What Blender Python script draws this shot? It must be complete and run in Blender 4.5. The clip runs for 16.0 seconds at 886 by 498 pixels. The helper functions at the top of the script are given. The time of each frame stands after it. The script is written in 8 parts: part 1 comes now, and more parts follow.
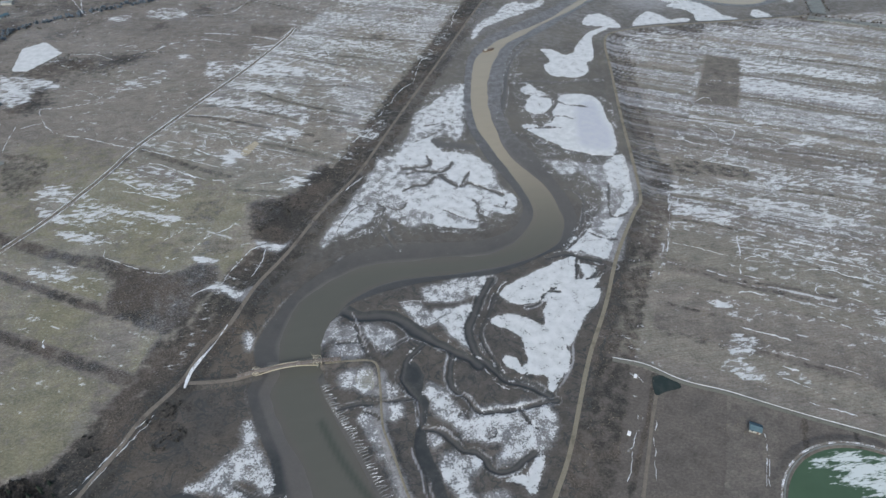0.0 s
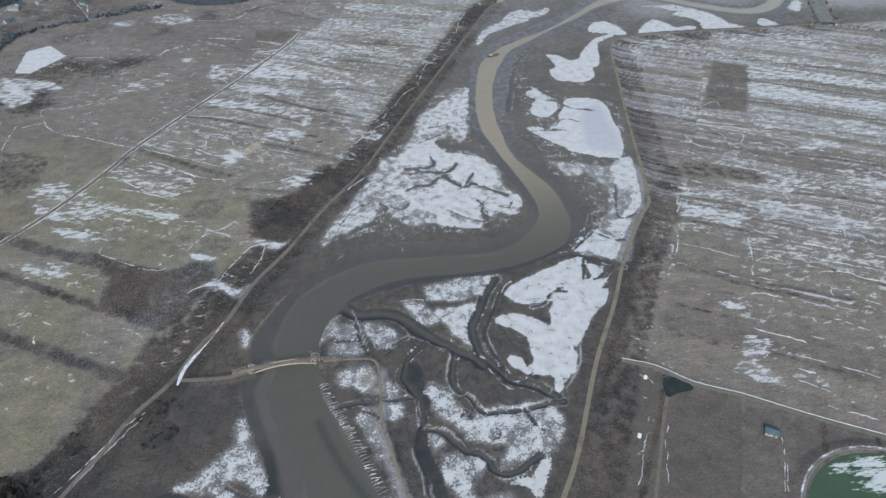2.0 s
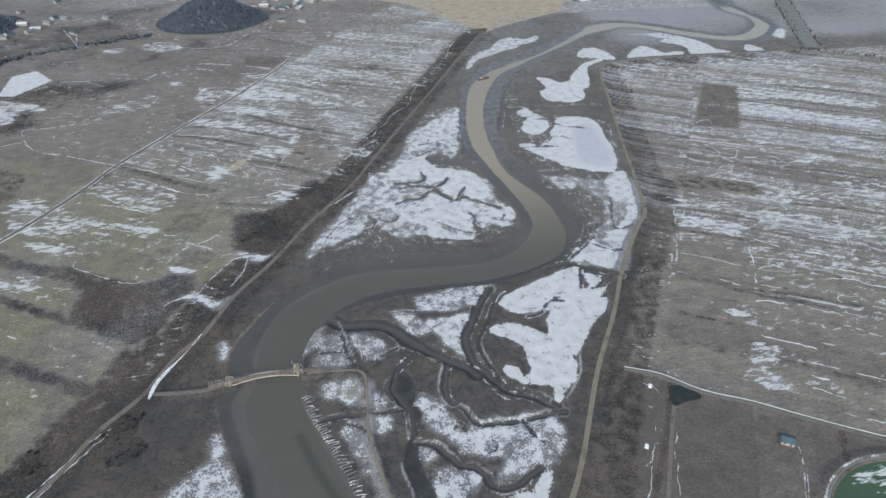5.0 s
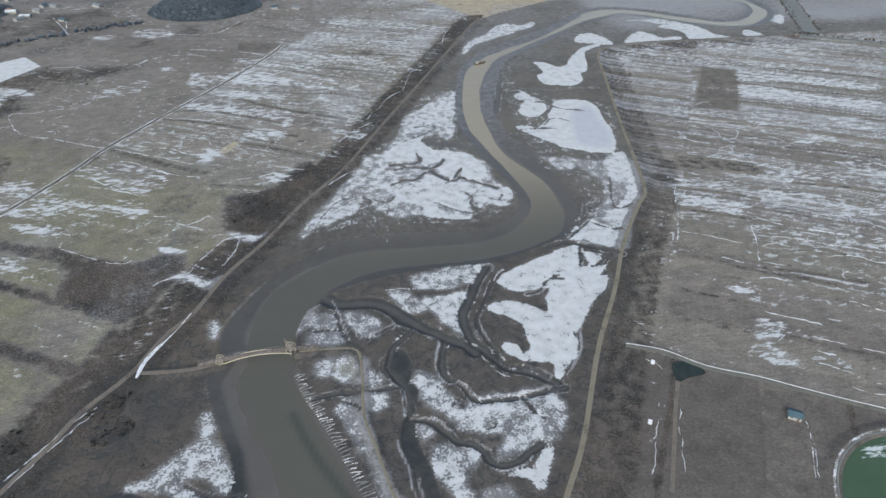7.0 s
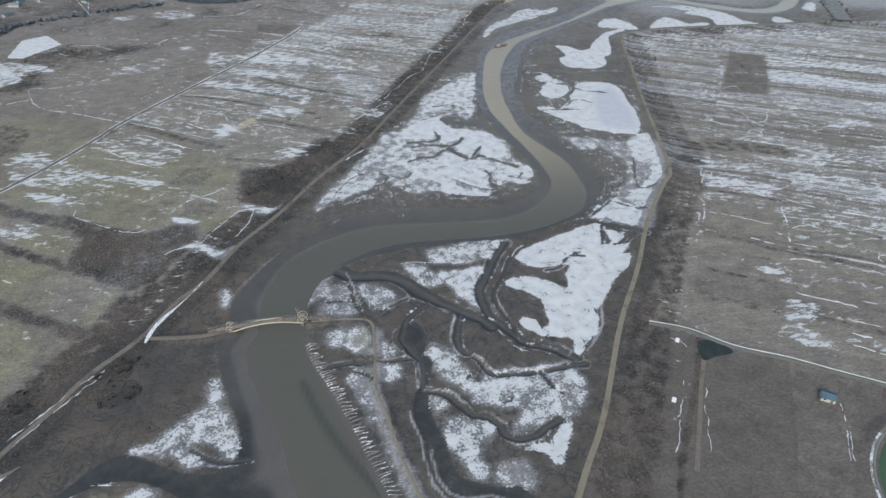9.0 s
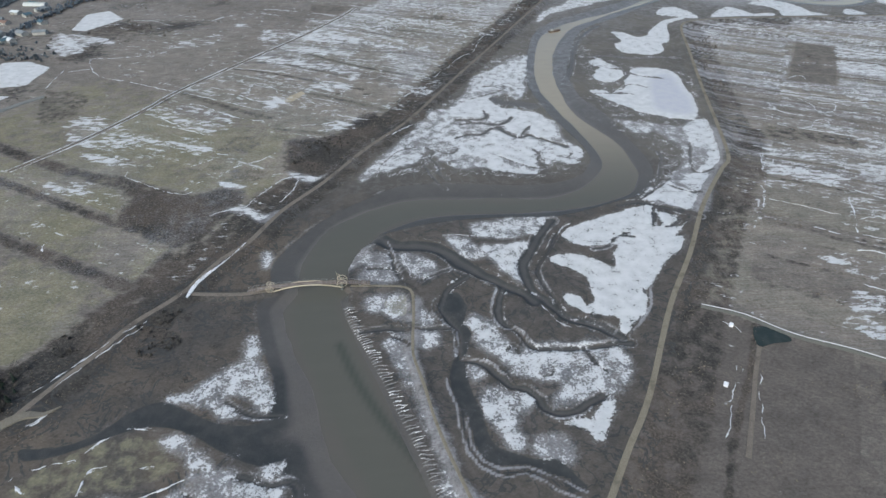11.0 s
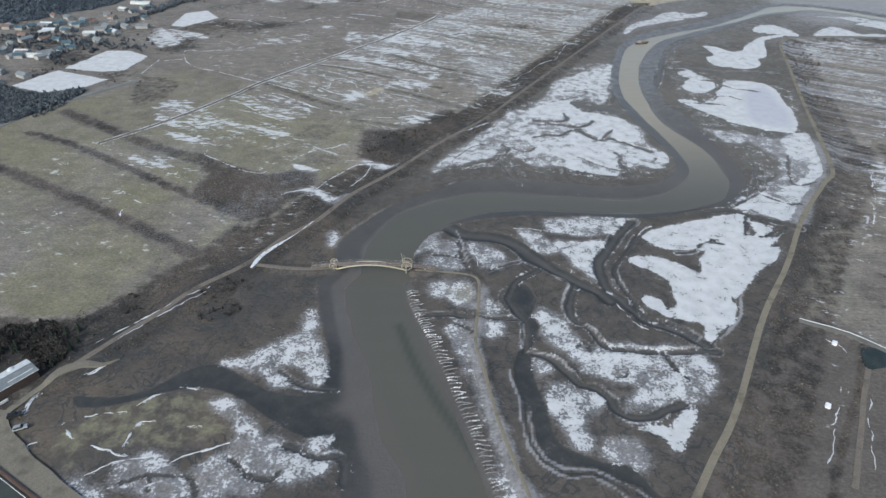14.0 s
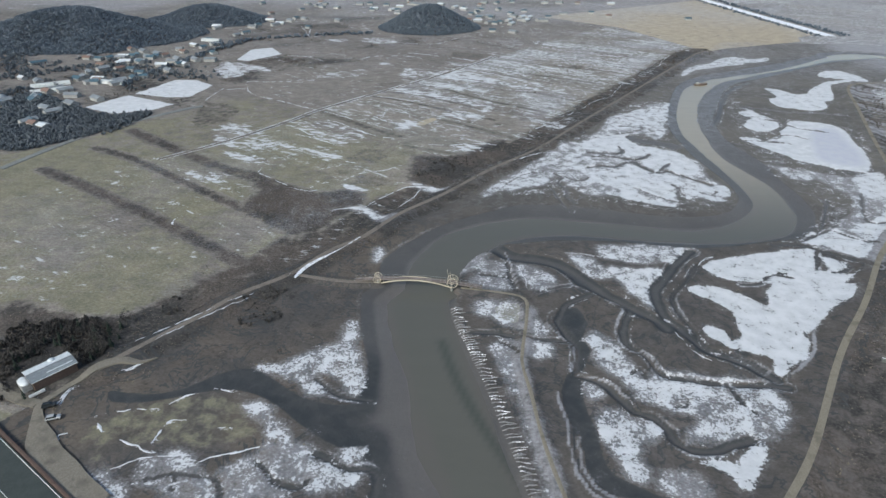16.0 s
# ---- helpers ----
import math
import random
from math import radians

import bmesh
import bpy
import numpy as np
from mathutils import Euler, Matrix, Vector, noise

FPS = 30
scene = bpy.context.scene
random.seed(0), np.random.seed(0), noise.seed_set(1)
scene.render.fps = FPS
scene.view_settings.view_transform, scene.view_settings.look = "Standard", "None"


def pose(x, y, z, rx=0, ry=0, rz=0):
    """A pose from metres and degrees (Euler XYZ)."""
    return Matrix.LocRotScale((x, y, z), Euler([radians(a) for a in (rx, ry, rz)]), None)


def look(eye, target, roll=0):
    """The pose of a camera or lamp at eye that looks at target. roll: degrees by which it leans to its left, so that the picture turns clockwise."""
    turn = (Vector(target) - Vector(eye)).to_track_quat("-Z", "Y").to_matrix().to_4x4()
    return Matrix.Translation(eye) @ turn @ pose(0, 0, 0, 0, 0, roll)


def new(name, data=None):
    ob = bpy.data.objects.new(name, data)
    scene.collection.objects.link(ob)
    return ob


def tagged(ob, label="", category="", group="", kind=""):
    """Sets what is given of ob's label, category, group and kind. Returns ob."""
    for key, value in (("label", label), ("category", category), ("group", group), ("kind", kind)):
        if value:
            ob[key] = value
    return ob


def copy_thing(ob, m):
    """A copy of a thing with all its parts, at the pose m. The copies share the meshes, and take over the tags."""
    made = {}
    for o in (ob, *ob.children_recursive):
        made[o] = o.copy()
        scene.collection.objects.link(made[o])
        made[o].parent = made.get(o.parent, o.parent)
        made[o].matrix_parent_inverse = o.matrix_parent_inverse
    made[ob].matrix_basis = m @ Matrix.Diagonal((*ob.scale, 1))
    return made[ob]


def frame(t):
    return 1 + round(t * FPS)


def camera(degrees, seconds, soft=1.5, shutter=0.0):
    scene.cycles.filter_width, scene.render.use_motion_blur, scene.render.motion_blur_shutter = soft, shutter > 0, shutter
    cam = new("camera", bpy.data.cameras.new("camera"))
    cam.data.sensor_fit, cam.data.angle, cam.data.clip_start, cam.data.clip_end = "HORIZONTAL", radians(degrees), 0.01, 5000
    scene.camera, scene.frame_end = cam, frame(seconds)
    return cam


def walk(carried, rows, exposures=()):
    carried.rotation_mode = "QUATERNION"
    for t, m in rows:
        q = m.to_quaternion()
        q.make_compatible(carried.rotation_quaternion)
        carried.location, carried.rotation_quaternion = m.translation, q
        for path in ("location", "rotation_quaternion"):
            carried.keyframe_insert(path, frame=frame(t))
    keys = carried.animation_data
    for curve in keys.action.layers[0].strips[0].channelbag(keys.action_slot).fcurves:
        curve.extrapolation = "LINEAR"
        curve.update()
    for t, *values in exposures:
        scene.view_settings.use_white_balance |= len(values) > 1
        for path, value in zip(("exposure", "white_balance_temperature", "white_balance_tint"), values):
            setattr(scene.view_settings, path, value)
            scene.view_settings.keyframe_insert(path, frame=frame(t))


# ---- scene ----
cam = camera(72.88, 16.0)
PATH = [
    (0, pose(34.49, -223.26, 284.26, 47.90, 0.13, -9.89)),
    (0.5, pose(34.33, -223.71, 279.99, 48.13, 0.11, -9.73)),
    (1, pose(34.39, -223.80, 275.89, 48.29, 0.10, -9.56)),
    (1.5, pose(34.28, -223.95, 272.08, 48.76, 0.06, -9.44)),
    (2, pose(34.53, -224.10, 267.61, 49.62, 0.04, -9.36)),
    (2.5, pose(34.48, -224.24, 263.70, 50.48, 0.02, -9.32)),
    (3, pose(34.50, -224.57, 257.20, 52.06, -0.02, -9.44)),
    (3.5, pose(34.81, -224.39, 253.90, 52.99, -0.01, -9.48)),
    (4, pose(34.76, -224.61, 248.88, 53.74, -0.03, -9.65)),
    (6.5, pose(35.10, -225.61, 229.56, 53.71, -0.05, -10.81)),
    (7, pose(34.89, -225.65, 224.88, 53.65, -0.06, -10.65)),
    (7.5, pose(34.64, -226.07, 220.50, 53.66, -0.07, -10.49)),
    (8, pose(34.68, -226.05, 216.85, 53.61, -0.10, -10.41)),
    (8.5, pose(34.54, -226.33, 211.55, 53.59, -0.06, -9.62)),
    (9, pose(34.29, -226.30, 207.48, 53.53, -0.05, -8.75)),
    (9.2, pose(34.14, -226.73, 206.99, 53.63, -0.04, -8.76)),
    (11.3, pose(31.87, -229.01, 189.92, 53.42, -0.01, -3.72)),
    (11.5, pose(31.57, -228.54, 188.86, 53.50, -0.03, -3.70)),
    (12, pose(30.85, -228.47, 180.38, 53.93, -0.02, -0.63)),
    (12.5, pose(30.74, -228.47, 180.12, 53.96, -0.03, -0.64)),
    (13, pose(30.26, -228.24, 174.85, 54.63, -0.03, 0.66)),
    (13.5, pose(30.00, -228.45, 171.40, 55.12, -0.04, 1.88)),
    (14, pose(29.67, -228.47, 168.53, 55.85, -0.01, 3.41)),
    (14.5, pose(28.94, -228.45, 163.35, 58.67, 0.01, 6.81)),
    (15, pose(28.55, -228.37, 158.10, 60.21, 0.04, 8.85)),
    (15.5, pose(28.43, -228.83, 153.50, 60.54, 0.01, 8.59)),
    (16, pose(28.49, -228.74, 151.06, 60.54, -0.00, 8.42))]
walk(cam, PATH, [(0.0, 0.61, 6250, 2.5), (9.0, 0.66, 6250, 2.5), (13.5, 0.69, 6250, 2.5), (15.0, 0.72, 6250, 2.5), (16.0, 0.72, 6250, 2.5)])

# ---- light: a bright overcast winter sky with a weak, wide sun ----
SUN_TURN, SUN_HEIGHT = 205.0, 38.0
world = bpy.data.worlds.new("overcast_sky")
scene.world = world
world.use_nodes = True
wn = world.node_tree
sky = wn.nodes.new("ShaderNodeTexSky")
sky.sky_type, sky.sun_disc = "NISHITA", False
sky.sun_elevation, sky.sun_rotation = radians(SUN_HEIGHT), radians(SUN_TURN)
sky.air_density, sky.dust_density, sky.ozone_density = 1.0, 3.6, 1.6
wn.nodes["Background"].inputs["Strength"].default_value = 0.10
wn.links.new(sky.outputs[0], wn.nodes["Background"].inputs["Color"])
sun = new("sun", bpy.data.lights.new("sun", "SUN"))
sun.data.energy, sun.data.angle, sun.data.color = 1.1, radians(14), (1.0, 0.98, 0.95)
sun.matrix_world = look((0, 0, 300), (-300 * math.sin(radians(SUN_TURN)) / math.tan(radians(SUN_HEIGHT)), -300 * math.cos(radians(SUN_TURN)) / math.tan(radians(SUN_HEIGHT)), 0))


# ---- materials ----
class Nodes:
    """Short hand for building a node material."""

    def __init__(self, name, rough=0.8, metal=0.0):
        self.mat = bpy.data.materials.new(name)
        self.mat.use_nodes = True
        self.tree = self.mat.node_tree
        self.bsdf = self.tree.nodes["Principled BSDF"]
        self.bsdf.inputs["Roughness"].default_value = rough
        self.bsdf.inputs["Metallic"].default_value = metal
        self.bsdf.inputs["Specular IOR Level"].default_value = 0.3

    def put(self, socket, value):
        if hasattr(value, "is_output"):
            self.tree.links.new(value, socket)
        elif value is not None:
            socket.default_value = (*value, 1.0) if isinstance(value, tuple) and len(value) == 3 and len(socket.default_value) == 4 else value

    def attr(self, name):
        n = self.tree.nodes.new("ShaderNodeAttribute")
        n.attribute_name = name
        return n.outputs["Fac"]

    def place(self, turn=0.0, scale=(1, 1, 1)):
        g = self.tree.nodes.new("ShaderNodeNewGeometry")
        m = self.tree.nodes.new("ShaderNodeMapping")
        m.inputs["Rotation"].default_value = (0, 0, radians(turn))
        m.inputs["Scale"].default_value = scale
        self.tree.links.new(g.outputs["Position"], m.inputs["Vector"])
        return m.outputs[0]

    def noise(self, vector, scale, detail=3.0, rough=0.55, warp=0.0):
        n = self.tree.nodes.new("ShaderNodeTexNoise")
        self.put(n.inputs["Vector"], vector)
        n.inputs["Scale"].default_value, n.inputs["Detail"].default_value = scale, detail
        n.inputs["Roughness"].default_value, n.inputs["Distortion"].default_value = rough, warp
        return n.outputs["Fac"]

    def math(self, op, a, b=None, c=None):
        n = self.tree.nodes.new("ShaderNodeMath")
        n.operation = op
        for socket, value in zip(n.inputs, (a, b, c)):
            self.put(socket, value)
        return n.outputs[0]

    def step(self, value, low, high, out_low=0.0, out_high=1.0):
        n = self.tree.nodes.new("ShaderNodeMapRange")
        n.interpolation_type = "SMOOTHSTEP"
        for key, v in (("Value", value), ("From Min", low), ("From Max", high), ("To Min", out_low), ("To Max", out_high)):
            self.put(n.inputs[key], v)
        return n.outputs["Result"]

    def mix(self, fac, a, b, blend="MIX"):
        n = self.tree.nodes.new("ShaderNodeMix")
        n.data_type, n.blend_type = "RGBA", blend
        sockets = [s for s in n.inputs if s.type == "RGBA"]
        self.put(n.inputs[0], fac)
        self.put(sockets[0], a)
        self.put(sockets[1], b)
        return [s for s in n.outputs if s.type == "RGBA"][0]

    def ramp(self, fac, *stops):
        n = self.tree.nodes.new("ShaderNodeValToRGB")
        while len(n.color_ramp.elements) < len(stops):
            n.color_ramp.elements.new(0.5)
        for e, (at, colour) in zip(n.color_ramp.elements, stops):
            e.position, e.color = at, (*colour, 1)
        self.put(n.inputs[0], fac)
        return n.outputs[0]

    def random(self):
        return self.tree.nodes.new("ShaderNodeObjectInfo").outputs["Random"]

    def island(self):
        return self.tree.nodes.new("ShaderNodeNewGeometry").outputs["Random Per Island"]

    def bump(self, height, distance, strength=0.6):
        n = self.tree.nodes.new("ShaderNodeBump")
        n.inputs["Strength"].default_value, n.inputs["Distance"].default_value = strength, distance
        self.put(n.inputs["Height"], height)
        self.tree.links.new(n.outputs[0], self.bsdf.inputs["Normal"])

    def done(self, colour=None, rough=None):
        self.put(self.bsdf.inputs["Base Color"], colour)
        self.put(self.bsdf.inputs["Roughness"], rough)
        return self.mat


FIELD_TURN = 31.0     # strips of the fields run 31 degrees south of east


def ground_material():
    n = Nodes("winter_ground", 0.9)
    at = n.place()
    along = n.place(FIELD_TURN - 4, (0.15, 0.40, 1))     # streaks along the strips
    fine, mid, big = n.noise(at, 0.9, 5, 0.74), n.noise(at, 0.16, 4, 0.6), n.noise(at, 0.022, 3)
    streak, furrow = n.noise(along, 0.7, 6, 0.68), n.noise(n.place(FIELD_TURN + 1.5, (0.05, 0.9, 1)), 1.0, 5, 0.65)
    # marsh: grey brown salt grass with rusty and olive tints
    marsh = n.mix(n.step(mid, 0.38, 0.66), (0.078, 0.073, 0.069), (0.106, 0.096, 0.090))
    marsh = n.mix(n.math("MULTIPLY", n.step(big, 0.40, 0.60), n.attr("rust")), marsh, (0.118, 0.101, 0.084))
    marsh = n.mix(n.attr("upriver"), marsh, n.mix(n.step(big, 0.4, 0.6), (0.122, 0.114, 0.104), (0.150, 0.139, 0.124)))
    # fields: fallow khaki, grey brown stubble and bare soil, plot by plot
    plot = n.attr("plot")
    field = n.ramp(plot, (0.0, (0.166, 0.150, 0.139)), (0.3, (0.216, 0.196, 0.178)), (0.55, (0.214, 0.202, 0.175)), (0.8, (0.243, 0.221, 0.195)), (1.0, (0.270, 0.246, 0.212)))
    field = n.mix(n.step(furrow, 0.4, 0.65), field, n.mix(0.45, field, (0.135, 0.114, 0.094)))
    field = n.mix(n.step(streak, 0.52, 0.66), field, n.mix(0.5, field, (0.284, 0.270, 0.234)))
    colour = n.mix(n.attr("field"), marsh, field)
    colour = n.mix(n.step(n.math("ADD", n.attr("grass"), n.math("MULTIPLY", n.math("SUBTRACT", mid, 0.5), 1.2)), 0.25, 0.6), colour, n.mix(fine, (0.178, 0.167, 0.117), (0.222, 0.208, 0.147)))
    colour = n.mix(n.step(n.math("ADD", n.attr("bare"), n.math("MULTIPLY", n.math("SUBTRACT", mid, 0.5), 0.3)), 0.4, 0.6), colour, n.mix(furrow, (0.108, 0.097, 0.089), (0.138, 0.122, 0.111)))
    colour = n.mix(n.step(n.math("ADD", n.attr("tan"), n.math("MULTIPLY", n.math("SUBTRACT", mid, 0.5), 0.3)), 0.4, 0.6), colour, n.mix(furrow, (0.355, 0.305, 0.227), (0.426, 0.369, 0.284)))
    # overgrown pits with a rim of snow, scattered over the western strips
    cell = n.tree.nodes.new("ShaderNodeTexVoronoi")
    cell.inputs["Scale"].default_value = 0.05
    n.put(cell.inputs["Vector"], n.mix(0.06, n.place(FIELD_TURN, (0.8, 1.2, 1)), n.place(FIELD_TURN, (0.8, 1.2, 1))))
    chance = n.tree.nodes.new("ShaderNodeSeparateColor")
    n.put(chance.inputs[0], cell.outputs["Color"])
    there = n.math("MULTIPLY", n.step(chance.outputs[0], 0.30, 0.32), n.attr("pits"))
    span = n.math("ADD", n.math("MULTIPLY", chance.outputs[1], 0.14), 0.05)
    gap = n.math("SUBTRACT", n.math("ADD", cell.outputs["Distance"], n.math("MULTIPLY", n.math("SUBTRACT", mid, 0.5), 0.22)), span)
    pit = n.math("MULTIPLY", n.step(gap, -0.05, 0.01, 1.0, 0.0), there)
    pit_rim = n.math("MULTIPLY", n.step(n.math("ABSOLUTE", n.math("SUBTRACT", gap, 0.035)), 0.008, 0.028, 1.0, 0.0), n.math("MULTIPLY", there, n.step(mid, 0.47, 0.56)))
    colour = n.mix(n.math("MULTIPLY", pit, 0.8), colour, (0.088, 0.080, 0.070))
    # thorny scrub and dead reeds
    scrub = n.step(n.math("ADD", n.attr("scrub"), n.math("MULTIPLY", n.math("SUBTRACT", mid, 0.5), 1.3)), 0.3, 0.75)
    colour = n.mix(scrub, colour, n.mix(n.step(fine, 0.35, 0.7), n.mix(n.step(big, 0.42, 0.6), (0.030, 0.030, 0.029), (0.062, 0.053, 0.047)), n.mix(n.step(big, 0.40, 0.6), (0.074, 0.067, 0.061), (0.130, 0.110, 0.094))))
    # ground under far woods, tinted with the same painted blue haze
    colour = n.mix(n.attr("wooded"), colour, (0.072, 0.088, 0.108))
    # silt of river banks and creeks, and of the fine gullies that branch over the marsh
    crack = n.step(n.math("ABSOLUTE", n.math("SUBTRACT", n.noise(at, 0.07, 4, 0.6, 0.6), 0.5)), 0.004, 0.030, 3.2, 0.0)
    mud = n.step(n.math("ADD", n.attr("mud"), n.math("MULTIPLY", n.math("SUBTRACT", mid, 0.5), 0.9)), -0.35, 0.45)
    gully = n.math("MULTIPLY", n.step(crack, 0.8, 2.6), n.math("MULTIPLY", n.step(n.attr("grass"), 0.05, 0.3, 1.0, 0.0), n.math("SUBTRACT", 1.0, n.attr("field"))))
    mud = n.math("MAXIMUM", mud, n.math("MULTIPLY", gully, 0.8))
    tint = n.mix(n.step(mid, 0.35, 0.65), (0.038, 0.042, 0.045), (0.054, 0.055, 0.056))
    tint = n.mix(n.attr("wet"), tint, n.mix(n.step(big, 0.4, 0.6), (0.120, 0.111, 0.105), (0.136, 0.126, 0.118)))
    colour = n.mix(mud, colour, tint)
    # snow: drifts on the marsh, thin streaks on the fields
    ragged = n.math("ADD", n.math("MULTIPLY", n.math("SUBTRACT", fine, 0.5), 8.5), n.math("MULTIPLY", n.math("SUBTRACT", mid, 0.5), 7.0))
    ragged = n.math("SUBTRACT", ragged, n.math("MULTIPLY", crack, 0.28))
    combed = n.math("ADD", n.math("MULTIPLY", n.math("SUBTRACT", streak, 0.5), 9.0), n.math("MULTIPLY", n.math("SUBTRACT", fine, 0.5), 3.0))
    ragged = n.math("ADD", n.math("MULTIPLY", ragged, n.math("SUBTRACT", 1.0, n.attr("field"))), n.math("MULTIPLY", combed, n.attr("field")))
    drift = n.step(n.math("ADD", n.attr("snow"), ragged), -0.15, 0.45)
    speck = n.math("ADD", n.math("MULTIPLY", streak, 0.62), n.math("MULTIPLY", fine, 0.38))
    thin = n.step(n.math("ADD", speck, n.math("MULTIPLY", n.attr("thin"), 0.22)), 0.598, 0.652)
    # pale tone of frost, also carrying the haze painted on far land
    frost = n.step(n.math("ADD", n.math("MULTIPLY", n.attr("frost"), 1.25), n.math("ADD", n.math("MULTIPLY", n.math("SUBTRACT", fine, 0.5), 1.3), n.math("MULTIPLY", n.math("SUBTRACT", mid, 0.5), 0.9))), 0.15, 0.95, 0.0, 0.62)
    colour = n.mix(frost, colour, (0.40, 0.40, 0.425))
    grit = n.ramp(n.noise(n.place(FIELD_TURN + 9, (0.8, 1.15, 1)), 0.75, 6, 0.8), (0.36, (0.70, 0.70, 0.70)), (0.64, (1.28, 1.28, 1.28)))
    calm = n.math("SUBTRACT", 1.0, n.math("MULTIPLY", n.math("MAXIMUM", mud, n.math("MULTIPLY", n.math("ADD", 0.45, n.math("MULTIPLY", n.attr("upriver"), 0.55)), n.math("SUBTRACT", 1.0, n.attr("field")))), 0.8))
    colour = n.mix(calm, colour, grit, "MULTIPLY")
    mottle = n.ramp(n.noise(n.place(10, (1, 1.3, 1)), 0.075, 5, 0.7), (0.36, (0.80, 0.81, 0.82)), (0.5, (0.99, 0.99, 0.99)), (0.66, (1.16, 1.15, 1.14)))
    colour = n.mix(calm, colour, mottle, "MULTIPLY")
    outline = n.step(n.math("ABSOLUTE", n.math("SUBTRACT", n.noise(n.place(FIELD_TURN, (0.55, 1.3, 1)), 0.06, 5, 0.62), 0.5)), 0.006, 0.024, 1.0, 0.0)
    gate = n.step(n.math("ADD", mid, n.math("MULTIPLY", n.attr("thin"), 0.22)), 0.42, 0.56)
    thin = n.math("MAXIMUM", thin, n.math("MULTIPLY", n.math("MULTIPLY", outline, gate), n.attr("field")))
    thin = n.math("MAXIMUM", thin, pit_rim)
    border = n.step(n.math("ABSOLUTE", n.math("SUBTRACT", n.math("ADD", n.attr("edge"), n.math("MULTIPLY", n.math("SUBTRACT", mid, 0.5), 2.0)), 2.2)), 0.25, 0.75, 1.0, 0.0)
    dash = n.step(n.math("ADD", n.noise(n.place(FIELD_TURN, (0.05, 0.12, 1)), 1.0, 3), n.math("MULTIPLY", n.attr("thin"), 0.16)), 0.50, 0.56)
    thin = n.math("MAXIMUM", thin, n.math("MULTIPLY", n.math("MULTIPLY", border, dash), n.attr("field")))
    snow = n.math("MAXIMUM", drift, n.math("MULTIPLY", thin, 0.80))
    white = n.mix(n.step(mid, 0.3, 0.7), (0.50, 0.515, 0.535), (0.62, 0.63, 0.65))
    white = n.mix(n.math("MULTIPLY", n.attr("ice"), n.step(mid, 0.2, 0.6)), white, (0.455, 0.470, 0.535))
    colour = n.mix(snow, colour, white)
    n.bump(n.math("ADD", fine, n.math("MULTIPLY", snow, 0.25)), 0.35, 0.5)
    rough = n.math("SUBTRACT", 0.95, n.math("MULTIPLY", mud, n.math("ADD", 0.25, n.math("MULTIPLY", n.attr("wet"), 0.3))))
    return n.done(colour, n.math("MAXIMUM", rough, n.math("MULTIPLY", snow, 0.8)))


def plain(name, a, b, scale=2.0, rough=0.8, metal=0.0, relief=0.02, per=""):
    """Two tones mixed by grain and by stains, with fine relief."""
    n = Nodes(name, rough, metal)
    at = n.place()
    grain, stain = n.noise(at, scale, 5, 0.65), n.noise(at, scale * 0.13, 3)
    colour = n.mix(n.step(n.math("ADD", n.math("MULTIPLY", grain, 0.6), n.math("MULTIPLY", stain, 0.4)), 0.38, 0.62), a, b)
    if per:
        tone = n.island() if per == "island" else n.random()
        colour = n.mix(n.math("MULTIPLY", tone, 0.5), colour, tuple(c * 0.45 for c in a))
    n.bump(grain, relief)
    return n.done(colour, n.math("ADD", rough - 0.08, n.math("MULTIPLY", grain, 0.16)))


def water_material(name, deep, silty, rough):
    n = Nodes(name, rough)
    at = n.place()
    n.bsdf.inputs["IOR"].default_value = 1.33
    n.bsdf.inputs["Specular IOR Level"].default_value = 0.32
    far, mid = n.noise(at, 0.012, 2), n.noise(n.place(20, (0.05, 0.18, 1)), 1.0, 4)
    # second colour is the tan sky reflection of the upper reach, painted in
    colour = n.mix(n.attr("tint"), deep, silty)
    colour = n.mix(n.math("MULTIPLY", n.step(mid, 0.4, 0.7), 0.10), colour, tuple(c * 1.25 for c in deep))
    colour = n.mix(n.attr("shoal"), colour, n.mix(n.attr("tint"), (0.118, 0.108, 0.099), silty))
    colour = n.mix(n.attr("seam"), colour, (0.040, 0.052, 0.046))
    n.bump(n.noise(at, 0.9, 3), 0.03, 0.25)
    return n.done(colour, n.math("ADD", rough, n.math("MULTIPLY", far, 0.06)))


def pond_material():
    """Green water with streaks of snow-covered ice."""
    n = Nodes("green_pond_water", 0.12)
    at = n.place()
    n.bsdf.inputs["IOR"].default_value = 1.33
    streak = n.noise(n.place(12, (0.10, 0.45, 1)), 1.0, 5, 0.7)
    ice = n.step(n.math("ADD", streak, n.math("MULTIPLY", n.attr("tint"), 0.24)), 0.66, 0.76)
    colour = n.mix(ice, n.mix(n.noise(at, 0.08), (0.054, 0.090, 0.058), (0.078, 0.122, 0.080)), (0.56, 0.60, 0.61))
    return n.done(colour, n.math("ADD", 0.10, n.math("MULTIPLY", ice, 0.6)))


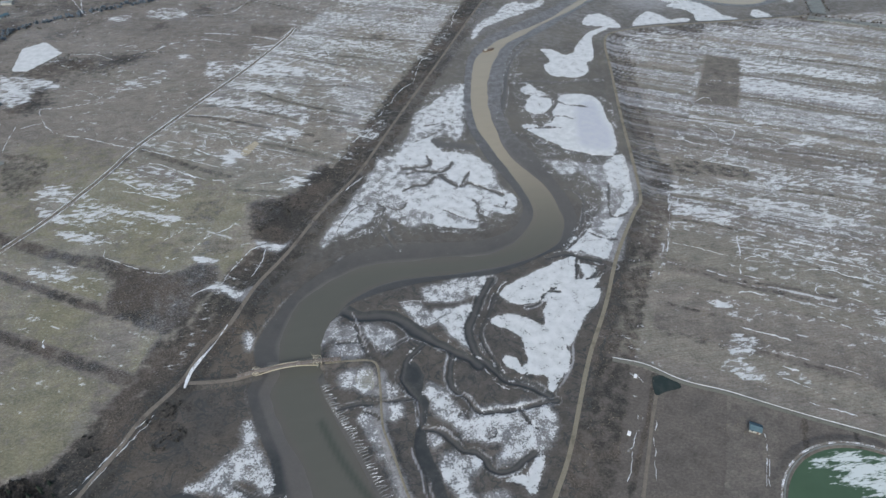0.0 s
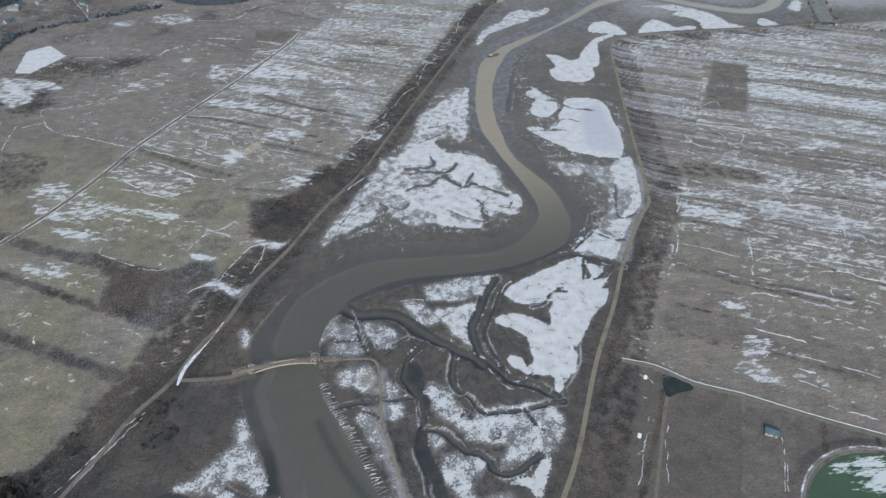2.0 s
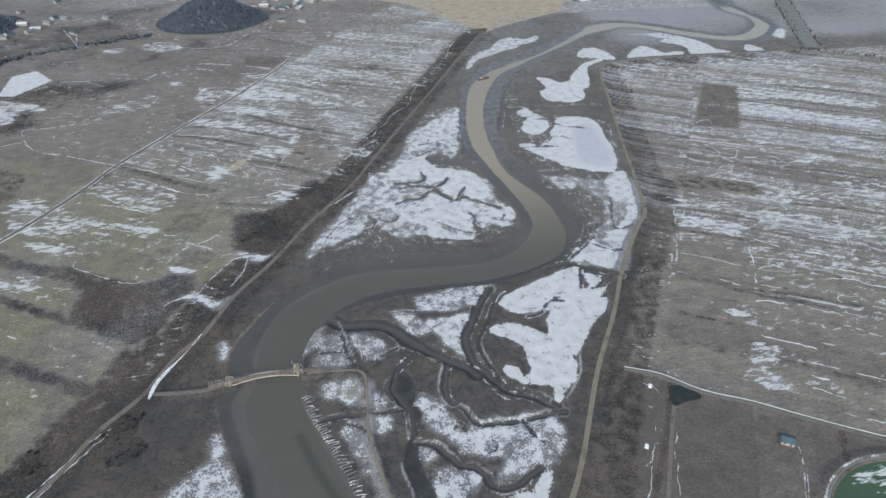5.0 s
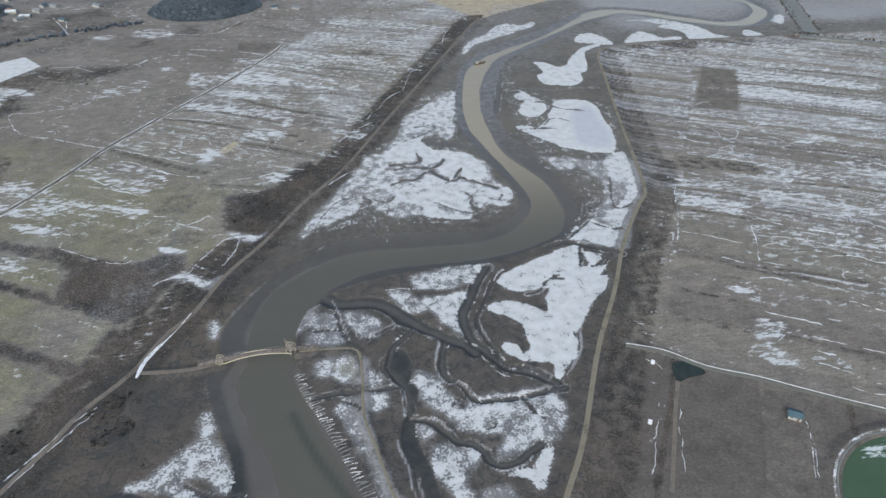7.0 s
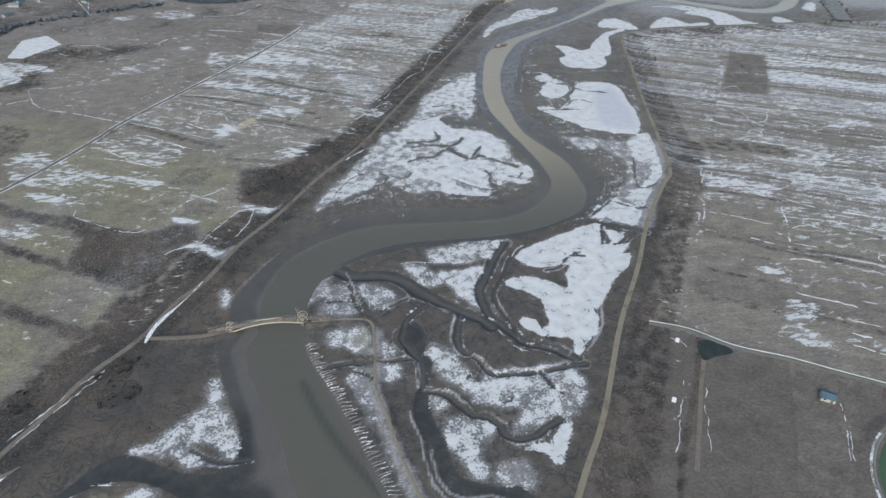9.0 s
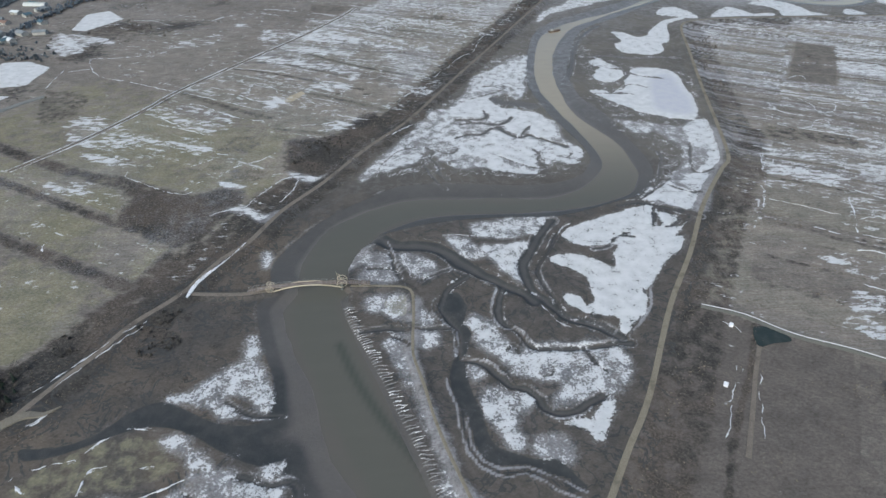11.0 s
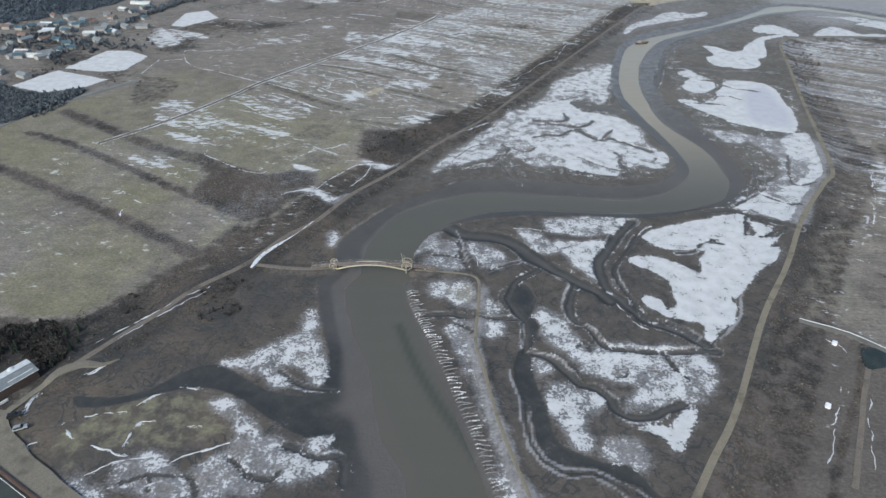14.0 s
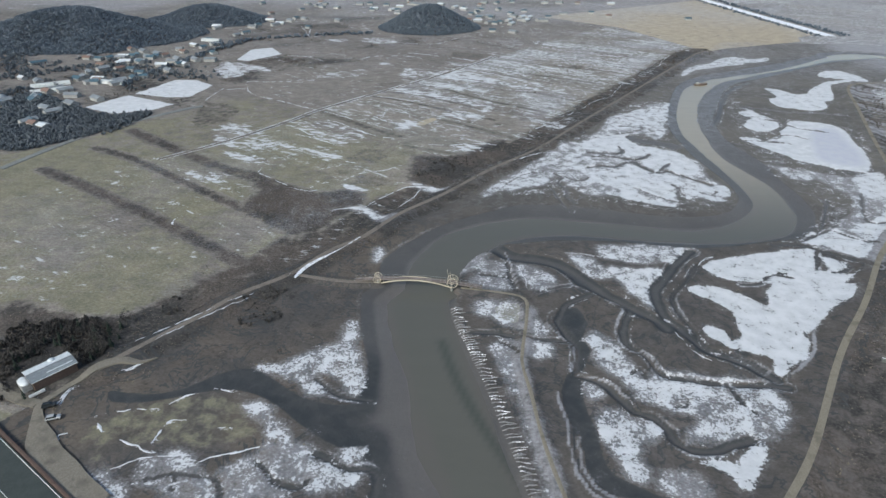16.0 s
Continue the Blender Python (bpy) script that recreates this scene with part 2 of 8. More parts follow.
def tracked_material(name, a, b, snowy):
    """A dirt or gravel surface with wheel tracks' grain and left-over snow."""
    n = Nodes(name, 0.92)
    at = n.place()
    fine, mid = n.noise(at, 2.2, 4, 0.65), n.noise(at, 0.12, 4, 0.6)
    colour = n.mix(n.step(fine, 0.35, 0.68), a, b)
    colour = n.mix(n.step(mid, 0.5, 0.7), colour, tuple(c * 0.72 for c in a))
    colour = n.mix(n.step(n.math("ADD", n.math("MULTIPLY", fine, 0.45), n.math("MULTIPLY", mid, 0.55)), 0.72 - 0.3 * snowy, 0.80 - 0.3 * snowy), colour, (0.74, 0.76, 0.80))
    n.bump(fine, 0.06)
    return n.done(colour)


GROUND = ground_material()
WATER = water_material("silty_water", (0.106, 0.105, 0.092), (0.36, 0.315, 0.245), 0.16)
POND_WATER = pond_material()
POOL_WATER = plain("dark_pool_water", (0.030, 0.040, 0.038), (0.045, 0.054, 0.050), 0.3, 0.15, relief=0.005)
FROST = tracked_material("frosted_silt", (0.13, 0.13, 0.135), (0.22, 0.22, 0.23), 0.72)
DRIFT_SNOW = plain("thin_drift_snow", (0.50, 0.52, 0.56), (0.70, 0.72, 0.75), 1.2, 0.8, relief=0.05)
SNOW = plain("snow", (0.70, 0.72, 0.77), (0.84, 0.85, 0.88), 1.5, 0.75, relief=0.05)
DIRT = tracked_material("packed_dirt", (0.195, 0.174, 0.134), (0.255, 0.230, 0.180), 0.05)
DIRT_BROWN = tracked_material("brown_dirt", (0.150, 0.130, 0.112), (0.21, 0.185, 0.16), 0.3)
DIRT_BROWN_SNOWY = tracked_material("half_snowy_dirt", (0.15, 0.13, 0.115), (0.21, 0.19, 0.165), 0.76)
FORK_COVER = tracked_material("drifted_snow", (0.24, 0.22, 0.20), (0.32, 0.30, 0.28), 0.95)
GRAVEL = tracked_material("gravel", (0.165, 0.150, 0.124), (0.225, 0.205, 0.170), 0.02)
LANE_GREY = tracked_material("grey_lane", (0.135, 0.135, 0.118), (0.185, 0.180, 0.158), 0.03)
CONCRETE = plain("concrete", (0.15, 0.16, 0.157), (0.22, 0.23, 0.225), 1.4, 0.85)
ASPHALT = plain("asphalt", (0.040, 0.049, 0.047), (0.058, 0.068, 0.064), 3.0, 0.8)
RED_VERGE = plain("rusty_verge", (0.092, 0.062, 0.050), (0.125, 0.086, 0.070), 1.8, 0.9)
PAINT_WHITE = plain("white_paint", (0.62, 0.63, 0.62), (0.78, 0.79, 0.78), 3.0, 0.55)
PAINT_CREAM = plain("cream_paint", (0.46, 0.41, 0.31), (0.56, 0.51, 0.40), 3.0, 0.5)
DECK = plain("weathered_deck", (0.185, 0.155, 0.138), (0.245, 0.208, 0.186), 2.5, 0.85, per="object")
STEEL = plain("dull_steel", (0.28, 0.29, 0.30), (0.38, 0.39, 0.40), 3.0, 0.45, 0.6)
ROOF_GREY = plain("grey_roof_sheet", (0.17, 0.19, 0.205), (0.25, 0.27, 0.285), 1.2, 0.5)
ROOF_WHITE = plain("white_roof_sheet", (0.50, 0.54, 0.56), (0.64, 0.67, 0.69), 0.9, 0.5)
ROOF_BLUE = plain("blue_roof_sheet", (0.050, 0.095, 0.125), (0.085, 0.135, 0.165), 1.2, 0.5)
ROOF_RUST = plain("rusty_roof", (0.17, 0.115, 0.095), (0.23, 0.155, 0.125), 1.2, 0.7)
WALL_BROWN = plain("brown_boarding", (0.115, 0.082, 0.066), (0.160, 0.118, 0.094), 1.6, 0.85)
WALL_PALE = plain("pale_render", (0.30, 0.30, 0.29), (0.42, 0.42, 0.40), 1.2, 0.85)
PLASTIC = plain("greenhouse_film", (0.46, 0.49, 0.48), (0.60, 0.62, 0.61), 0.8, 0.35)
CAR_DARK = plain("dark_car_paint", (0.020, 0.024, 0.028), (0.030, 0.034, 0.038), 4.0, 0.25, relief=0.001)
CAR_SILVER = plain("silver_car_paint", (0.42, 0.44, 0.45), (0.50, 0.52, 0.53), 4.0, 0.25, 0.4, relief=0.001)
GLASS_DARK = plain("tinted_glass", (0.015, 0.018, 0.020), (0.022, 0.025, 0.027), 4.0, 0.08, relief=0.001)
RUBBER = plain("rubber", (0.02, 0.02, 0.02), (0.03, 0.03, 0.03), 6.0, 0.9)
TWIG = plain("bare_twigs", (0.112, 0.096, 0.086), (0.170, 0.144, 0.124), 0.5, 0.95, per="island")
REED = plain("dead_reeds", (0.185, 0.160, 0.125), (0.245, 0.212, 0.165), 0.4, 0.95, per="island")
DARK_TWIG = plain("wet_dark_twigs", (0.056, 0.053, 0.050), (0.092, 0.083, 0.076), 0.5, 0.95, per="island")
BARK = plain("bark", (0.070, 0.060, 0.050), (0.110, 0.095, 0.080), 3.0, 0.9)
NEEDLES = plain("conifer_needles", (0.018, 0.030, 0.024), (0.035, 0.050, 0.036), 0.8, 0.9, per="island")
# far woods: the blue of distant haze is mixed into both colours
FOREST_DARK = plain("hazed_dark_wood", (0.100, 0.118, 0.138), (0.135, 0.152, 0.170), 0.1, 0.95)
FOREST = plain("hazed_hill_forest", (0.120, 0.148, 0.184), (0.140, 0.170, 0.205), 0.03, 0.95)


# ---- plan: outlines in metres; x runs along the footbridge, y up the river ----
BANK_RIGHT = [(414, 552), (370, 533), (326, 496), (274, 448), (233, 415), (210, 378), (194, 332), (179, 285), (176, 245), (179, 219), (188, 189), (190, 159), (194, 131), (193, 105), (184, 85), (173, 75), (155, 68), (132, 59), (111, 55), (87, 57), (63, 56), (44, 53), (28, 48), (18, 44), (14, 38), (7, 32), (3, 23), (0, 11), (2, -1)]
BANK_RIGHT_LOW = [(2.9, -21.2), (9.4, -35.9), (16.7, -52.3), (22.5, -66.8), (27.5, -79.8), (32.7, -93.6), (36.9, -108.2), (44.0, -126.5), (52.4, -144.2)]
BANK_LEFT_LOW = [(-7.5, -134.1), (-9.2, -115.1), (-11.7, -108.9), (-13.6, -104.9), (-16.2, -102.0), (-16.2, -98.5), (-15.9, -96.1), (-24.8, -97.9), (-33.8, -93.9), (-43.7, -88.2), (-49.2, -84.5), (-57.3, -80.1), (-64.5, -78.2), (-73.2, -78.1), (-85.8, -82.9), (-97.9, -88.1), (-109.7, -89.8), (-113.8, -87.0), (-113.6, -84.1), (-102.2, -84.7), (-89.4, -80.5), (-80.8, -71.5), (-72.2, -66.1), (-64.0, -66.8), (-50.9, -74.8), (-38.8, -79.3), (-26.7, -78.4), (-24.6, -70.9), (-26.2, -57.0), (-33.4, -38.5), (-38.7, -21.0), (-41.1, -10.2)]
BANK_LEFT = [(-35, 1), (-39, 16), (-36, 28), (-26, 46), (-15, 62), (-1, 75), (13, 85), (27, 95), (49, 97), (79, 95), (109, 92), (132, 95), (148, 106), (157, 126), (155, 149), (150, 171), (144, 194), (141, 220), (139, 252), (143, 292), (156, 347), (172, 397), (200, 437), (246, 472), (303, 515), (346, 554), (381, 581), (429, 586)]
WATER_RIGHT = [(418, 562), (370, 544), (326, 506), (275, 465), (236, 434), (208, 409), (185, 357), (169, 300), (162, 256), (163, 218), (168, 187), (178, 159), (184, 128), (182, 104), (173, 84), (158, 73), (135, 65), (109, 62), (81, 63), (57, 63), (39, 60), (25, 53), (16, 45), (10, 34), (7, 18), (7, 1)]
WATER_RIGHT_LOW = [(-1.3, -8.9), (1.7, -21.4), (7.1, -36.3), (13.5, -52.8), (19.7, -67.2), (25.2, -82.7), (30.5, -96.2), (35.0, -108.5), (41.8, -126.8), (49.8, -144.6)]
WATER_LEFT_LOW = [(15.5, -150.0), (13.5, -131.0), (12.0, -110.4), (7.0, -100.7), (2.4, -89.7), (-1.2, -80.0), (-7.8, -66.8), (-14.1, -51.8), (-20.0, -38.5), (-24.6, -23.3), (-27.0, -15.1)]
WATER_LEFT = [(-22, -2), (-24, 15), (-22, 28), (-16, 46), (-7, 59), (9, 70), (34, 80), (62, 80), (90, 77), (116, 77), (137, 84), (152, 97), (163, 115), (165, 136), (162, 160), (157, 187), (152, 213), (149, 247), (152, 290), (163, 346), (181, 392), (214, 429), (256, 460), (304, 496), (343, 533), (378, 564), (424, 576)]
SNOW_POINT = [(116.7, 36.5), (123.5, 43.5), (135.6, 48.5), (149.9, 54.7), (166.1, 60.5), (176.7, 63.5), (175.2, 52.7), (171.8, 43.0), (176.1, 41.3), (179.3, 54.4), (184.7, 52.6), (187.2, 48.5), (182.2, 41.2), (185.3, 39.5), (192.9, 45.6), (179.7, 33.1), (183.7, 27.8), (178.6, 18.8), (169.2, 13.1), (159.8, 2.9), (150.6, -9.2), (145.4, -11.3), (145.4, -17.4), (140.9, -27.2), (132.1, -36.3), (126.8, -41.6), (128.1, -30.8), (121.0, -26.9), (113.9, -25.0), (105.4, -17.0), (107.6, -12.9), (113.8, -15.1), (114.9, -21.1), (120.6, -17.2), (121.2, -4.6), (118.5, 4.3), (106.5, 13.7), (108.7, 17.1), (120.5, 18.4), (131.5, 11.1), (138.6, 6.3), (140.7, 18.2), (145.0, 25.7), (129.7, 25.8), (120.6, 31.1)]
SNOW_STRIP = [(70.3, 50.9), (86.3, 53.6), (102.4, 55.2), (116.3, 53.3), (111.9, 47.6), (104.7, 42.0), (99.6, 39.4), (84.0, 36.8), (70.7, 39.7), (68.2, 45.2)]
SNOW_WEDGE = [(72.6, 29.0), (86.0, 29.9), (96.7, 31.4), (96.3, 23.7), (92.3, 13.9), (89.7, 6.9), (89.0, -2.1), (84.8, 2.4), (80.2, 9.3), (76.9, 16.5), (74.8, 22.9)]
SNOW_SLIVER = [(54.0, 40.9), (62.9, 37.0), (68.1, 29.1), (71.7, 21.4), (64.4, 20.5), (59.0, 26.6), (55.1, 34.4)]
SNOW_NORTH_FAR = [(225, 501), (243, 529), (261, 541), (278, 534), (299, 541), (289, 521), (268, 510), (257, 500), (237, 490), (215, 474), (203, 467), (188, 443), (182, 436), (194, 469), (213, 494)]
SNOW_ROUND = [(238.5, 286.4), (256.7, 289.4), (270.9, 281.0), (273.8, 266.2), (268.7, 239.0), (267.4, 218.2), (261.2, 196.5), (253.7, 181.9), (247.3, 178.4), (241.0, 181.3), (230.2, 185.8), (221.7, 190.0), (214.1, 196.8), (209.3, 205.2), (201.9, 214.1), (195.0, 225.2), (189.8, 234.2), (189.0, 240.5), (199.3, 239.9), (209.7, 230.9), (220.4, 231.2), (209.4, 238.2), (217.6, 247.5), (222.5, 254.3), (222.6, 263.3), (234.0, 272.8)]
SNOW_EAST_FAR = [(254, 396), (264, 394), (270, 384), (275, 377), (286, 381), (296, 400), (308, 415), (320, 430), (333, 437), (349, 443), (343, 435), (323, 421), (313, 397), (301, 361), (292, 355), (285, 334), (269, 323), (255, 328), (245, 334), (244, 355), (254, 364), (254, 383)]
SNOW_EAST_TOP = [(323, 457), (339, 482), (354, 484), (363, 469), (366, 449), (361, 437), (349, 443), (334, 449)]
SNOW_MARSH_LOW = [(59.0, -73.6), (64.0, -68.5), (69.0, -72.3), (74.3, -73.8), (79.5, -75.2), (75.5, -79.3), (71.9, -81.9), (70.1, -87.1), (72.2, -93.3), (70.6, -96.9), (66.8, -95.7), (65.4, -90.8), (61.9, -85.7), (59.4, -80.5)]
SNOW_TRIANGLE = [(-67.0, -64.9), (-61.1, -65.7), (-52.2, -68.5), (-46.6, -68.9), (-44.2, -63.2), (-34.9, -65.0), (-28.6, -71.7), (-22.5, -70.8), (-27.4, -60.7), (-32.2, -51.3), (-36.1, -39.2), (-37.7, -31.6), (-40.7, -34.0), (-39.1, -43.4), (-43.4, -48.4), (-48.9, -52.8), (-53.2, -56.9), (-58.1, -61.9)]
SNOW_SPIT = [(-46.3, -72.8), (-43.7, -70.9), (-38.2, -74.6), (-43.3, -75.3)]
SNOW_FAR_A = [(381, 441), (405, 472), (419, 479), (427, 464), (435, 451), (455, 453), (451, 441), (415, 438)]
SNOW_FAR_B = [(449, 495), (484, 503), (499, 486), (504, 455), (517, 437), (488, 438), (464, 442), (470, 461), (464, 478)]
SNOW_FAR_C = [(539, 449), (555, 463), (561, 436), (539, 437)]
CREEK_HOOK = [(114.3, 51.6), (105.7, 39.3), (96.8, 23.7), (90.5, 11.5), (90.0, 0.1), (92.1, -10.7), (98.5, -18.9), (103.3, -26.8), (109.7, -31.7), (118.5, -36.2), (125.0, -43.3)]
CREEK_WIDE = [(16.7, 40.5), (25.7, 33.1), (39.7, 32.3), (50.6, 25.8), (60.6, 14.4), (70.0, 3.9), (78.9, -3.6), (85.3, -9.0), (91.0, -16.2)]
CREEK_LOOP = [(61.5, 4.9), (51.3, -3.9), (46.8, -16.4), (49.9, -26.2), (53.2, -33.7), (53.3, -42.5), (53.4, -47.6)]
CREEK_MID = [(53.2, -49.9), (58.8, -52.6), (64.2, -56.4), (67.9, -63.6), (71.7, -68.6), (78.2, -69.6), (81.9, -73.9), (83.0, -79.4), (87.7, -82.6), (94.2, -82.2), (100.5, -78.2), (107.7, -75.5)]
CREEK_TWIST = [(78.4, -4.2), (73.0, -20.6), (73.5, -30.6), (80.1, -36.5), (84.6, -46.2), (93.8, -47.7), (103.2, -48.5), (120.4, -46.6), (128.6, -47.4)]
CREEK_FORK = [(26.7, 5.7), (23.7, 17.1), (22.6, 26.0)]
CREEK_BANK_A = [(9.6, -31.4), (19.5, -30.0), (29.6, -31.6), (52.1, -31.8)]
CREEK_BANK_B = [(23.4, -35.2), (28.4, -38.1), (30.8, -42.3)]
CREEK_BANK_C = [(11.1, 13.8), (18.2, 13.7), (23.9, 12.2)]
CREEK_BANK_D = [(37.9, 2.9), (45.0, 7.3), (52.2, 10.5)]
CREEK_BRIM = [(157.7, 64.9), (166.6, 67.3), (174.6, 66.6), (182.6, 61.6), (191.5, 55.5), (199.9, 46.7)]
CREEK_FAR_B = [(170, 255), (186, 297), (204, 354), (224, 393), (244, 417)]
CREEK_RILL_A = [(56.1, 91.2), (48.6, 109.1), (44.1, 124.0)]
DIKE_WEST = [(-125, -75), (-121, -68), (-116, -59), (-110, -49), (-104, -39), (-95, -21), (-83, -7), (-76, 3), (-71, 14), (-65, 26), (-54, 40), (-40, 71), (-19, 102), (6, 146), (36, 190), (75, 267), (135, 383), (211, 532), (232, 564)]
SPUR = [(-75.5, -0.5), (-60.1, -2.3), (-46.7, -2.6), (-35.6, -0.4)]
PATH_EAST = [(2.8, 0.3), (22.8, -1.1), (31.9, -4.4), (33.3, -16.4), (32.2, -40.4), (33.9, -56.6), (38.3, -74.7), (42.4, -89.1)]
PATH_EAST_LOW = [(32.0, -32.6), (32.6, -49.9), (36.1, -64.8), (39.2, -80.6), (42.8, -94.4), (46.8, -106.8), (52.4, -123.6)]
DIKE_EAST = [(96, -122), (109, -102), (126, -77), (154, -26), (180, 14), (207, 60), (237, 101), (248, 115), (261, 158), (283, 240), (310, 334), (327, 394), (342, 419), (370, 428), (408, 432), (516, 429), (601, 429)]
FARM_ROAD = [(169, -26), (186, -34), (202, -48), (223, -59), (237, -68), (258, -81), (286, -97), (304, -108)]
CANAL = [(322, 1216), (344, 1079), (382, 901), (408, 791), (429, 700)]
HEDGE_A = [(-291.8, 103.8), (-245.0, 82.1), (-188.8, 53.5), (-148.8, 31.5), (-107.5, 7.8)]
HEDGE_B = [(-283, 147), (-246, 132), (-184, 96), (-138, 69), (-93, 43)]
HEDGE_C = [(-280, 187), (-231, 157), (-170, 122), (-131, 104), (-96, 89)]
HEDGE_D = [(-155.5, -62.2), (-136.6, -49.9), (-117.1, -26.0), (-103.1, -4.8), (-91.5, 30.5)]
SCRUB_A = [(-152.1, 120.7), (-109.1, 94.9), (-77.1, 99.4), (-65.2, 86.7), (-73.9, 61.5), (-82.4, 42.9), (-114.0, 53.4), (-135.2, 70.5), (-132.8, 88.2)]
SCRUB_B = [(-49.5, 164.0), (-21.9, 162.8), (-9.6, 148.9), (-16.2, 121.2), (-30.1, 110.5), (-45.2, 119.9)]
SCRUB_C = [(-9.8, 187.6), (5.0, 211.3), (18.7, 191.9), (1.2, 155.4), (-16.8, 115.9), (-34.5, 124.3), (-41.2, 140.9), (-22.0, 154.1)]
SCRUB_D = [(-189.3, -49.7), (-181.2, -40.0), (-158.3, -45.1), (-136.6, -53.8), (-128.6, -65.4), (-136.2, -71.6), (-148.6, -64.8), (-153.4, -74.2), (-150.0, -89.4), (-151.8, -92.6)]
SCRUB_E = [(274, 160), (292, 157), (287, 139), (274, 120), (262, 126)]
WOOD_WEST = [(-427, 222), (-438, 276), (-354, 233), (-320, 221), (-291, 234), (-295, 199), (-314, 158), (-350, 134)]
TRACK_WEST = [(-225, 132), (-199, 169), (-182, 199), (-166, 231), (-153, 262), (-115, 327), (-72, 397), (-31, 474), (-19, 506)]
ICE_POND = [(-312, 442), (-320, 500), (-300, 514), (-273, 480), (-296, 439)]
ICE_PADDY_A = [(-359, 241), (-345, 282), (-288, 260), (-296, 242), (-323, 226)]
ICE_PADDY_B = [(-342, 289), (-332, 343), (-310, 346), (-284, 327), (-286, 285), (-303, 281)]
ICE_SPUR_A = [(-42.7, 117.9), (-35.5, 114.8), (-23.7, 109.7), (-20.3, 111.0), (-25.4, 105.1), (-32.0, 106.2), (-38.4, 112.2)]
ICE_SPUR_B = [(-72.3, 75.9), (-63.7, 77.7), (-57.9, 73.0), (-50.3, 67.5), (-43.4, 68.5), (-45.0, 63.0), (-47.9, 59.4), (-53.6, 65.0), (-63.1, 72.8)]
BARE_PLOT = [(427, 352), (461, 330), (400, 236), (363, 251)]
TAN_A = [(176, 751), (397, 748), (374, 655), (244, 581), (219, 611)]
TAN_B = [(37, 819), (339, 1078), (411, 710), (236, 569), (152, 728)]
HEDGE_ROW = [(-349, 556), (-362, 487), (-368, 416), (-372, 366), (-370, 314)]
ROAD_FAR = [(-320, 100), (-317, 127), (-312, 155), (-301, 194), (-271, 244), (-258, 259)]
WHITE_BOX = [(159.4, -73.3), (177.5, -39.5)]
FAR_BEND = [(383, 566), (417, 578), (456, 564), (502, 523), (543, 495), (582, 500), (622, 536), (638, 582), (625, 619), (635, 668)]
GRAVEL_AREA = [(-107.9, -63.4), (-113.2, -66.2), (-120.9, -67.5), (-126.3, -72.2), (-129.0, -77.9), (-132.3, -83.4), (-135.2, -89.2), (-139.0, -93.4), (-143.6, -94.6), (-156.7, -87.0), (-162.9, -85.7), (-157.7, -91.5), (-150.9, -93.6), (-142.1, -97.4), (-132.9, -104.6), (-122.6, -111.9), (-115.8, -116.7), (-103.0, -124.5), (-91.1, -130.7), (-81.3, -129.3), (-96.5, -123.2), (-107.5, -116.6), (-116.2, -108.6), (-123.3, -103.4), (-127.5, -99.3), (-132.6, -94.1), (-131.5, -89.8), (-129.8, -84.7), (-125.8, -79.8), (-125.6, -75.6), (-121.2, -72.1), (-115.2, -73.4), (-112.7, -69.8), (-108.1, -66.1)]
RILL_LINE = [(0.3, -10.9), (5.3, -26.9), (10.3, -37.7), (15.3, -49.2), (21.5, -64.0), (26.8, -78.6), (32.3, -92.5), (37.2, -106.8), (41.8, -120.1)]
FORK_SNOW = [(-74.9, -4.1), (-73.5, 4.2), (-70.9, 11.0), (-65.8, 19.2), (-60.3, 28.6), (-55.3, 39.5), (-50.4, 47.2)]
DITCH_R = [(273.2, 120.1), (257.6, 84.2), (240.4, 53.6)]
RIM_A = [(-111.6, -99.3), (-109.4, -95.0), (-105.0, -93.5), (-91.8, -91.0)]
RIM_B = [(-89.2, -88.1), (-87.2, -84.1), (-83.1, -81.8)]
RIM_C = [(-67.0, -110.1), (-61.9, -107.1), (-54.9, -103.7), (-50.2, -101.4)]
RIM_D = [(-92.7, -116.4), (-87.7, -113.8), (-84.6, -111.1), (-78.6, -109.8), (-71.9, -108.1)]
RIM_E = [(-96.8, -105.9), (-89.9, -107.3), (-85.9, -109.0), (-79.6, -108.1)]
RIM_F = [(-85.2, -105.4), (-85.1, -100.5), (-85.1, -95.3), (-79.4, -94.5)]
RIM_G = [(-67.4, -96.1), (-61.9, -95.0)]
RIM_H = [(-116.9, -108.9), (-117.7, -106.5), (-115.7, -105.0)]
RIM_I = [(94.1, -18.9), (96.9, -26.7), (100.6, -33.1), (104.2, -36.0)]
ISLAND_MEADOW = [(-116.3, -101.6), (-108.0, -92.4), (-92.8, -82.1), (-72.9, -78.6), (-59.1, -83.2), (-49.4, -95.0), (-57.7, -101.9), (-68.1, -108.1), (-89.0, -108.8), (-99.0, -117.1), (-112.4, -111.6)]
SNOW_SPOT_A = [(-85.4, 108.2), (-78.5, 107.6), (-69.0, 101.5), (-77.4, 101.3)]
SNOW_SPOT_B = [(-45.2, 30.0), (-42.4, 30.8), (-40.3, 22.5), (-42.1, 18.6)]
POOL = [(187.0, -41.7), (195.6, -43.2), (200.0, -50.9), (190.5, -52.3), (183.4, -53.3)]
LANE_EAST = [(185.9, -50.0), (175.7, -66.5), (165.3, -84.8), (152.3, -107.2)]
RILL_NORTH = [(24.5, 112.3), (43.1, 111.5), (65.6, 108.7), (88.4, 107.2), (114.1, 99.7)]
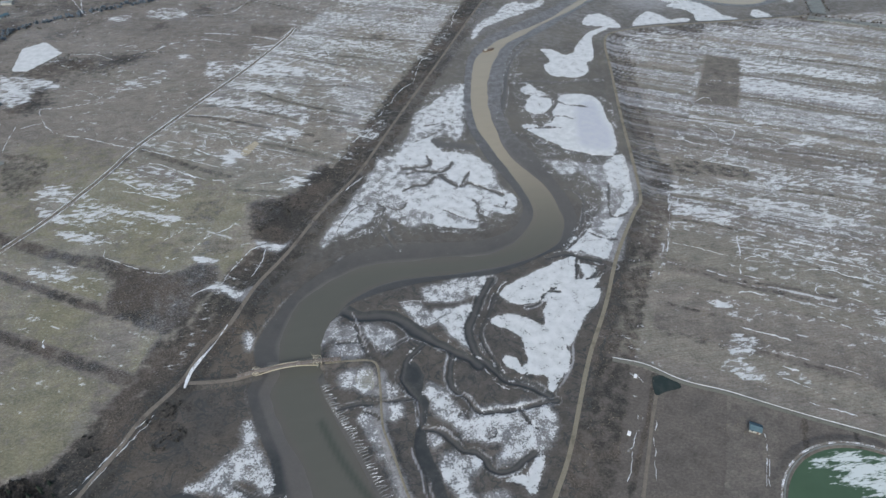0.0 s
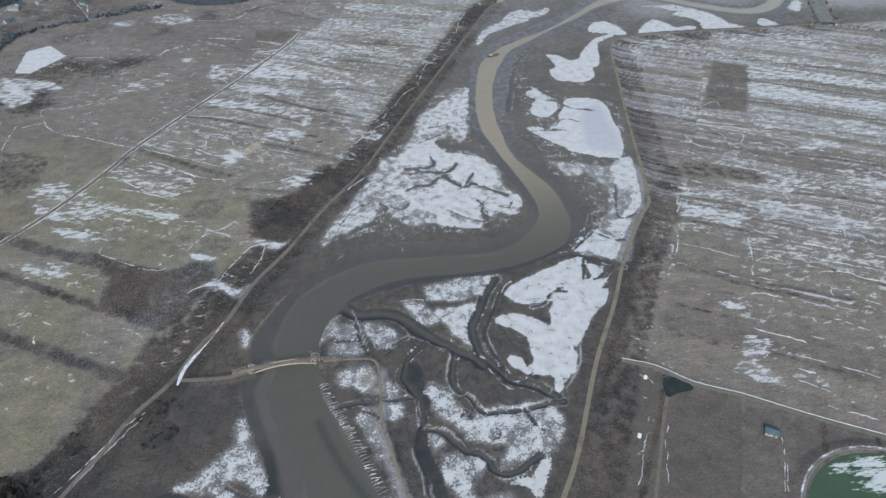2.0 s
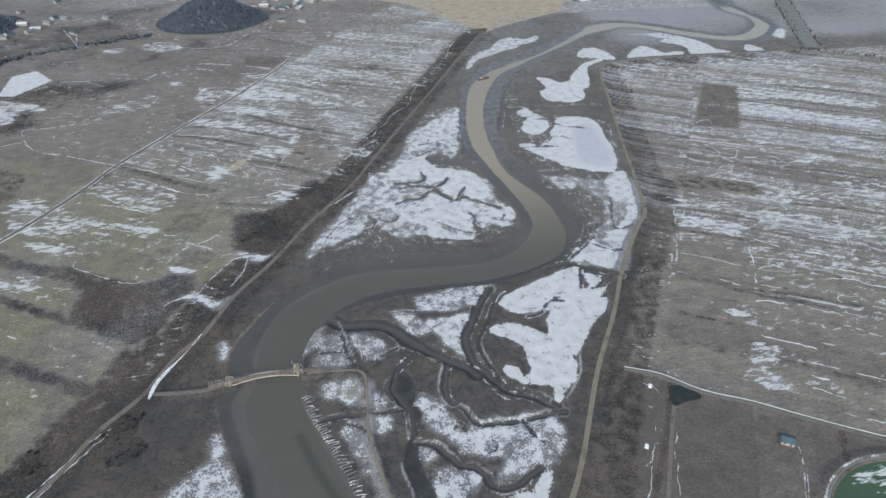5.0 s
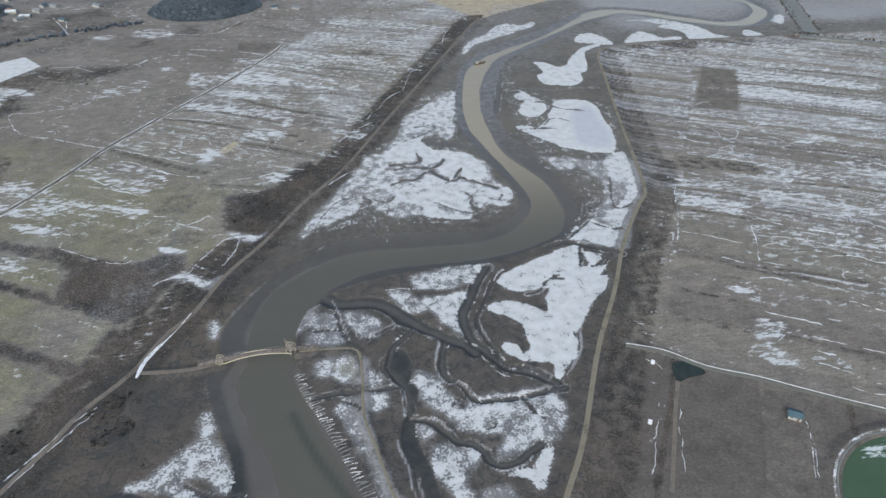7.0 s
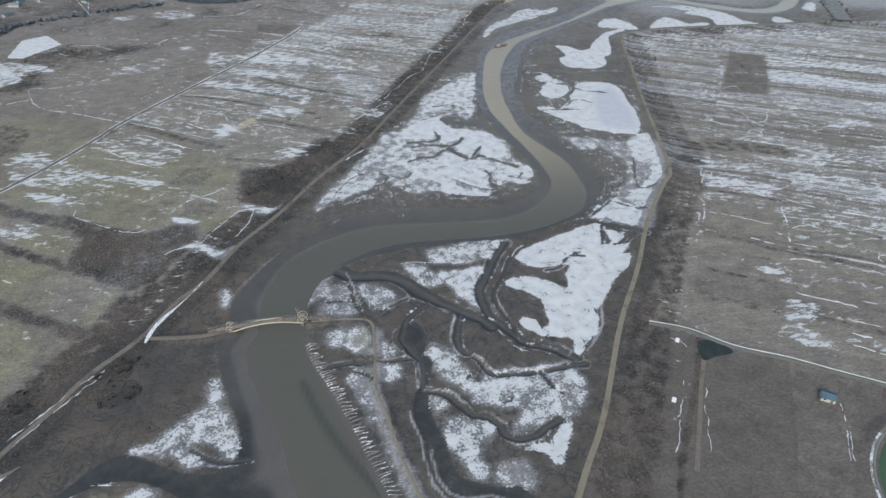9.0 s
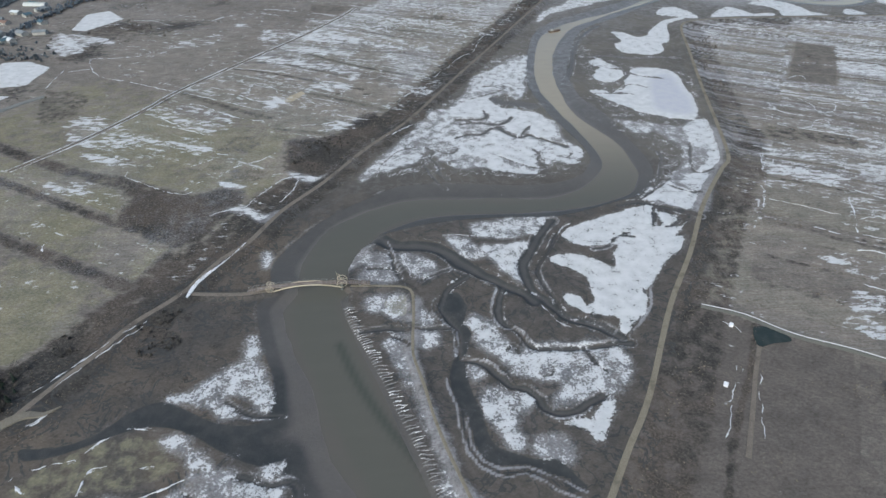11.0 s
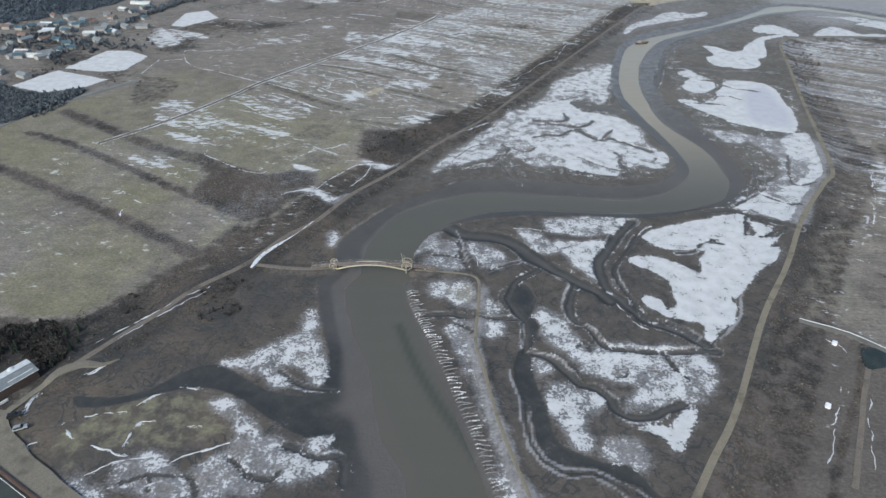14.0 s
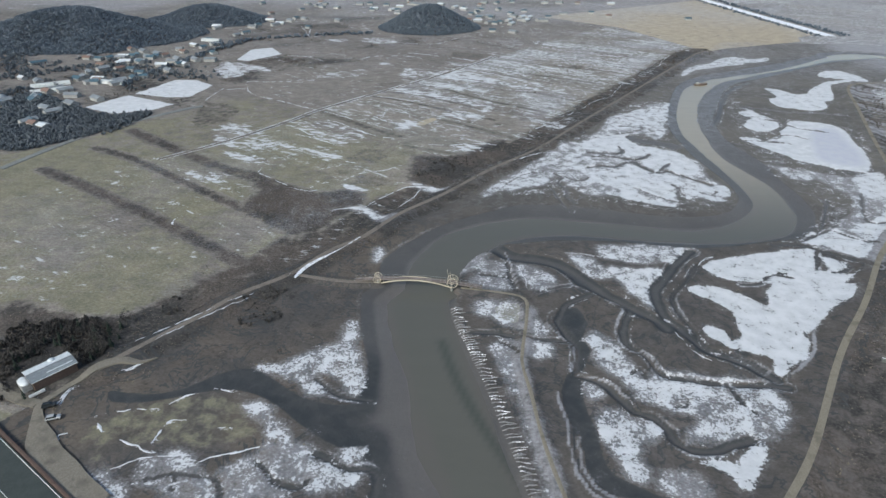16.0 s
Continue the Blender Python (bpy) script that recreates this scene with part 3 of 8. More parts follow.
VILLAGE_ROW = [(-521, 391), (-424, 289), (-425, 278), (-488, 322), (-430, 328), (-430, 338), (-417, 250), (-439, 244), (-366, 188), (-354, 184), (-436, 443), (-420, 436), (-410, 440), (-405, 481), (-393, 469), (-401, 510), (-383, 498), (-379, 520), (-400, 548), (-437, 357), (-446, 388), (-431, 401), (-369, 347), (-357, 374), (-374, 603), (-379, 585)]
GREENHOUSES = [(-442, 304), (-426, 284), (-396, 545), (-387, 321)]
TREES_SHED = [(-158.9, -61.9), (-154.2, -63.9), (-158.3, -75.2), (-155.5, -71.7), (-159.2, -71.0), (-157.2, -82.6), (-149.1, -89.1), (-143.1, -90.4), (-162.2, -78.7), (-153.1, -57.0), (-147.4, -54.8), (-137.4, -58.8), (-136.7, -51.9), (-134.0, -67.3), (-130.1, -64.2), (-146.1, -64.0), (-135.5, -71.8), (-133.4, -50.0), (-130.9, -57.8)]
FAR_BAND = [(753, 696), (705, 600), (653, 496), (622, 433)]
FAR_BAND_B = [(599, 425), (638, 406), (688, 374)]
TREELINE = [(-376, 514), (-349, 556), (-298, 588), (-242, 614), (-198, 629)]
SNOW_MARSH_BOT = [(78.1, -94.6), (86.4, -93.5), (89.1, -99.5), (86.2, -103.5), (80.5, -102.8), (76.2, -99.3)]
CREEK_HOOK_EDGE = [(114.8, 39.2), (107.1, 23.5), (97.2, 6.8), (97.4, -4.4), (101.5, -17.0), (105.8, -26.8), (115.0, -30.6), (122.9, -38.0)]
MUDFLAT_A = [(47.1, -10.5), (54.5, -7.2), (58.6, -19.0), (55.8, -29.1), (58.7, -35.9), (54.7, -49.9), (50.4, -52.1), (53.2, -36.7), (49.0, -30.1), (45.8, -21.0)]
MUDFLAT_B = [(49.6, -50.8), (54.1, -52.5), (54.5, -61.9), (56.0, -70.8), (58.3, -80.4), (58.5, -88.2), (61.8, -95.6), (70.3, -99.3), (74.8, -101.6), (82.5, -102.8), (87.1, -108.4), (91.9, -115.8), (87.4, -115.2), (79.0, -110.5), (71.0, -107.2), (62.3, -107.1), (55.9, -103.2), (51.5, -97.9), (49.7, -89.4), (49.8, -80.4), (47.4, -73.5), (46.6, -61.8)]
LEVEE_A = [(45.0, -61.8), (46.1, -70.6), (48.5, -77.6), (48.7, -86.9), (49.7, -95.5), (53.1, -102.1), (57.6, -105.9), (63.1, -108.2), (70.9, -107.4), (76.1, -110.4), (81.9, -114.7), (87.6, -118.4)]
LEVEE_B = [(51.8, -81.7), (51.7, -90.7), (53.5, -97.9), (56.1, -101.9), (62.6, -104.9), (71.4, -104.3), (77.6, -107.9), (84.5, -111.6), (89.9, -116.4)]
LEVEE_C = [(66.7, 1.2), (74.4, -3.3), (71.9, -12.6), (69.4, -22.6), (71.0, -30.2), (74.1, -35.0), (79.3, -33.9), (82.1, -39.3), (85.0, -43.5), (94.5, -44.7), (108.7, -45.5), (121.4, -43.2)]
LEVEE_D = [(53.6, -49.9), (60.1, -51.9), (65.5, -55.2), (69.3, -62.1)]
LEVEE_E = [(81.7, -80.7), (87.3, -84.7), (94.7, -84.3), (101.1, -80.1)]
LEVEE_F = [(43.5, -11.0), (42.3, -21.5), (46.8, -28.5), (52.2, -34.0), (52.3, -47.0)]
LEVEE_G = [(20.6, 38.1), (26.3, 19.5), (29.5, 5.0)]
LEVEE_J = [(151.1, -9.3), (144.9, -23.1), (138.7, -32.6), (132.0, -39.1)]
LEVEE_K = [(13.6, 35.9), (1.8, 23.9), (-1.0, 14.4)]
LEVEE_L = [(29.7, 0.3), (31.5, -17.0), (32.7, -32.5)]
RUST_A = [(54.0, -63.6), (60.1, -60.7), (63.7, -65.0), (59.4, -69.8), (54.6, -70.5)]
RUST_B = [(82.8, -70.3), (89.4, -64.8), (92.0, -67.6), (89.8, -72.4), (83.9, -74.5)]
OLIVE_A = [(18.4, -12.6), (26.3, -8.4), (29.4, -17.3), (27.0, -22.5), (20.8, -19.4)]
SNOW_EAST_B = [(215.0, 97.7), (222.9, 99.8), (227.2, 97.6), (222.7, 87.1), (215.0, 77.1), (208.0, 80.5), (206.2, 88.6), (210.1, 94.2)]
SNOW_BARS = [(192.9, 181.4), (205.7, 176.3), (217.0, 173.3), (210.7, 160.9), (198.7, 161.0), (197.7, 170.5)]
BARE_PLOT_D = [(-210.7, -44.3), (-186.1, -34.0), (-169.0, -46.7), (-173.2, -59.2), (-190.8, -65.6)]
BOAT = [(195, 406)]
SCRUB_F = [(-154.9, -60.7), (-157.0, -50.6), (-140.7, -43.1), (-127.2, -51.8), (-125.1, -61.1), (-127.9, -69.8), (-130.9, -74.7), (-137.9, -67.8)]
SCRUB_G = [(-166.3, -76.1), (-168.2, -63.4), (-156.8, -58.3), (-147.0, -53.4), (-132.3, -71.0), (-135.0, -76.4), (-135.9, -84.4), (-145.0, -88.7), (-143.5, -92.9), (-145.7, -94.0), (-156.4, -87.4)]
LINE_K = [(-115.2, -74.3), (-113.7, -72.1), (-112.7, -68.4), (-109.5, -66.7)]
LINE_L = [(-128.7, -94.4), (-129.4, -89.4), (-129.4, -85.1), (-128.3, -83.9)]
GRAVEL_LANE = [(-107.3, -65.4), (-112.0, -68.8), (-119.3, -70.2), (-125.1, -74.3), (-127.1, -79.1), (-130.4, -84.8), (-132.2, -89.8), (-133.9, -94.6), (-130.4, -100.6), (-123.4, -108.3), (-114.8, -115.5), (-102.9, -122.9), (-89.0, -130.8)]
GRAVEL_ENTRY = [(-162.7, -86.5), (-151.6, -91.2), (-142.8, -93.7), (-135.1, -94.8)]
SNOW_LOBE_BASE = [(134, 331), (152, 328), (133, 233), (136, 197), (145, 155), (154, 131), (145, 115), (114, 102), (60, 114), (11, 109), (6, 110), (18, 139), (44, 174), (55, 213), (88, 244), (112, 312)]
SNOW_FAR_D = [(613, 511), (639, 513), (618, 481), (607, 483)]
SNOW_FAR_E = [(409, 525), (440, 524), (461, 503), (496, 510), (494, 522), (450, 529)]
SNOW_EAST_BASE = [(213, 423), (237, 438), (215, 352), (232, 303), (286, 265), (254, 179), (241, 118), (217, 78), (198, 62), (180, 65), (175, 82), (199, 102), (206, 141), (189, 171), (191, 222), (196, 295)]
ASPHALT_LINE = [(-127.8, -120.1), (-108.2, -129.7), (-98.8, -134.7)]
SNOW_LOBE_A = [(94, 266), (101, 284), (112, 292), (121, 304), (141, 316), (153, 329), (149, 308), (143, 286), (135, 262), (135, 246), (126, 234), (126, 249), (117, 259), (113, 250), (97, 247), (90, 249)]
SNOW_LOBE_B = [(104.4, 234.2), (104.8, 220.0), (109.8, 208.7), (118.3, 207.5), (128.4, 203.0), (135.9, 197.5), (140.0, 186.0), (143.7, 174.0), (138.3, 158.0), (130.4, 158.0), (124.3, 161.8), (122.5, 169.4), (125.1, 177.1), (120.0, 171.3), (115.2, 161.9), (108.3, 169.5), (106.9, 179.3), (112.9, 191.5), (102.4, 185.4), (96.3, 186.5), (95.0, 193.7), (94.6, 204.4), (90.8, 193.8), (80.6, 197.1), (68.7, 197.2), (63.8, 200.4), (69.5, 209.1), (78.3, 220.3), (90.8, 234.3)]
SNOW_LOBE_C = [(100.3, 169.6), (105.5, 163.9), (108.1, 154.6), (114.3, 156.4), (122.0, 155.4), (128.9, 150.8), (137.2, 143.7), (146.2, 141.0), (152.8, 140.0), (153.1, 129.1), (149.9, 125.1), (140.3, 131.7), (137.1, 129.3), (147.8, 121.1), (146.1, 117.2), (136.6, 120.5), (131.4, 125.3), (126.1, 117.4), (125.8, 125.4), (125.3, 137.8), (120.4, 132.0), (121.8, 123.8), (117.0, 117.5), (120.6, 113.6), (112.9, 115.2), (108.4, 120.7), (101.8, 125.6), (96.8, 129.7), (99.0, 119.3), (108.7, 111.4), (115.6, 106.1), (111.2, 105.4), (94.1, 110.1), (84.0, 115.5), (78.8, 117.9), (86.5, 121.8), (83.7, 129.9), (74.9, 135.8), (66.6, 135.8), (70.2, 147.0), (78.8, 155.8), (88.9, 158.5), (94.0, 167.8)]
SNOW_LOBE_D = [(66.6, 135.8), (74.9, 135.8), (83.7, 129.9), (86.5, 121.8), (76.8, 116.4), (65.9, 116.5), (63.4, 122.0), (66.8, 127.6)]
SNOW_LOBE_E = [(55.6, 165.3), (61.8, 168.1), (73.4, 162.3), (74.8, 155.9), (68.2, 147.0), (65.5, 151.5), (56.5, 158.8)]
SNOW_LOBE_F = [(52.5, 176.9), (60.9, 186.8), (69.0, 183.7), (74.7, 177.7), (68.3, 173.8), (58.1, 173.9)]
SNOW_LOBE_G = [(51.9, 200.5), (60.0, 209.2), (68.4, 205.8), (63.5, 195.1), (52.7, 190.0), (51.9, 181.9)]
SNOW_LOBE_TAIL = [(5.0, 103.6), (5.5, 113.3), (14.7, 130.6), (25.8, 149.2), (35.7, 168.4), (46.1, 179.9), (47.6, 165.4), (39.6, 160.8), (33.5, 147.4), (24.0, 134.6), (16.9, 120.1), (8.9, 111.0)]
SNOW_LOBE_OVAL = [(16.2, 118.6), (22.2, 128.1), (29.6, 137.1), (39.2, 140.4), (42.9, 136.1), (38.9, 126.3), (27.8, 120.8), (20.6, 116.2)]
CREEK_LOBE_1 = [(97.8, 256.8), (109.4, 255.4), (117.0, 259.2), (117.8, 248.9)]
CREEK_LOBE_2 = [(87.0, 228.4), (95.3, 234.2), (105.1, 240.2), (115.2, 246.4)]
CREEK_LOBE_3 = [(71.5, 189.8), (80.1, 191.8), (86.2, 189.7), (90.4, 189.6), (96.4, 194.8), (95.1, 205.5)]
CREEK_LOBE_4 = [(75.1, 182.6), (85.7, 184.6), (95.7, 181.4), (101.6, 179.4), (108.5, 184.3), (113.9, 192.5)]
CREEK_LOBE_5 = [(69.3, 160.5), (77.6, 165.1), (87.6, 165.0), (96.8, 174.5), (105.4, 177.3)]
CREEK_LOBE_6 = [(101.2, 176.4), (107.6, 164.8), (114.6, 158.2), (121.1, 161.8), (126.4, 158.1), (134.8, 150.7), (144.5, 141.9)]
CREEK_LOBE_7 = [(114.6, 158.2), (120.1, 167.5), (125.1, 177.1)]
CREEK_LOBE_8 = [(54.5, 142.8), (59.9, 136.8), (65.7, 138.4), (68.8, 144.4)]
CREEK_LOBE_9 = [(47.0, 147.2), (52.5, 141.1), (49.1, 132.7), (53.5, 122.1), (54.7, 110.5), (59.6, 103.0)]
CREEK_LOBE_10 = [(41.3, 149.0), (29.6, 145.6), (24.0, 138.8), (18.5, 128.1), (15.0, 120.1)]
CREEK_LOBE_11 = [(96.8, 129.7), (104.9, 121.6), (112.9, 115.2), (121.3, 111.3)]
CREEK_LOBE_12 = [(120.7, 137.8), (123.4, 131.9), (121.1, 123.8), (124.3, 117.4), (124.8, 111.3)]
CREEK_LOBE_13 = [(136.0, 129.3), (141.0, 126.8), (145.9, 131.7)]
SNOW_EAST_A = [(243.5, 173.0), (257.8, 177.8), (257.6, 160.4), (254.4, 142.4), (246.5, 122.5), (237.4, 108.6), (229.9, 101.2), (222.4, 102.8), (235.3, 116.3), (239.7, 130.7), (247.9, 136.5), (237.3, 134.1), (232.5, 140.9), (237.1, 154.2), (233.8, 158.8)]
SNOW_EAST_C = [(175.5, 74.2), (185.6, 84.1), (194.2, 88.8), (200.0, 86.0), (205.8, 79.2), (212.6, 73.8), (208.6, 64.4), (202.3, 52.4), (197.8, 55.4), (190.6, 61.5), (183.2, 67.8), (175.6, 69.7)]
CREEK_EAST_1 = [(196.2, 141.3), (203.3, 134.4), (205.4, 124.5), (199.8, 109.0), (192.7, 94.4), (185.6, 84.1)]
CREEK_EAST_2 = [(203.0, 112.7), (204.7, 102.9), (199.7, 94.3), (186.6, 82.0), (174.4, 71.0)]
CREEK_EAST_3 = [(232.5, 140.9), (225.8, 124.3), (219.0, 105.0), (221.2, 99.8), (230.6, 101.2)]
CREEK_EAST_4 = [(194.2, 88.8), (201.3, 80.5), (212.0, 73.8)]
SNOW_ISLET_A = [(215.2, 293.9), (224.2, 286.3), (230.5, 279.3), (223.3, 268.8), (216.4, 260.9), (207.6, 259.0), (200.8, 263.5), (199.6, 272.8), (208.1, 289.0)]
SNOW_ISLET_B = [(205, 308), (216, 316), (221, 305), (227, 294), (215, 293), (208, 298)]
CREEK_ROUND_1 = [(159.2, 236.2), (177.7, 228.0), (191.2, 220.8), (200.0, 207.7), (209.6, 198.5), (221.7, 190.0), (238.0, 180.0), (249.6, 178.0)]
CREEK_ROUND_2 = [(204.4, 257.3), (217.3, 258.5), (227.0, 268.2), (230.2, 281.7), (239.3, 272.0), (258.6, 263.0)]
CREEK_ROUND_3 = [(198.0, 244.3), (212.8, 240.8), (221.2, 250.2), (229.6, 251.0), (238.1, 244.1)]
CREEK_ROUND_4 = [(189.8, 234.2), (205.4, 233.7), (221.4, 231.0)]
CREEK_FAR_1 = [(292, 313), (272, 316), (249, 317), (227, 324), (209, 324)]
SNOW_GREY_A = [(28.1, 24.4), (38.3, 21.8), (45.3, 14.4), (43.6, 7.4), (37.9, 5.1), (33.8, 9.8), (29.6, 17.0)]
SNOW_GREY_B = [(10.6, 24.6), (19.4, 24.5), (22.4, 17.0), (16.8, 14.7), (11.0, 17.1)]
SNOW_GREY_C = [(7.1, 10.1), (15.4, 12.3), (22.6, 9.9), (23.5, 3.0), (10.3, 3.2)]
SNOW_GREY_D = [(11.0, -9.8), (18.9, -7.8), (26.9, -7.9), (29.6, -16.2), (30.9, -26.0), (23.2, -22.1), (19.2, -18.1), (14.0, -18.0)]
SNOW_GREY_E = [(34.9, -12.2), (37.4, -18.3), (41.0, -26.1), (39.6, -29.8), (35.9, -27.9)]
SNOW_GREY_F = [(33.8, -33.5), (40.8, -32.4), (43.8, -37.2), (39.7, -42.4), (34.4, -42.3)]
SNOW_GREY_G = [(21.0, -38.7), (28.3, -35.2), (31.5, -40.5), (33.1, -52.3), (34.5, -63.2), (31.8, -64.7), (28.4, -58.6), (24.8, -48.9)]
SNOW_GREY_H = [(32.9, -64.7), (36.1, -73.4), (40.1, -84.2), (41.8, -91.8), (44.5, -99.0), (44.9, -108.0), (46.2, -116.4), (42.7, -112.2), (41.4, -101.2), (38.2, -89.3), (35.0, -76.1)]
SNOW_GREY_I = [(44.8, -110.1), (49.3, -112.3), (52.7, -116.4), (51.6, -118.8), (45.1, -118.7)]
SNOW_GREY_J = [(-1.7, 14.9), (2.9, 29.7), (10.1, 33.9), (9.1, 24.6), (3.8, 17.2)]
SNOW_MARSH_A = [(57.4, -27.4), (63.9, -26.3), (68.3, -32.0), (71.1, -39.2), (75.0, -46.1), (79.2, -49.5), (84.6, -46.2), (92.1, -44.6), (99.1, -45.7), (103.7, -46.5), (110.1, -44.8), (115.6, -46.6), (121.6, -50.6), (124.5, -56.5), (121.2, -65.6), (115.0, -72.8), (110.2, -74.2), (108.8, -71.3), (102.6, -74.1), (96.5, -76.8), (87.4, -78.9), (89.2, -75.3), (93.4, -71.2), (92.1, -66.8), (86.0, -63.8), (81.5, -63.7), (76.1, -62.1), (72.2, -57.5), (69.6, -51.1), (64.2, -46.0), (60.1, -39.1)]
SNOW_MARSH_B = [(59.9, -28.2), (64.9, -28.2), (69.7, -41.0), (65.6, -44.3), (61.5, -37.3)]
SNOW_MARSH_C = [(85.2, -49.6), (96.5, -46.4), (102.9, -49.8), (96.7, -56.2), (84.6, -59.2), (79.1, -57.5)]
SNOW_MARSH_D = [(110.4, -48.2), (116.4, -48.3), (121.0, -52.6), (117.6, -56.4), (112.2, -54.7)]
SNOW_MARSH_E = [(96.1, -74.0), (103.3, -66.9), (110.0, -67.0), (107.7, -71.3), (99.0, -75.4)]
SNOW_MARSH_EDGE = [(111.2, -77.0), (110.4, -81.0), (107.5, -86.2), (104.4, -91.2), (102.2, -95.3), (99.3, -94.8), (98.2, -91.2), (93.7, -88.6), (89.8, -87.3), (96.4, -86.1), (100.4, -86.9), (105.1, -80.9)]
SNOW_MARSH_W = [(52.5, -58.8), (56.2, -55.7), (60.5, -58.9), (57.9, -61.9)]
CREEK_BIRD_A = [(131.1, 22.3), (139.7, 24.7), (146.2, 31.9), (155.1, 36.1)]
CREEK_BIRD_B = [(146.2, 31.9), (146.2, 36.7)]
CREEK_BIRD_C = [(149.7, 33.4), (156.9, 32.3)]
CREEK_NOTCH_A = [(177.3, 60.4), (174.9, 50.9), (171.2, 43.0)]
CREEK_NOTCH_B = [(187.5, 46.8), (182.4, 41.8), (178.0, 40.7)]
CREEK_MARSH_1 = [(106.9, -48.2), (108.7, -54.7), (111.0, -59.4), (113.5, -62.5)]
CREEK_MARSH_2 = [(86.0, -63.8), (89.7, -62.3), (91.5, -59.2)]
CREEK_MARSH_3 = [(72.4, -47.8), (76.4, -44.5), (78.1, -49.5)]
RIM_J = [(28.1, 24.4), (31.0, 14.5), (33.2, 5.2)]
RIM_K = [(51.0, 41.0), (60.1, 40.9), (69.2, 39.7)]
RIM_L = [(114.6, 38.1), (119.1, 44.7), (124.4, 47.5)]
SNOW_ISLAND_A = [(-56.9, -111.5), (-50.1, -106.0), (-48.4, -101.1), (-43.8, -98.1), (-34.8, -99.1), (-32.2, -101.1), (-22.2, -106.4), (-16.7, -109.8), (-20.4, -112.4), (-24.8, -115.1), (-32.9, -112.2), (-38.8, -111.0), (-41.4, -113.5), (-35.7, -118.7), (-45.6, -120.2), (-52.2, -121.2), (-57.6, -113.8)]
SNOW_ISLAND_B = [(-32.9, -103.0), (-27.6, -103.8), (-22.2, -106.4), (-16.1, -107.6), (-16.7, -109.8), (-20.7, -111.5), (-23.9, -115.0), (-28.4, -114.7), (-27.8, -111.5), (-27.1, -108.2), (-31.1, -105.9)]
SNOW_ISLAND_C = [(-23.6, -98.6), (-22.5, -96.1), (-20.1, -94.5), (-15.6, -97.4), (-16.9, -99.5), (-21.0, -101.3)]
SNOW_ISLAND_D = [(-82.4, -113.1), (-80.1, -110.5), (-74.3, -107.3), (-67.0, -111.9), (-63.4, -116.7), (-59.2, -116.1), (-54.8, -119.6), (-60.4, -122.4), (-68.7, -123.6), (-73.4, -120.3), (-80.4, -119.3), (-82.0, -115.2)]
SNOW_ISLAND_E = [(-61.6, -84.6), (-59.3, -82.6), (-53.0, -85.2), (-53.9, -88.1), (-46.2, -92.2), (-42.5, -96.6), (-47.5, -96.1), (-52.8, -90.6), (-59.2, -87.5)]
SNOW_YARD = [(-98.1, -120.8), (-94.5, -119.2), (-84.7, -124.0), (-85.2, -126.1), (-93.5, -123.3)]
CREEK_ISLAND_1 = [(-48.7, -107.0), (-43.5, -110.6), (-39.3, -114.2), (-31.8, -115.2), (-30.3, -111.8)]
CREEK_ISLAND_2 = [(-32.2, -101.1), (-25.8, -103.6), (-18.9, -105.4), (-13.0, -103.9), (-9.1, -108.7), (-8.5, -114.7)]
CREEK_ISLAND_3 = [(-80.4, -119.3), (-71.6, -115.4), (-62.3, -115.5), (-57.5, -115.9), (-53.8, -121.4)]
CREEK_ISLAND_4 = [(-71.6, -115.4), (-69.7, -121.8)]
CREEK_TRIANGLE_1 = [(-43.9, -67.2), (-38.2, -71.6), (-30.8, -74.9), (-19.5, -74.7)]
RIM_N = [(-111.9, -114.0), (-109.1, -115.9), (-106.2, -117.7)]
RIM_O = [(-108.9, -100.2), (-104.6, -103.4)]
RIM_P = [(-116.5, -74.5), (-114.0, -71.2), (-110.2, -68.0)]
RIM_Q = [(-127.6, -93.5), (-128.6, -89.4), (-128.6, -85.0)]
RIM_R = [(-54.4, -59.7), (-50.4, -55.1), (-48.1, -48.4)]
RIM_S = [(-78.4, -78.4), (-73.0, -78.2), (-68.3, -79.0)]
DRIFT_WEST_1 = [(-235, 384), (-227, 382), (-217, 374), (-207, 364), (-210, 359), (-219, 352), (-238, 349), (-256, 348), (-247, 325), (-237, 309), (-223, 297), (-196, 285), (-169, 269), (-153, 262), (-127, 248), (-97, 231), (-73, 216)]
DRIFT_WEST_2 = [(-136.5, 235.9), (-124.1, 229.4), (-108.8, 217.4), (-94.1, 207.4), (-80.2, 201.0), (-71.2, 198.7)]
DRIFT_WEST_3 = [(-114.8, 255.1), (-102.7, 252.2), (-89.7, 241.6), (-77.3, 235.0)]
DRIFT_WEST_4 = [(-94.7, 251.8), (-93.6, 273.1), (-84.0, 273.5), (-75.8, 265.2), (-70.0, 254.4)]
DRIFT_WEST_5 = [(-158.5, 215.6), (-145.5, 205.4), (-129.8, 191.0), (-110.9, 178.7)]
DRIFT_WEST_6 = [(-150.2, 198.2), (-134.1, 191.7), (-115.4, 181.0)]
DRIFT_WEST_7 = [(-171, 470), (-163, 480), (-149, 488)]
DRIFT_WEST_8 = [(-140, 489), (-121, 490), (-101, 480)]
DRIFT_WEST_9 = [(-63.6, 77.1), (-56.3, 92.5), (-46.6, 108.6), (-37.3, 112.0), (-36.6, 100.9), (-41.2, 87.2), (-47.2, 79.8)]
DRIFT_WEST_10 = [(-81.8, 69.6), (-72.3, 75.9), (-63.6, 77.1)]
DRIFT_WEST_11 = [(-108.5, 131.3), (-103.4, 135.0), (-96.6, 141.1)]
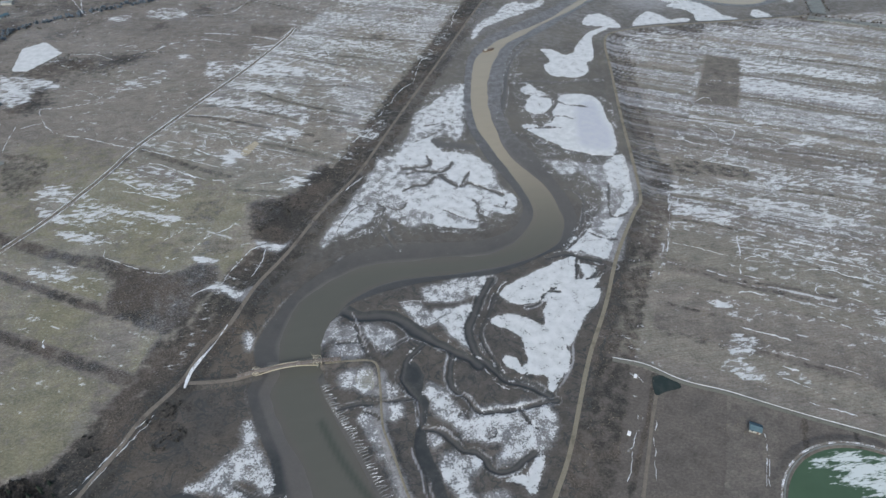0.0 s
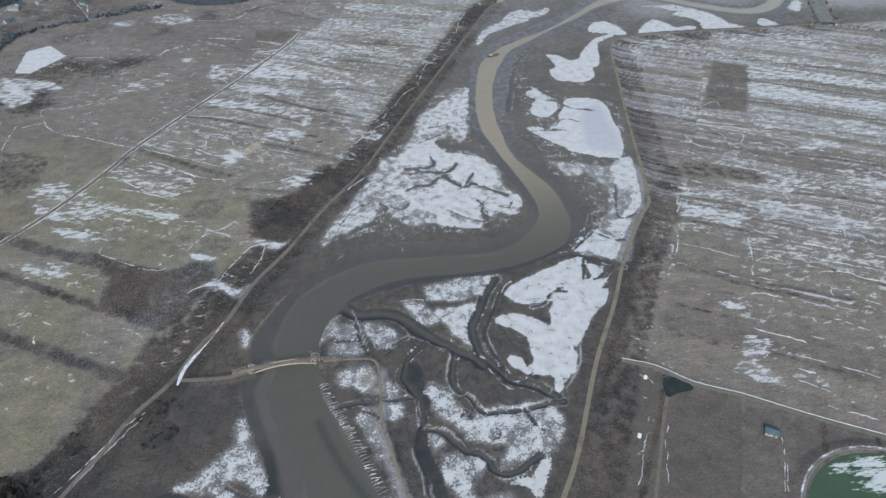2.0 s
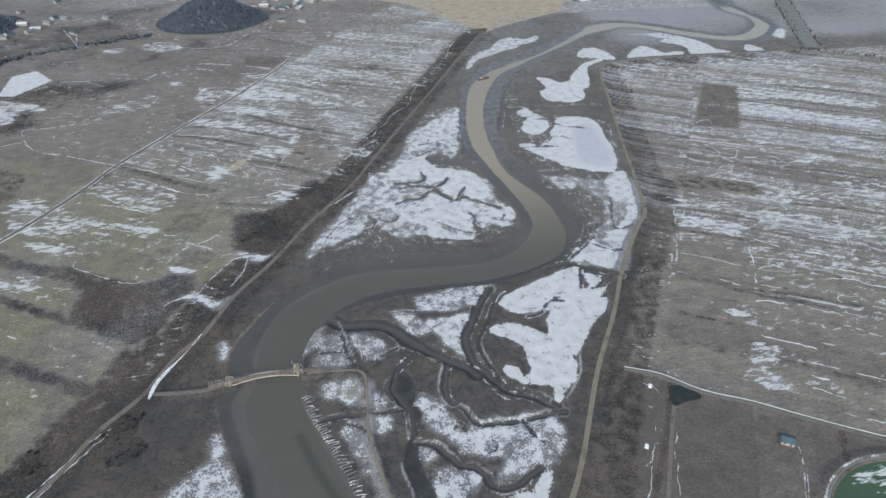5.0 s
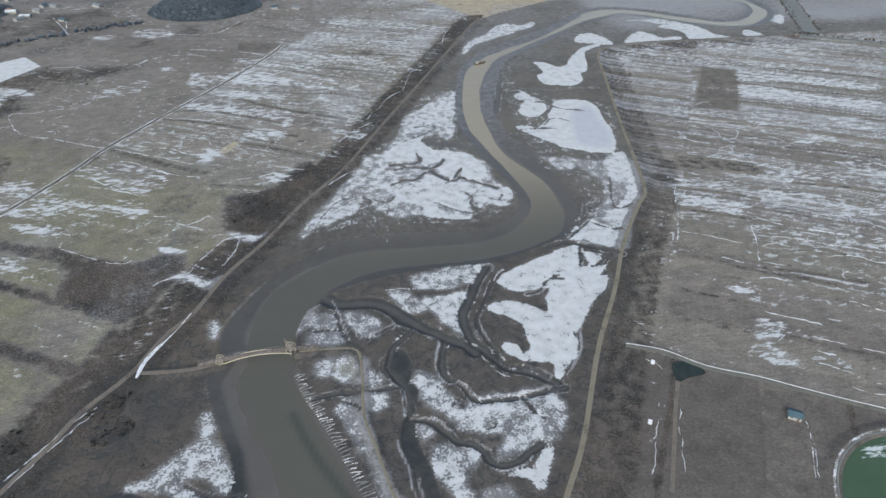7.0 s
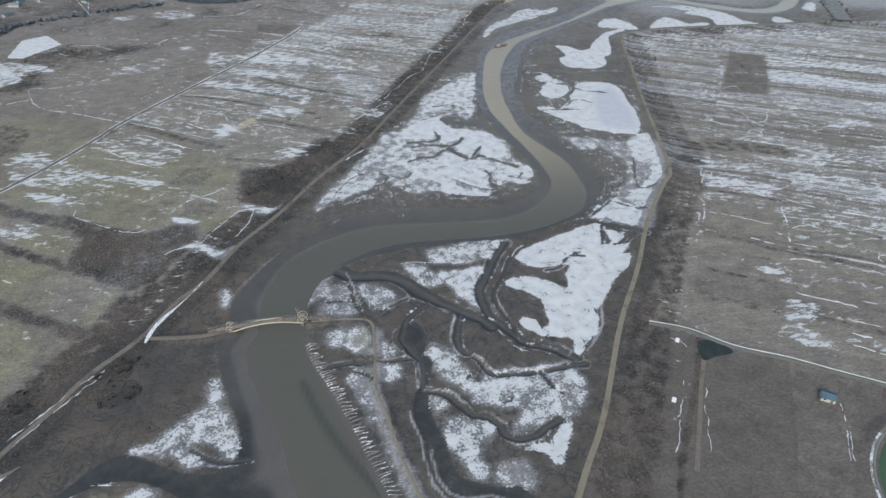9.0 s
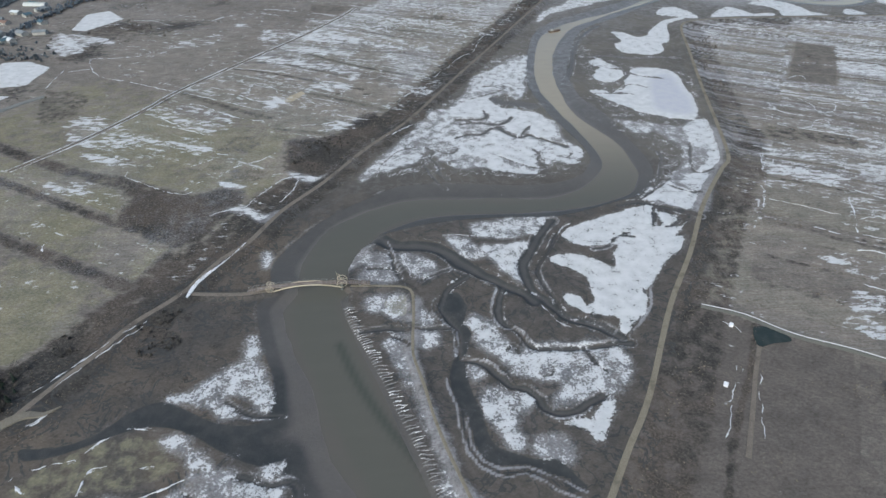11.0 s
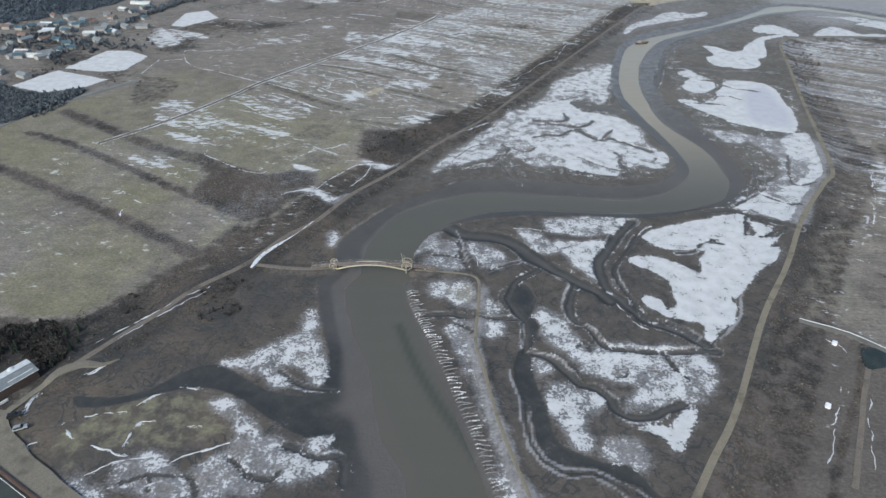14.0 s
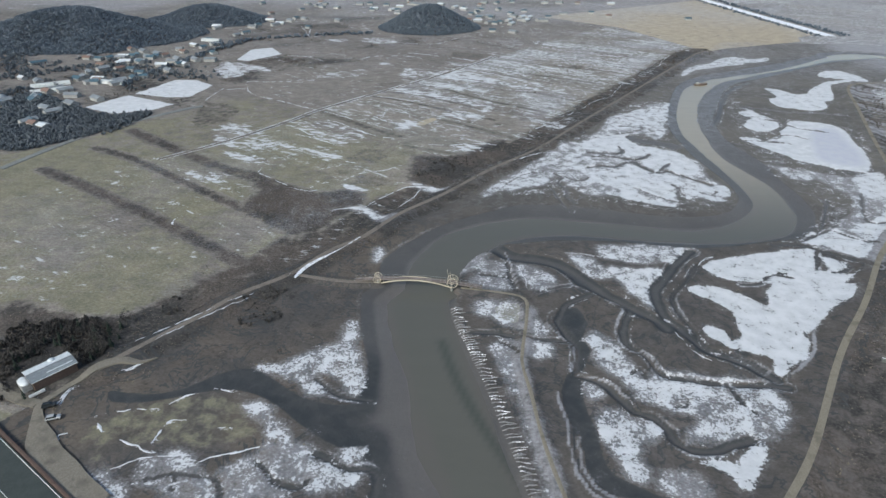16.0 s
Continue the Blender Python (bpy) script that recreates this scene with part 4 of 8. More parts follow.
DRIFT_WEST_12 = [(-95.7, 147.7), (-87.6, 146.3)]
DRIFT_WEST_13 = [(-86.9, 115.3), (-82.5, 123.9), (-75.6, 130.4), (-64.5, 135.8), (-55.5, 145.8)]
DRIFT_WEST_14 = [(-87.7, 108.2), (-77.2, 107.7)]
DRIFT_WEST_15 = [(-83.2, 102.8), (-73.9, 102.4)]
DRIFT_WEST_16 = [(-104.6, 100.5), (-98.7, 108.3), (-95.5, 110.7)]
DRIFT_WEST_17 = [(-147.3, 128.4), (-145.6, 119.0), (-133.9, 111.2), (-115.2, 99.4), (-101.9, 95.5), (-95.8, 101.9)]
DRIFT_WEST_18 = [(-52, 482), (-37, 476), (-19, 508)]
DRIFT_WEST_19 = [(36, 383), (24, 378), (22, 368), (32, 363), (37, 380)]
DRIFT_WEST_20 = [(47, 367), (55, 363), (52, 356), (43, 357), (42, 365)]
DRIFT_WEST_21 = [(12, 456), (18, 431), (20, 412), (32, 405)]
DRIFT_WEST_22 = [(14, 459), (33, 461), (58, 450), (65, 452)]
DRIFT_WEST_23 = [(-18, 327), (-16, 345), (-11, 357)]
DRIFT_WEST_24 = [(102, 344), (108, 364), (114, 384), (120, 395), (128, 397)]
DRIFT_WEST_25 = [(165, 470), (172, 501), (183, 529), (191, 544)]
DRIFT_WEST_26 = [(18.6, 214.6), (26.3, 228.9), (39.3, 246.0), (47.0, 249.7), (53.2, 264.2)]
DRIFT_WEST_27 = [(53.2, 264.2), (61.2, 268.1), (66.1, 265.2)]
DRIFT_WEST_28 = [(75, 305), (82, 320), (92, 333), (102, 342)]
DRIFT_WEST_29 = [(67, 486), (94, 486), (132, 468), (157, 457)]
DRIFT_WEST_30 = [(58, 550), (100, 538), (133, 521), (159, 509)]
DRIFT_WEST_31 = [(46, 599), (90, 591), (132, 567), (173, 547)]
DRIFT_WEST_32 = [(0, 295), (8, 299), (13, 300), (21, 294)]
DRIFT_WEST_33 = [(31.1, 280.7), (25.8, 278.3), (23.0, 272.3)]
DRIFT_WEST_34 = [(42, 288), (57, 280), (63, 284), (69, 300)]
DRIFT_WEST_35 = [(-73, 446), (-63, 435), (-36, 427), (-11, 417)]
DRIFT_WEST_36 = [(-117, 314), (-93, 308), (-61, 296)]
DRIFT_WEST_37 = [(-27.5, 210.8), (-9.1, 201.7), (8.9, 193.7)]
DRIFT_WEST_38 = [(-44.2, 188.6), (-26.8, 191.3), (-13.6, 195.7), (-0.1, 197.7)]
DRIFT_WEST_39 = [(17.0, 162.8), (25.9, 169.0), (35.3, 179.4), (42.5, 186.4)]
DRIFT_WEST_40 = [(-306, 676), (-293, 640), (-278, 595), (-260, 607), (-243, 621)]
DRIFT_WEST_41 = [(-321, 678), (-298, 634), (-280, 598)]
DRIFT_WEST_42 = [(-114, 566), (-97, 571), (-85, 594), (-73, 625)]
DRIFT_WEST_43 = [(-148, 572), (-131, 567), (-113, 564)]
DRIFT_WEST_44 = [(-126, 508), (-104, 504), (-84, 497)]
DRIFT_WEST_45 = [(-70, 492), (-54, 484), (-37, 476)]
DRIFT_WEST_46 = [(-265, 273), (-267, 287), (-268, 307), (-269, 328)]
DRIFT_WEST_47 = [(-264, 314), (-256, 319), (-247, 321)]
DRIFT_WEST_48 = [(-239, 493), (-224, 497)]
DRIFT_WEST_49 = [(-263, 473), (-236, 470), (-211, 450)]
DRIFT_WEST_50 = [(-163.0, 51.7), (-164.0, 45.2), (-161.8, 40.5)]
DRIFT_EAST_1 = [(309.4, 166.3), (334.6, 152.4), (349.7, 143.9), (368.5, 134.0), (381.5, 138.6), (372.8, 148.7)]
DRIFT_EAST_2 = [(329.1, 156.0), (341.9, 170.0), (349.0, 168.8), (345.2, 155.1)]
DRIFT_EAST_3 = [(350.4, 214.8), (355.1, 198.6), (352.6, 189.1), (363.7, 185.3), (373.5, 197.6), (362.2, 201.5)]
DRIFT_EAST_4 = [(372.6, 200.7), (390.3, 202.9), (417.2, 193.3)]
DRIFT_EAST_5 = [(371.8, 181.1), (393.8, 182.2), (401.6, 169.4)]
DRIFT_EAST_6 = [(350.6, 242.0), (359.4, 237.1), (383.1, 238.8)]
DRIFT_EAST_7 = [(358.7, 252.1), (380.5, 260.3), (379.6, 242.9)]
DRIFT_EAST_8 = [(307.1, 72.2), (318.2, 61.9), (333.3, 51.9), (352.6, 42.5), (370.6, 32.3), (379.2, 29.1)]
DRIFT_EAST_9 = [(298.9, 51.4), (319.0, 43.2), (334.3, 34.8), (349.3, 26.5), (369.1, 16.4)]
DRIFT_EAST_10 = [(289.8, 39.8), (303.4, 41.7), (311.4, 31.6), (325.6, 28.1)]
DRIFT_EAST_11 = [(358.0, 29.7), (364.2, 24.0), (371.0, 18.9)]
DRIFT_EAST_12 = [(326.5, 23.5), (344.1, 19.5), (351.3, 12.8), (362.1, 7.7)]
DRIFT_EAST_13 = [(283.1, 25.2), (293.6, 19.6)]
DRIFT_EAST_14 = [(260.4, 34.4), (271.6, 26.0)]
DRIFT_EAST_15 = [(270.8, 11.3), (278.4, 11.1), (285.2, 6.3)]
DRIFT_EAST_16 = [(332.6, -6.5), (322.0, 0.3), (321.8, 5.4), (327.7, 8.1)]
DRIFT_EAST_17 = [(255.3, 82.8), (249.0, 69.0), (241.7, 54.8)]
DRIFT_EAST_18 = [(299.8, 63.7), (291.8, 46.5), (280.5, 25.6)]
DRIFT_EAST_19 = [(340.2, 53.8), (334.2, 42.5)]
DRIFT_EAST_20 = [(248.0, 66.0), (264.4, 57.1), (282.6, 45.1)]
DRIFT_EAST_21 = [(331.0, 128.8), (341.6, 122.2)]
DRIFT_EAST_22 = [(345.1, 120.0), (362.3, 109.4)]
DRIFT_EAST_23 = [(389.5, 93.5), (406.7, 81.9)]
DRIFT_EAST_24 = [(217.3, 22.7), (223.2, 19.2)]
DRIFT_EAST_25 = [(254.2, -13.6), (261.6, -19.4), (273.8, -25.9), (282.3, -32.1)]
DRIFT_EAST_26 = [(263.9, -47.4), (272.2, -51.9)]
DRIFT_EAST_27 = [(256.0, -53.1), (267.7, -60.8), (273.1, -67.3)]
DRIFT_EAST_28 = [(263.7, -71.2), (272.5, -77.2), (285.8, -85.3)]
DRIFT_EAST_29 = [(229.9, -86.0), (224.3, -96.1), (214.6, -112.0)]
DRIFT_EAST_30 = [(226.6, -93.4), (221.5, -103.1), (215.9, -112.3)]
DRIFT_EAST_31 = [(440.2, 194.6), (461.1, 196.4)]
DRIFT_EAST_32 = [(318.6, 194.7), (334.7, 180.5), (346.2, 182.4)]
DRIFT_EAST_33 = [(169.1, -62.6), (164.1, -71.8), (156.7, -81.8)]
DRIFT_EAST_34 = [(157.4, -83.5), (153.8, -90.5), (148.2, -98.3)]
DRIFT_EAST_35 = [(179.2, -64.2), (171.8, -78.0), (165.6, -92.4), (161.3, -100.4)]
DRIFT_EAST_36 = [(175.0, -35.9), (179.3, -41.2), (179.5, -44.3)]
DRIFT_EAST_37 = [(279.6, 130.9), (271.8, 113.0), (264.3, 97.7)]
DRIFT_EAST_38 = [(337.8, -4.9), (345.4, -10.2)]
DRIFT_EAST_39 = [(304.1, -14.0), (314.6, -20.4), (323.2, -28.7)]
DRIFT_EAST_40 = [(264.7, -34.4), (276.9, -42.6), (291.7, -51.2), (305.4, -60.5)]
DRIFT_EAST_41 = [(347.0, 68.9), (362.9, 63.0), (392.2, 60.1)]
THIN_EAST_P1 = [(460, 334), (498, 317), (545, 291), (574, 273), (560, 255), (530, 271), (483, 294), (445, 304)]
THIN_EAST_P2 = [(439.6, 295.0), (471.6, 276.5), (504.1, 252.0), (542.5, 233.4), (527.7, 214.8), (499.2, 228.8), (454.6, 250.4), (423.4, 267.9)]
THIN_EAST_P3 = [(463, 420), (558, 408), (594, 376), (580, 356), (537, 377), (454, 390)]
THIN_EAST_P4 = [(406.4, 168.6), (423.0, 177.4), (447.2, 173.4), (437.4, 163.5), (414.8, 165.4)]
THIN_EAST_P5 = [(281.2, 132.2), (304.6, 124.4), (322.3, 113.7), (316.0, 111.0), (291.5, 117.3), (276.9, 123.5)]
THIN_EAST_P6 = [(272.1, 110.8), (289.3, 104.3), (305.7, 92.9), (313.4, 86.7), (300.8, 76.6), (287.5, 84.2), (265.5, 97.5)]
THIN_EAST_P7 = [(354.1, 134.8), (362.8, 125.1), (371.1, 111.8), (362.3, 109.4), (351.7, 122.9)]
THIN_EAST_P8 = [(336.5, 106.0), (362.7, 95.7), (376.2, 84.8), (367.4, 75.7), (347.1, 86.1), (330.4, 96.0)]
THIN_EAST_P9 = [(373.9, 81.6), (394.3, 74.7), (410.7, 68.5), (403.5, 59.6), (385.1, 62.6), (361.0, 66.6)]
THIN_EAST_P10 = [(254.1, 9.0), (268.1, 6.7), (260.6, 0.4), (250.3, 2.1)]
THIN_EAST_P11 = [(245.3, -22.5), (261.6, -25.2), (250.0, -38.2), (238.1, -35.0)]
THIN_EAST_P12 = [(235.0, -38.6), (244.6, -41.4), (252.9, -52.6), (242.7, -52.9), (231.0, -47.1)]
THIN_EAST_P13 = [(443, 376), (473, 363), (520, 350), (557, 325), (548, 312), (507, 331), (431, 354)]
THIN_EAST_P14 = [(351.9, 139.3), (382.9, 125.8), (413.2, 112.7), (436.6, 100.9), (431.2, 94.1), (396.8, 103.7), (366.9, 116.4)]
THIN_EAST_P15 = [(325.5, 53.1), (348.7, 43.1), (376.9, 29.5), (370.8, 21.8), (345.6, 32.9), (320.1, 44.9)]
THIN_EAST_P16 = [(362, 414), (419, 417), (439, 401), (420, 371), (383, 386), (346, 376)]
THIN_EAST_P17 = [(402.4, 227.8), (427.7, 218.0), (420.8, 203.1), (394.9, 210.6)]
THIN_EAST_P18 = [(417.7, 132.6), (450.8, 118.7), (442.2, 107.9), (416.9, 117.8)]
THIN_EAST_P19 = [(433.0, 119.2), (445.2, 115.5), (434.6, 105.2), (426.9, 108.1)]
THIN_EAST_P20 = [(474.0, 210.3), (506.8, 188.8), (496.0, 175.2), (468.8, 187.8)]
THIN_WEST_P1 = [(-88.7, 241.5), (-82.1, 236.7), (-73.3, 240.8), (-72.7, 248.2), (-67.9, 247.4), (-60.7, 240.5), (-61.8, 231.5), (-65.5, 221.4), (-72.3, 217.4), (-75.1, 223.0), (-78.2, 230.7)]
THIN_WEST_P2 = [(-164.0, 220.7), (-147.5, 235.1), (-104.0, 214.9), (-94.8, 197.0), (-99.0, 182.0), (-116.1, 184.9), (-144.6, 201.2)]
THIN_WEST_P3 = [(-217.6, 209.4), (-197.6, 211.6), (-176.3, 194.9), (-152.9, 183.5), (-144.8, 174.8), (-132.7, 175.0), (-108.3, 163.7), (-104.0, 150.4), (-130.2, 153.4), (-151.7, 161.8), (-178.3, 159.3), (-202.0, 173.6)]
THIN_WEST_P4 = [(-193.9, 115.3), (-167.9, 111.0), (-161.6, 101.5), (-182.6, 102.3)]
THIN_WEST_P5 = [(-186.9, 156.1), (-150.6, 141.5), (-146.9, 134.5), (-169.0, 140.1)]
THIN_WEST_P6 = [(-322, 428), (-261, 408), (-250, 390), (-276, 388), (-272, 369), (-297, 361)]
THIN_WEST_P7 = [(-199, 375), (-182, 398), (-152, 414), (-152, 387), (-178, 378)]
THIN_WEST_P8 = [(-110, 429), (-83, 424), (-76, 409), (-91, 390), (-105, 386)]
THIN_WEST_P9 = [(-144, 454), (-133, 453), (-132, 440), (-142, 442)]
THIN_WEST_P10 = [(-74, 418), (-54, 430), (-11, 398), (-8, 376), (-45, 382), (-75, 401)]
THIN_WEST_P11 = [(-85, 378), (-50, 370), (-11, 350), (-16, 338), (-72, 360)]
THIN_WEST_P12 = [(-103, 347), (-70, 338), (-21, 313), (-5, 295), (-15, 292), (-63, 316), (-107, 335)]
THIN_WEST_P13 = [(-44.6, 270.0), (-30.0, 278.0), (-9.8, 264.2), (-14.6, 255.0), (-48.7, 258.7)]
THIN_WEST_P14 = [(-10, 313), (-4, 295), (-7, 274), (-15, 268), (-13, 291)]
THIN_WEST_P15 = [(-68, 464), (-24, 450), (26, 429), (19, 412), (-24, 431), (-61, 444)]
THIN_WEST_P16 = [(-12, 485), (52, 457), (90, 444), (82, 428), (26, 445), (-18, 469)]
THIN_WEST_P17 = [(-5, 404), (24, 392), (58, 365), (51, 346), (18, 359), (-5, 376)]
THIN_WEST_P18 = [(17, 346), (44, 328), (54, 309), (33, 312), (17, 327)]
THIN_WEST_P19 = [(29, 534), (97, 513), (149, 486), (142, 468), (81, 491), (28, 511)]
THIN_WEST_P20 = [(31, 608), (104, 584), (174, 551), (163, 532), (94, 560), (31, 586)]
THIN_WEST_P21 = [(-26.7, 189.7), (-9.0, 190.9), (-13.3, 179.5), (-24.1, 177.3)]
THIN_WEST_P22 = [(-203, 593), (-162, 597), (-154, 565), (-191, 567)]
THIN_WEST_P23 = [(-247, 580), (-222, 586), (-221, 564), (-240, 564)]
THIN_WEST_P24 = [(39.6, 251.0), (61.0, 266.0), (65.3, 256.9), (46.2, 238.0)]
BAULK_1 = [(-116, 313), (-82, 299), (-50, 282), (-30, 269), (0, 256)]
BAULK_2 = [(-92, 368), (-60, 351), (-32, 329), (-5, 311), (21, 296), (42, 284)]
BAULK_3 = [(-76, 381), (-50, 370), (-22, 361), (1, 352)]
BAULK_4 = [(-59, 442), (-30, 429), (13, 404), (48, 384)]
BAULK_5 = [(-19, 499), (27, 474), (78, 455), (116, 444)]
BAULK_6 = [(-64, 604), (-13, 561), (43, 528), (122, 496)]
BAULK_7 = [(-147.7, 257.8), (-111.1, 231.7), (-86.2, 214.5), (-69.7, 205.1)]
BAULK_8 = [(-43.3, 249.0), (-19.0, 237.4), (4.7, 222.3), (14.9, 215.2)]
BAULK_9 = [(-70, 408), (-46, 394), (-11, 369)]
BAULK_10 = [(-114, 328), (-85, 326), (-52, 309), (-15, 286)]
BAULK_11 = [(1, 433), (49, 410), (96, 390)]
BAULK_12 = [(1, 351), (34, 345), (66, 325)]
BAULK_13 = [(-104, 577), (-57, 616), (-28, 625)]
BAULK_14 = [(-61.0, 183.5), (-34.8, 176.8), (-8.8, 167.1)]
BAULK_15 = [(-156.5, 245.4), (-163.8, 229.1), (-171.8, 217.9), (-178.5, 202.9)]
BAULK_E1 = [(436, 358), (480, 341), (530, 315), (586, 288)]
BAULK_E2 = [(437, 301), (496, 266), (548, 240)]
BAULK_E3 = [(411.4, 257.6), (447.6, 239.7), (487.9, 213.6), (515.9, 200.1)]
BAULK_E4 = [(539, 380), (580, 356), (624, 336)]
BAULK_E5 = [(260.3, 91.4), (278.4, 83.6), (302.0, 71.1)]
BAULK_E6 = [(235.9, 41.3), (256.2, 34.0), (268.7, 21.0), (295.5, 7.2), (315.0, -4.1)]
BAULK_E7 = [(334.1, 231.4), (351.5, 222.0), (388.1, 208.5)]
BAULK_E8 = [(275.8, 118.4), (310.6, 101.5), (324.2, 93.4)]
BAULK_E9 = [(327.0, 30.2), (343.0, 18.0), (359.5, 4.4)]
BAULK_E10 = [(280.1, 20.2), (305.0, 9.8), (328.0, -2.3)]
BAULK_E11 = [(360.2, 109.7), (388.6, 98.9), (422.2, 83.0)]
BAULK_E12 = [(223.9, 9.0), (246.6, -4.5), (260.4, -12.4)]
BAULK_E13 = [(251.9, -32.2), (272.4, -43.9), (294.0, -57.5)]
BAULK_E14 = [(396.1, 161.0), (427.9, 146.7), (460.4, 130.7)]
DARK_E1 = [(298.9, 165.4), (330.5, 154.0), (355.0, 136.3), (345.1, 124.0), (323.8, 133.2), (292.8, 143.3)]
DARK_W1 = [(-85.6, 176.0), (-68.3, 171.7), (-66.9, 158.3), (-73.5, 145.4), (-85.5, 146.0), (-99.3, 153.1), (-96.1, 163.1)]
DARK_W2 = [(-99.2, 133.0), (-92.0, 136.4), (-84.9, 127.4), (-87.8, 121.6), (-97.0, 124.4)]
DARK_W3 = [(-83.1, 114.7), (-79.2, 127.8), (-55.4, 122.5), (-56.2, 110.2), (-68.9, 106.3), (-84.1, 108.8)]
DARK_W4 = [(-265.2, 272.6), (-225.7, 261.5), (-216.1, 237.8), (-219.0, 213.6), (-240.8, 205.6)]
DARK_W5 = [(-184.3, 153.6), (-177.3, 155.8), (-172.9, 147.2), (-180.2, 146.4)]
DARK_W6 = [(-170.3, 151.3), (-162.3, 150.0), (-160.4, 143.2), (-167.0, 143.6)]
DARK_W7 = [(66, 469), (83, 473), (84, 455), (68, 448)]
DARK_W8 = [(17.7, 264.8), (26.3, 265.5), (25.9, 255.3), (19.0, 256.4)]
DARK_W9 = [(31.1, 281.7), (41.5, 282.2), (40.9, 271.5), (31.7, 273.0)]
DARK_W10 = [(87, 315), (100, 325), (98, 307), (83, 298)]
DARK_W11 = [(-0.1, 201.9), (18.4, 207.5), (36.3, 195.9), (17.1, 166.6), (-0.2, 165.7)]
OCHRE = [(-63.4, 234.5), (-59.7, 246.0), (-51.0, 256.1), (-47.3, 250.6), (-56.4, 233.4)]
BROWN_W = [(-71, 495), (-72, 528), (-19, 512), (-36, 479)]
ICE_SHEET = [(248, 265), (268, 273), (266, 239), (264, 214), (257, 193), (246, 188), (230, 198), (234, 224)]
SNOW_LOBE_SOFT = [(42.4, 184.8), (59.9, 200.6), (73.9, 221.0), (87.1, 248.2), (96.4, 278.6), (114.6, 292.7), (133.1, 319.9), (150.8, 323.3), (141.1, 288.3), (122.1, 258.0), (130.4, 241.0), (124.2, 227.0), (116.1, 238.3), (97.4, 231.5), (100.5, 219.4), (111.3, 196.5), (134.4, 192.7), (145.4, 177.8), (144.1, 153.4), (151.2, 136.8), (147.5, 122.7), (132.0, 121.0), (120.4, 127.2), (116.4, 108.5), (96.9, 115.1), (73.9, 129.2), (56.9, 127.2), (50.0, 142.5), (32.6, 134.7), (15.6, 120.5), (7.3, 105.8), (5.5, 112.5), (15.9, 130.5), (33.9, 156.2), (43.6, 170.0)]
SNOW_EAST_SOFT = [(215.0, 173.3), (234.7, 166.3), (245.5, 173.0), (257.6, 163.2), (250.9, 132.3), (235.7, 104.8), (221.6, 83.7), (205.3, 54.1), (190.6, 61.5), (176.1, 71.0), (199.7, 94.3), (214.1, 108.8), (225.3, 132.5), (220.5, 149.8)]
CREEK_BAY_A = [(105.9, 228.2), (113.6, 219.9), (124.3, 217.5), (134.1, 210.6)]
CREEK_BAY_B = [(71.7, 191.9), (79.9, 189.7), (83.7, 185.6)]
RIVER_SEAM = [(-0.3, -37.6), (6.1, -54.1), (13.1, -68.4), (20.3, -81.0), (27.6, -92.2), (34.3, -102.3), (37.7, -107.9)]
EAST_BARE = [(208.4, 11.5), (255.7, 77.5), (295.4, 61.3), (231.2, -45.1), (200.2, -32.0), (184.5, -29.4)]
DRIFT_TRACK_1 = [(-121.4, -58.8), (-111.1, -46.7), (-103.5, -35.7), (-96.4, -25.5), (-88.6, -19.3)]
DRIFT_TRACK_2 = [(-114.9, -58.2), (-105.8, -45.2), (-98.1, -33.4), (-89.6, -22.2)]
SHADE_SHED = [(-176.9, -63.8), (-175.8, -56.0), (-161.0, -51.8), (-148.2, -47.9), (-134.0, -53.7), (-129.5, -70.9), (-136.0, -71.8), (-149.6, -63.4), (-155.6, -71.3), (-159.2, -78.6), (-150.5, -92.6), (-151.5, -92.8)]
THICKET_A = [(-25.8, 166.1), (-0.2, 161.9), (-16.4, 129.1), (-31.7, 115.4), (-40.3, 129.8)]
THICKET_B = [(-124.8, -25.8), (-114.5, -24.2), (-110.4, -34.6), (-118.2, -39.5)]
THICKET_C = [(-88.2, -31.8), (-76.0, -23.8), (-69.1, -31.7), (-80.7, -42.6)]
THICKET_D = [(-90.5, -20.1), (-80.6, -11.6), (-75.9, -20.2), (-84.3, -28.1)]


# ---- shaping helpers ----
def curve(points, step=4.0, closed=False):
    """A smooth line through points (Catmull-Rom), as an array."""
    p = np.array(points, float)
    p = np.vstack([p[-1], p, p[0], p[1]]) if closed else np.vstack([2 * p[0] - p[1], p, 2 * p[-1] - p[-2]])
    out = []
    for a, b, c, d in zip(p, p[1:], p[2:], p[3:]):
        k = max(2, int(np.hypot(*(c - b)) / step))
        t = np.linspace(0, 1, k, endpoint=False)[:, None]
        out.append(0.5 * (2 * b + (c - a) * t + (2 * a - 5 * b + 4 * c - d) * t ** 2 + (3 * b - a - 3 * c + d) * t ** 3))
    return np.vstack(out + ([] if closed else [p[-2:-1]]))


TABLE = np.random.RandomState(77).rand(4, 512, 512).astype(np.float32)


def lattice(x, y, seed):
    """A fixed random number from 0 to 1 for each whole-numbered place."""
    return TABLE[seed % 4][(x.astype(np.int32) + 131 * seed) & 511, (y.astype(np.int32) + 71 * seed) & 511]


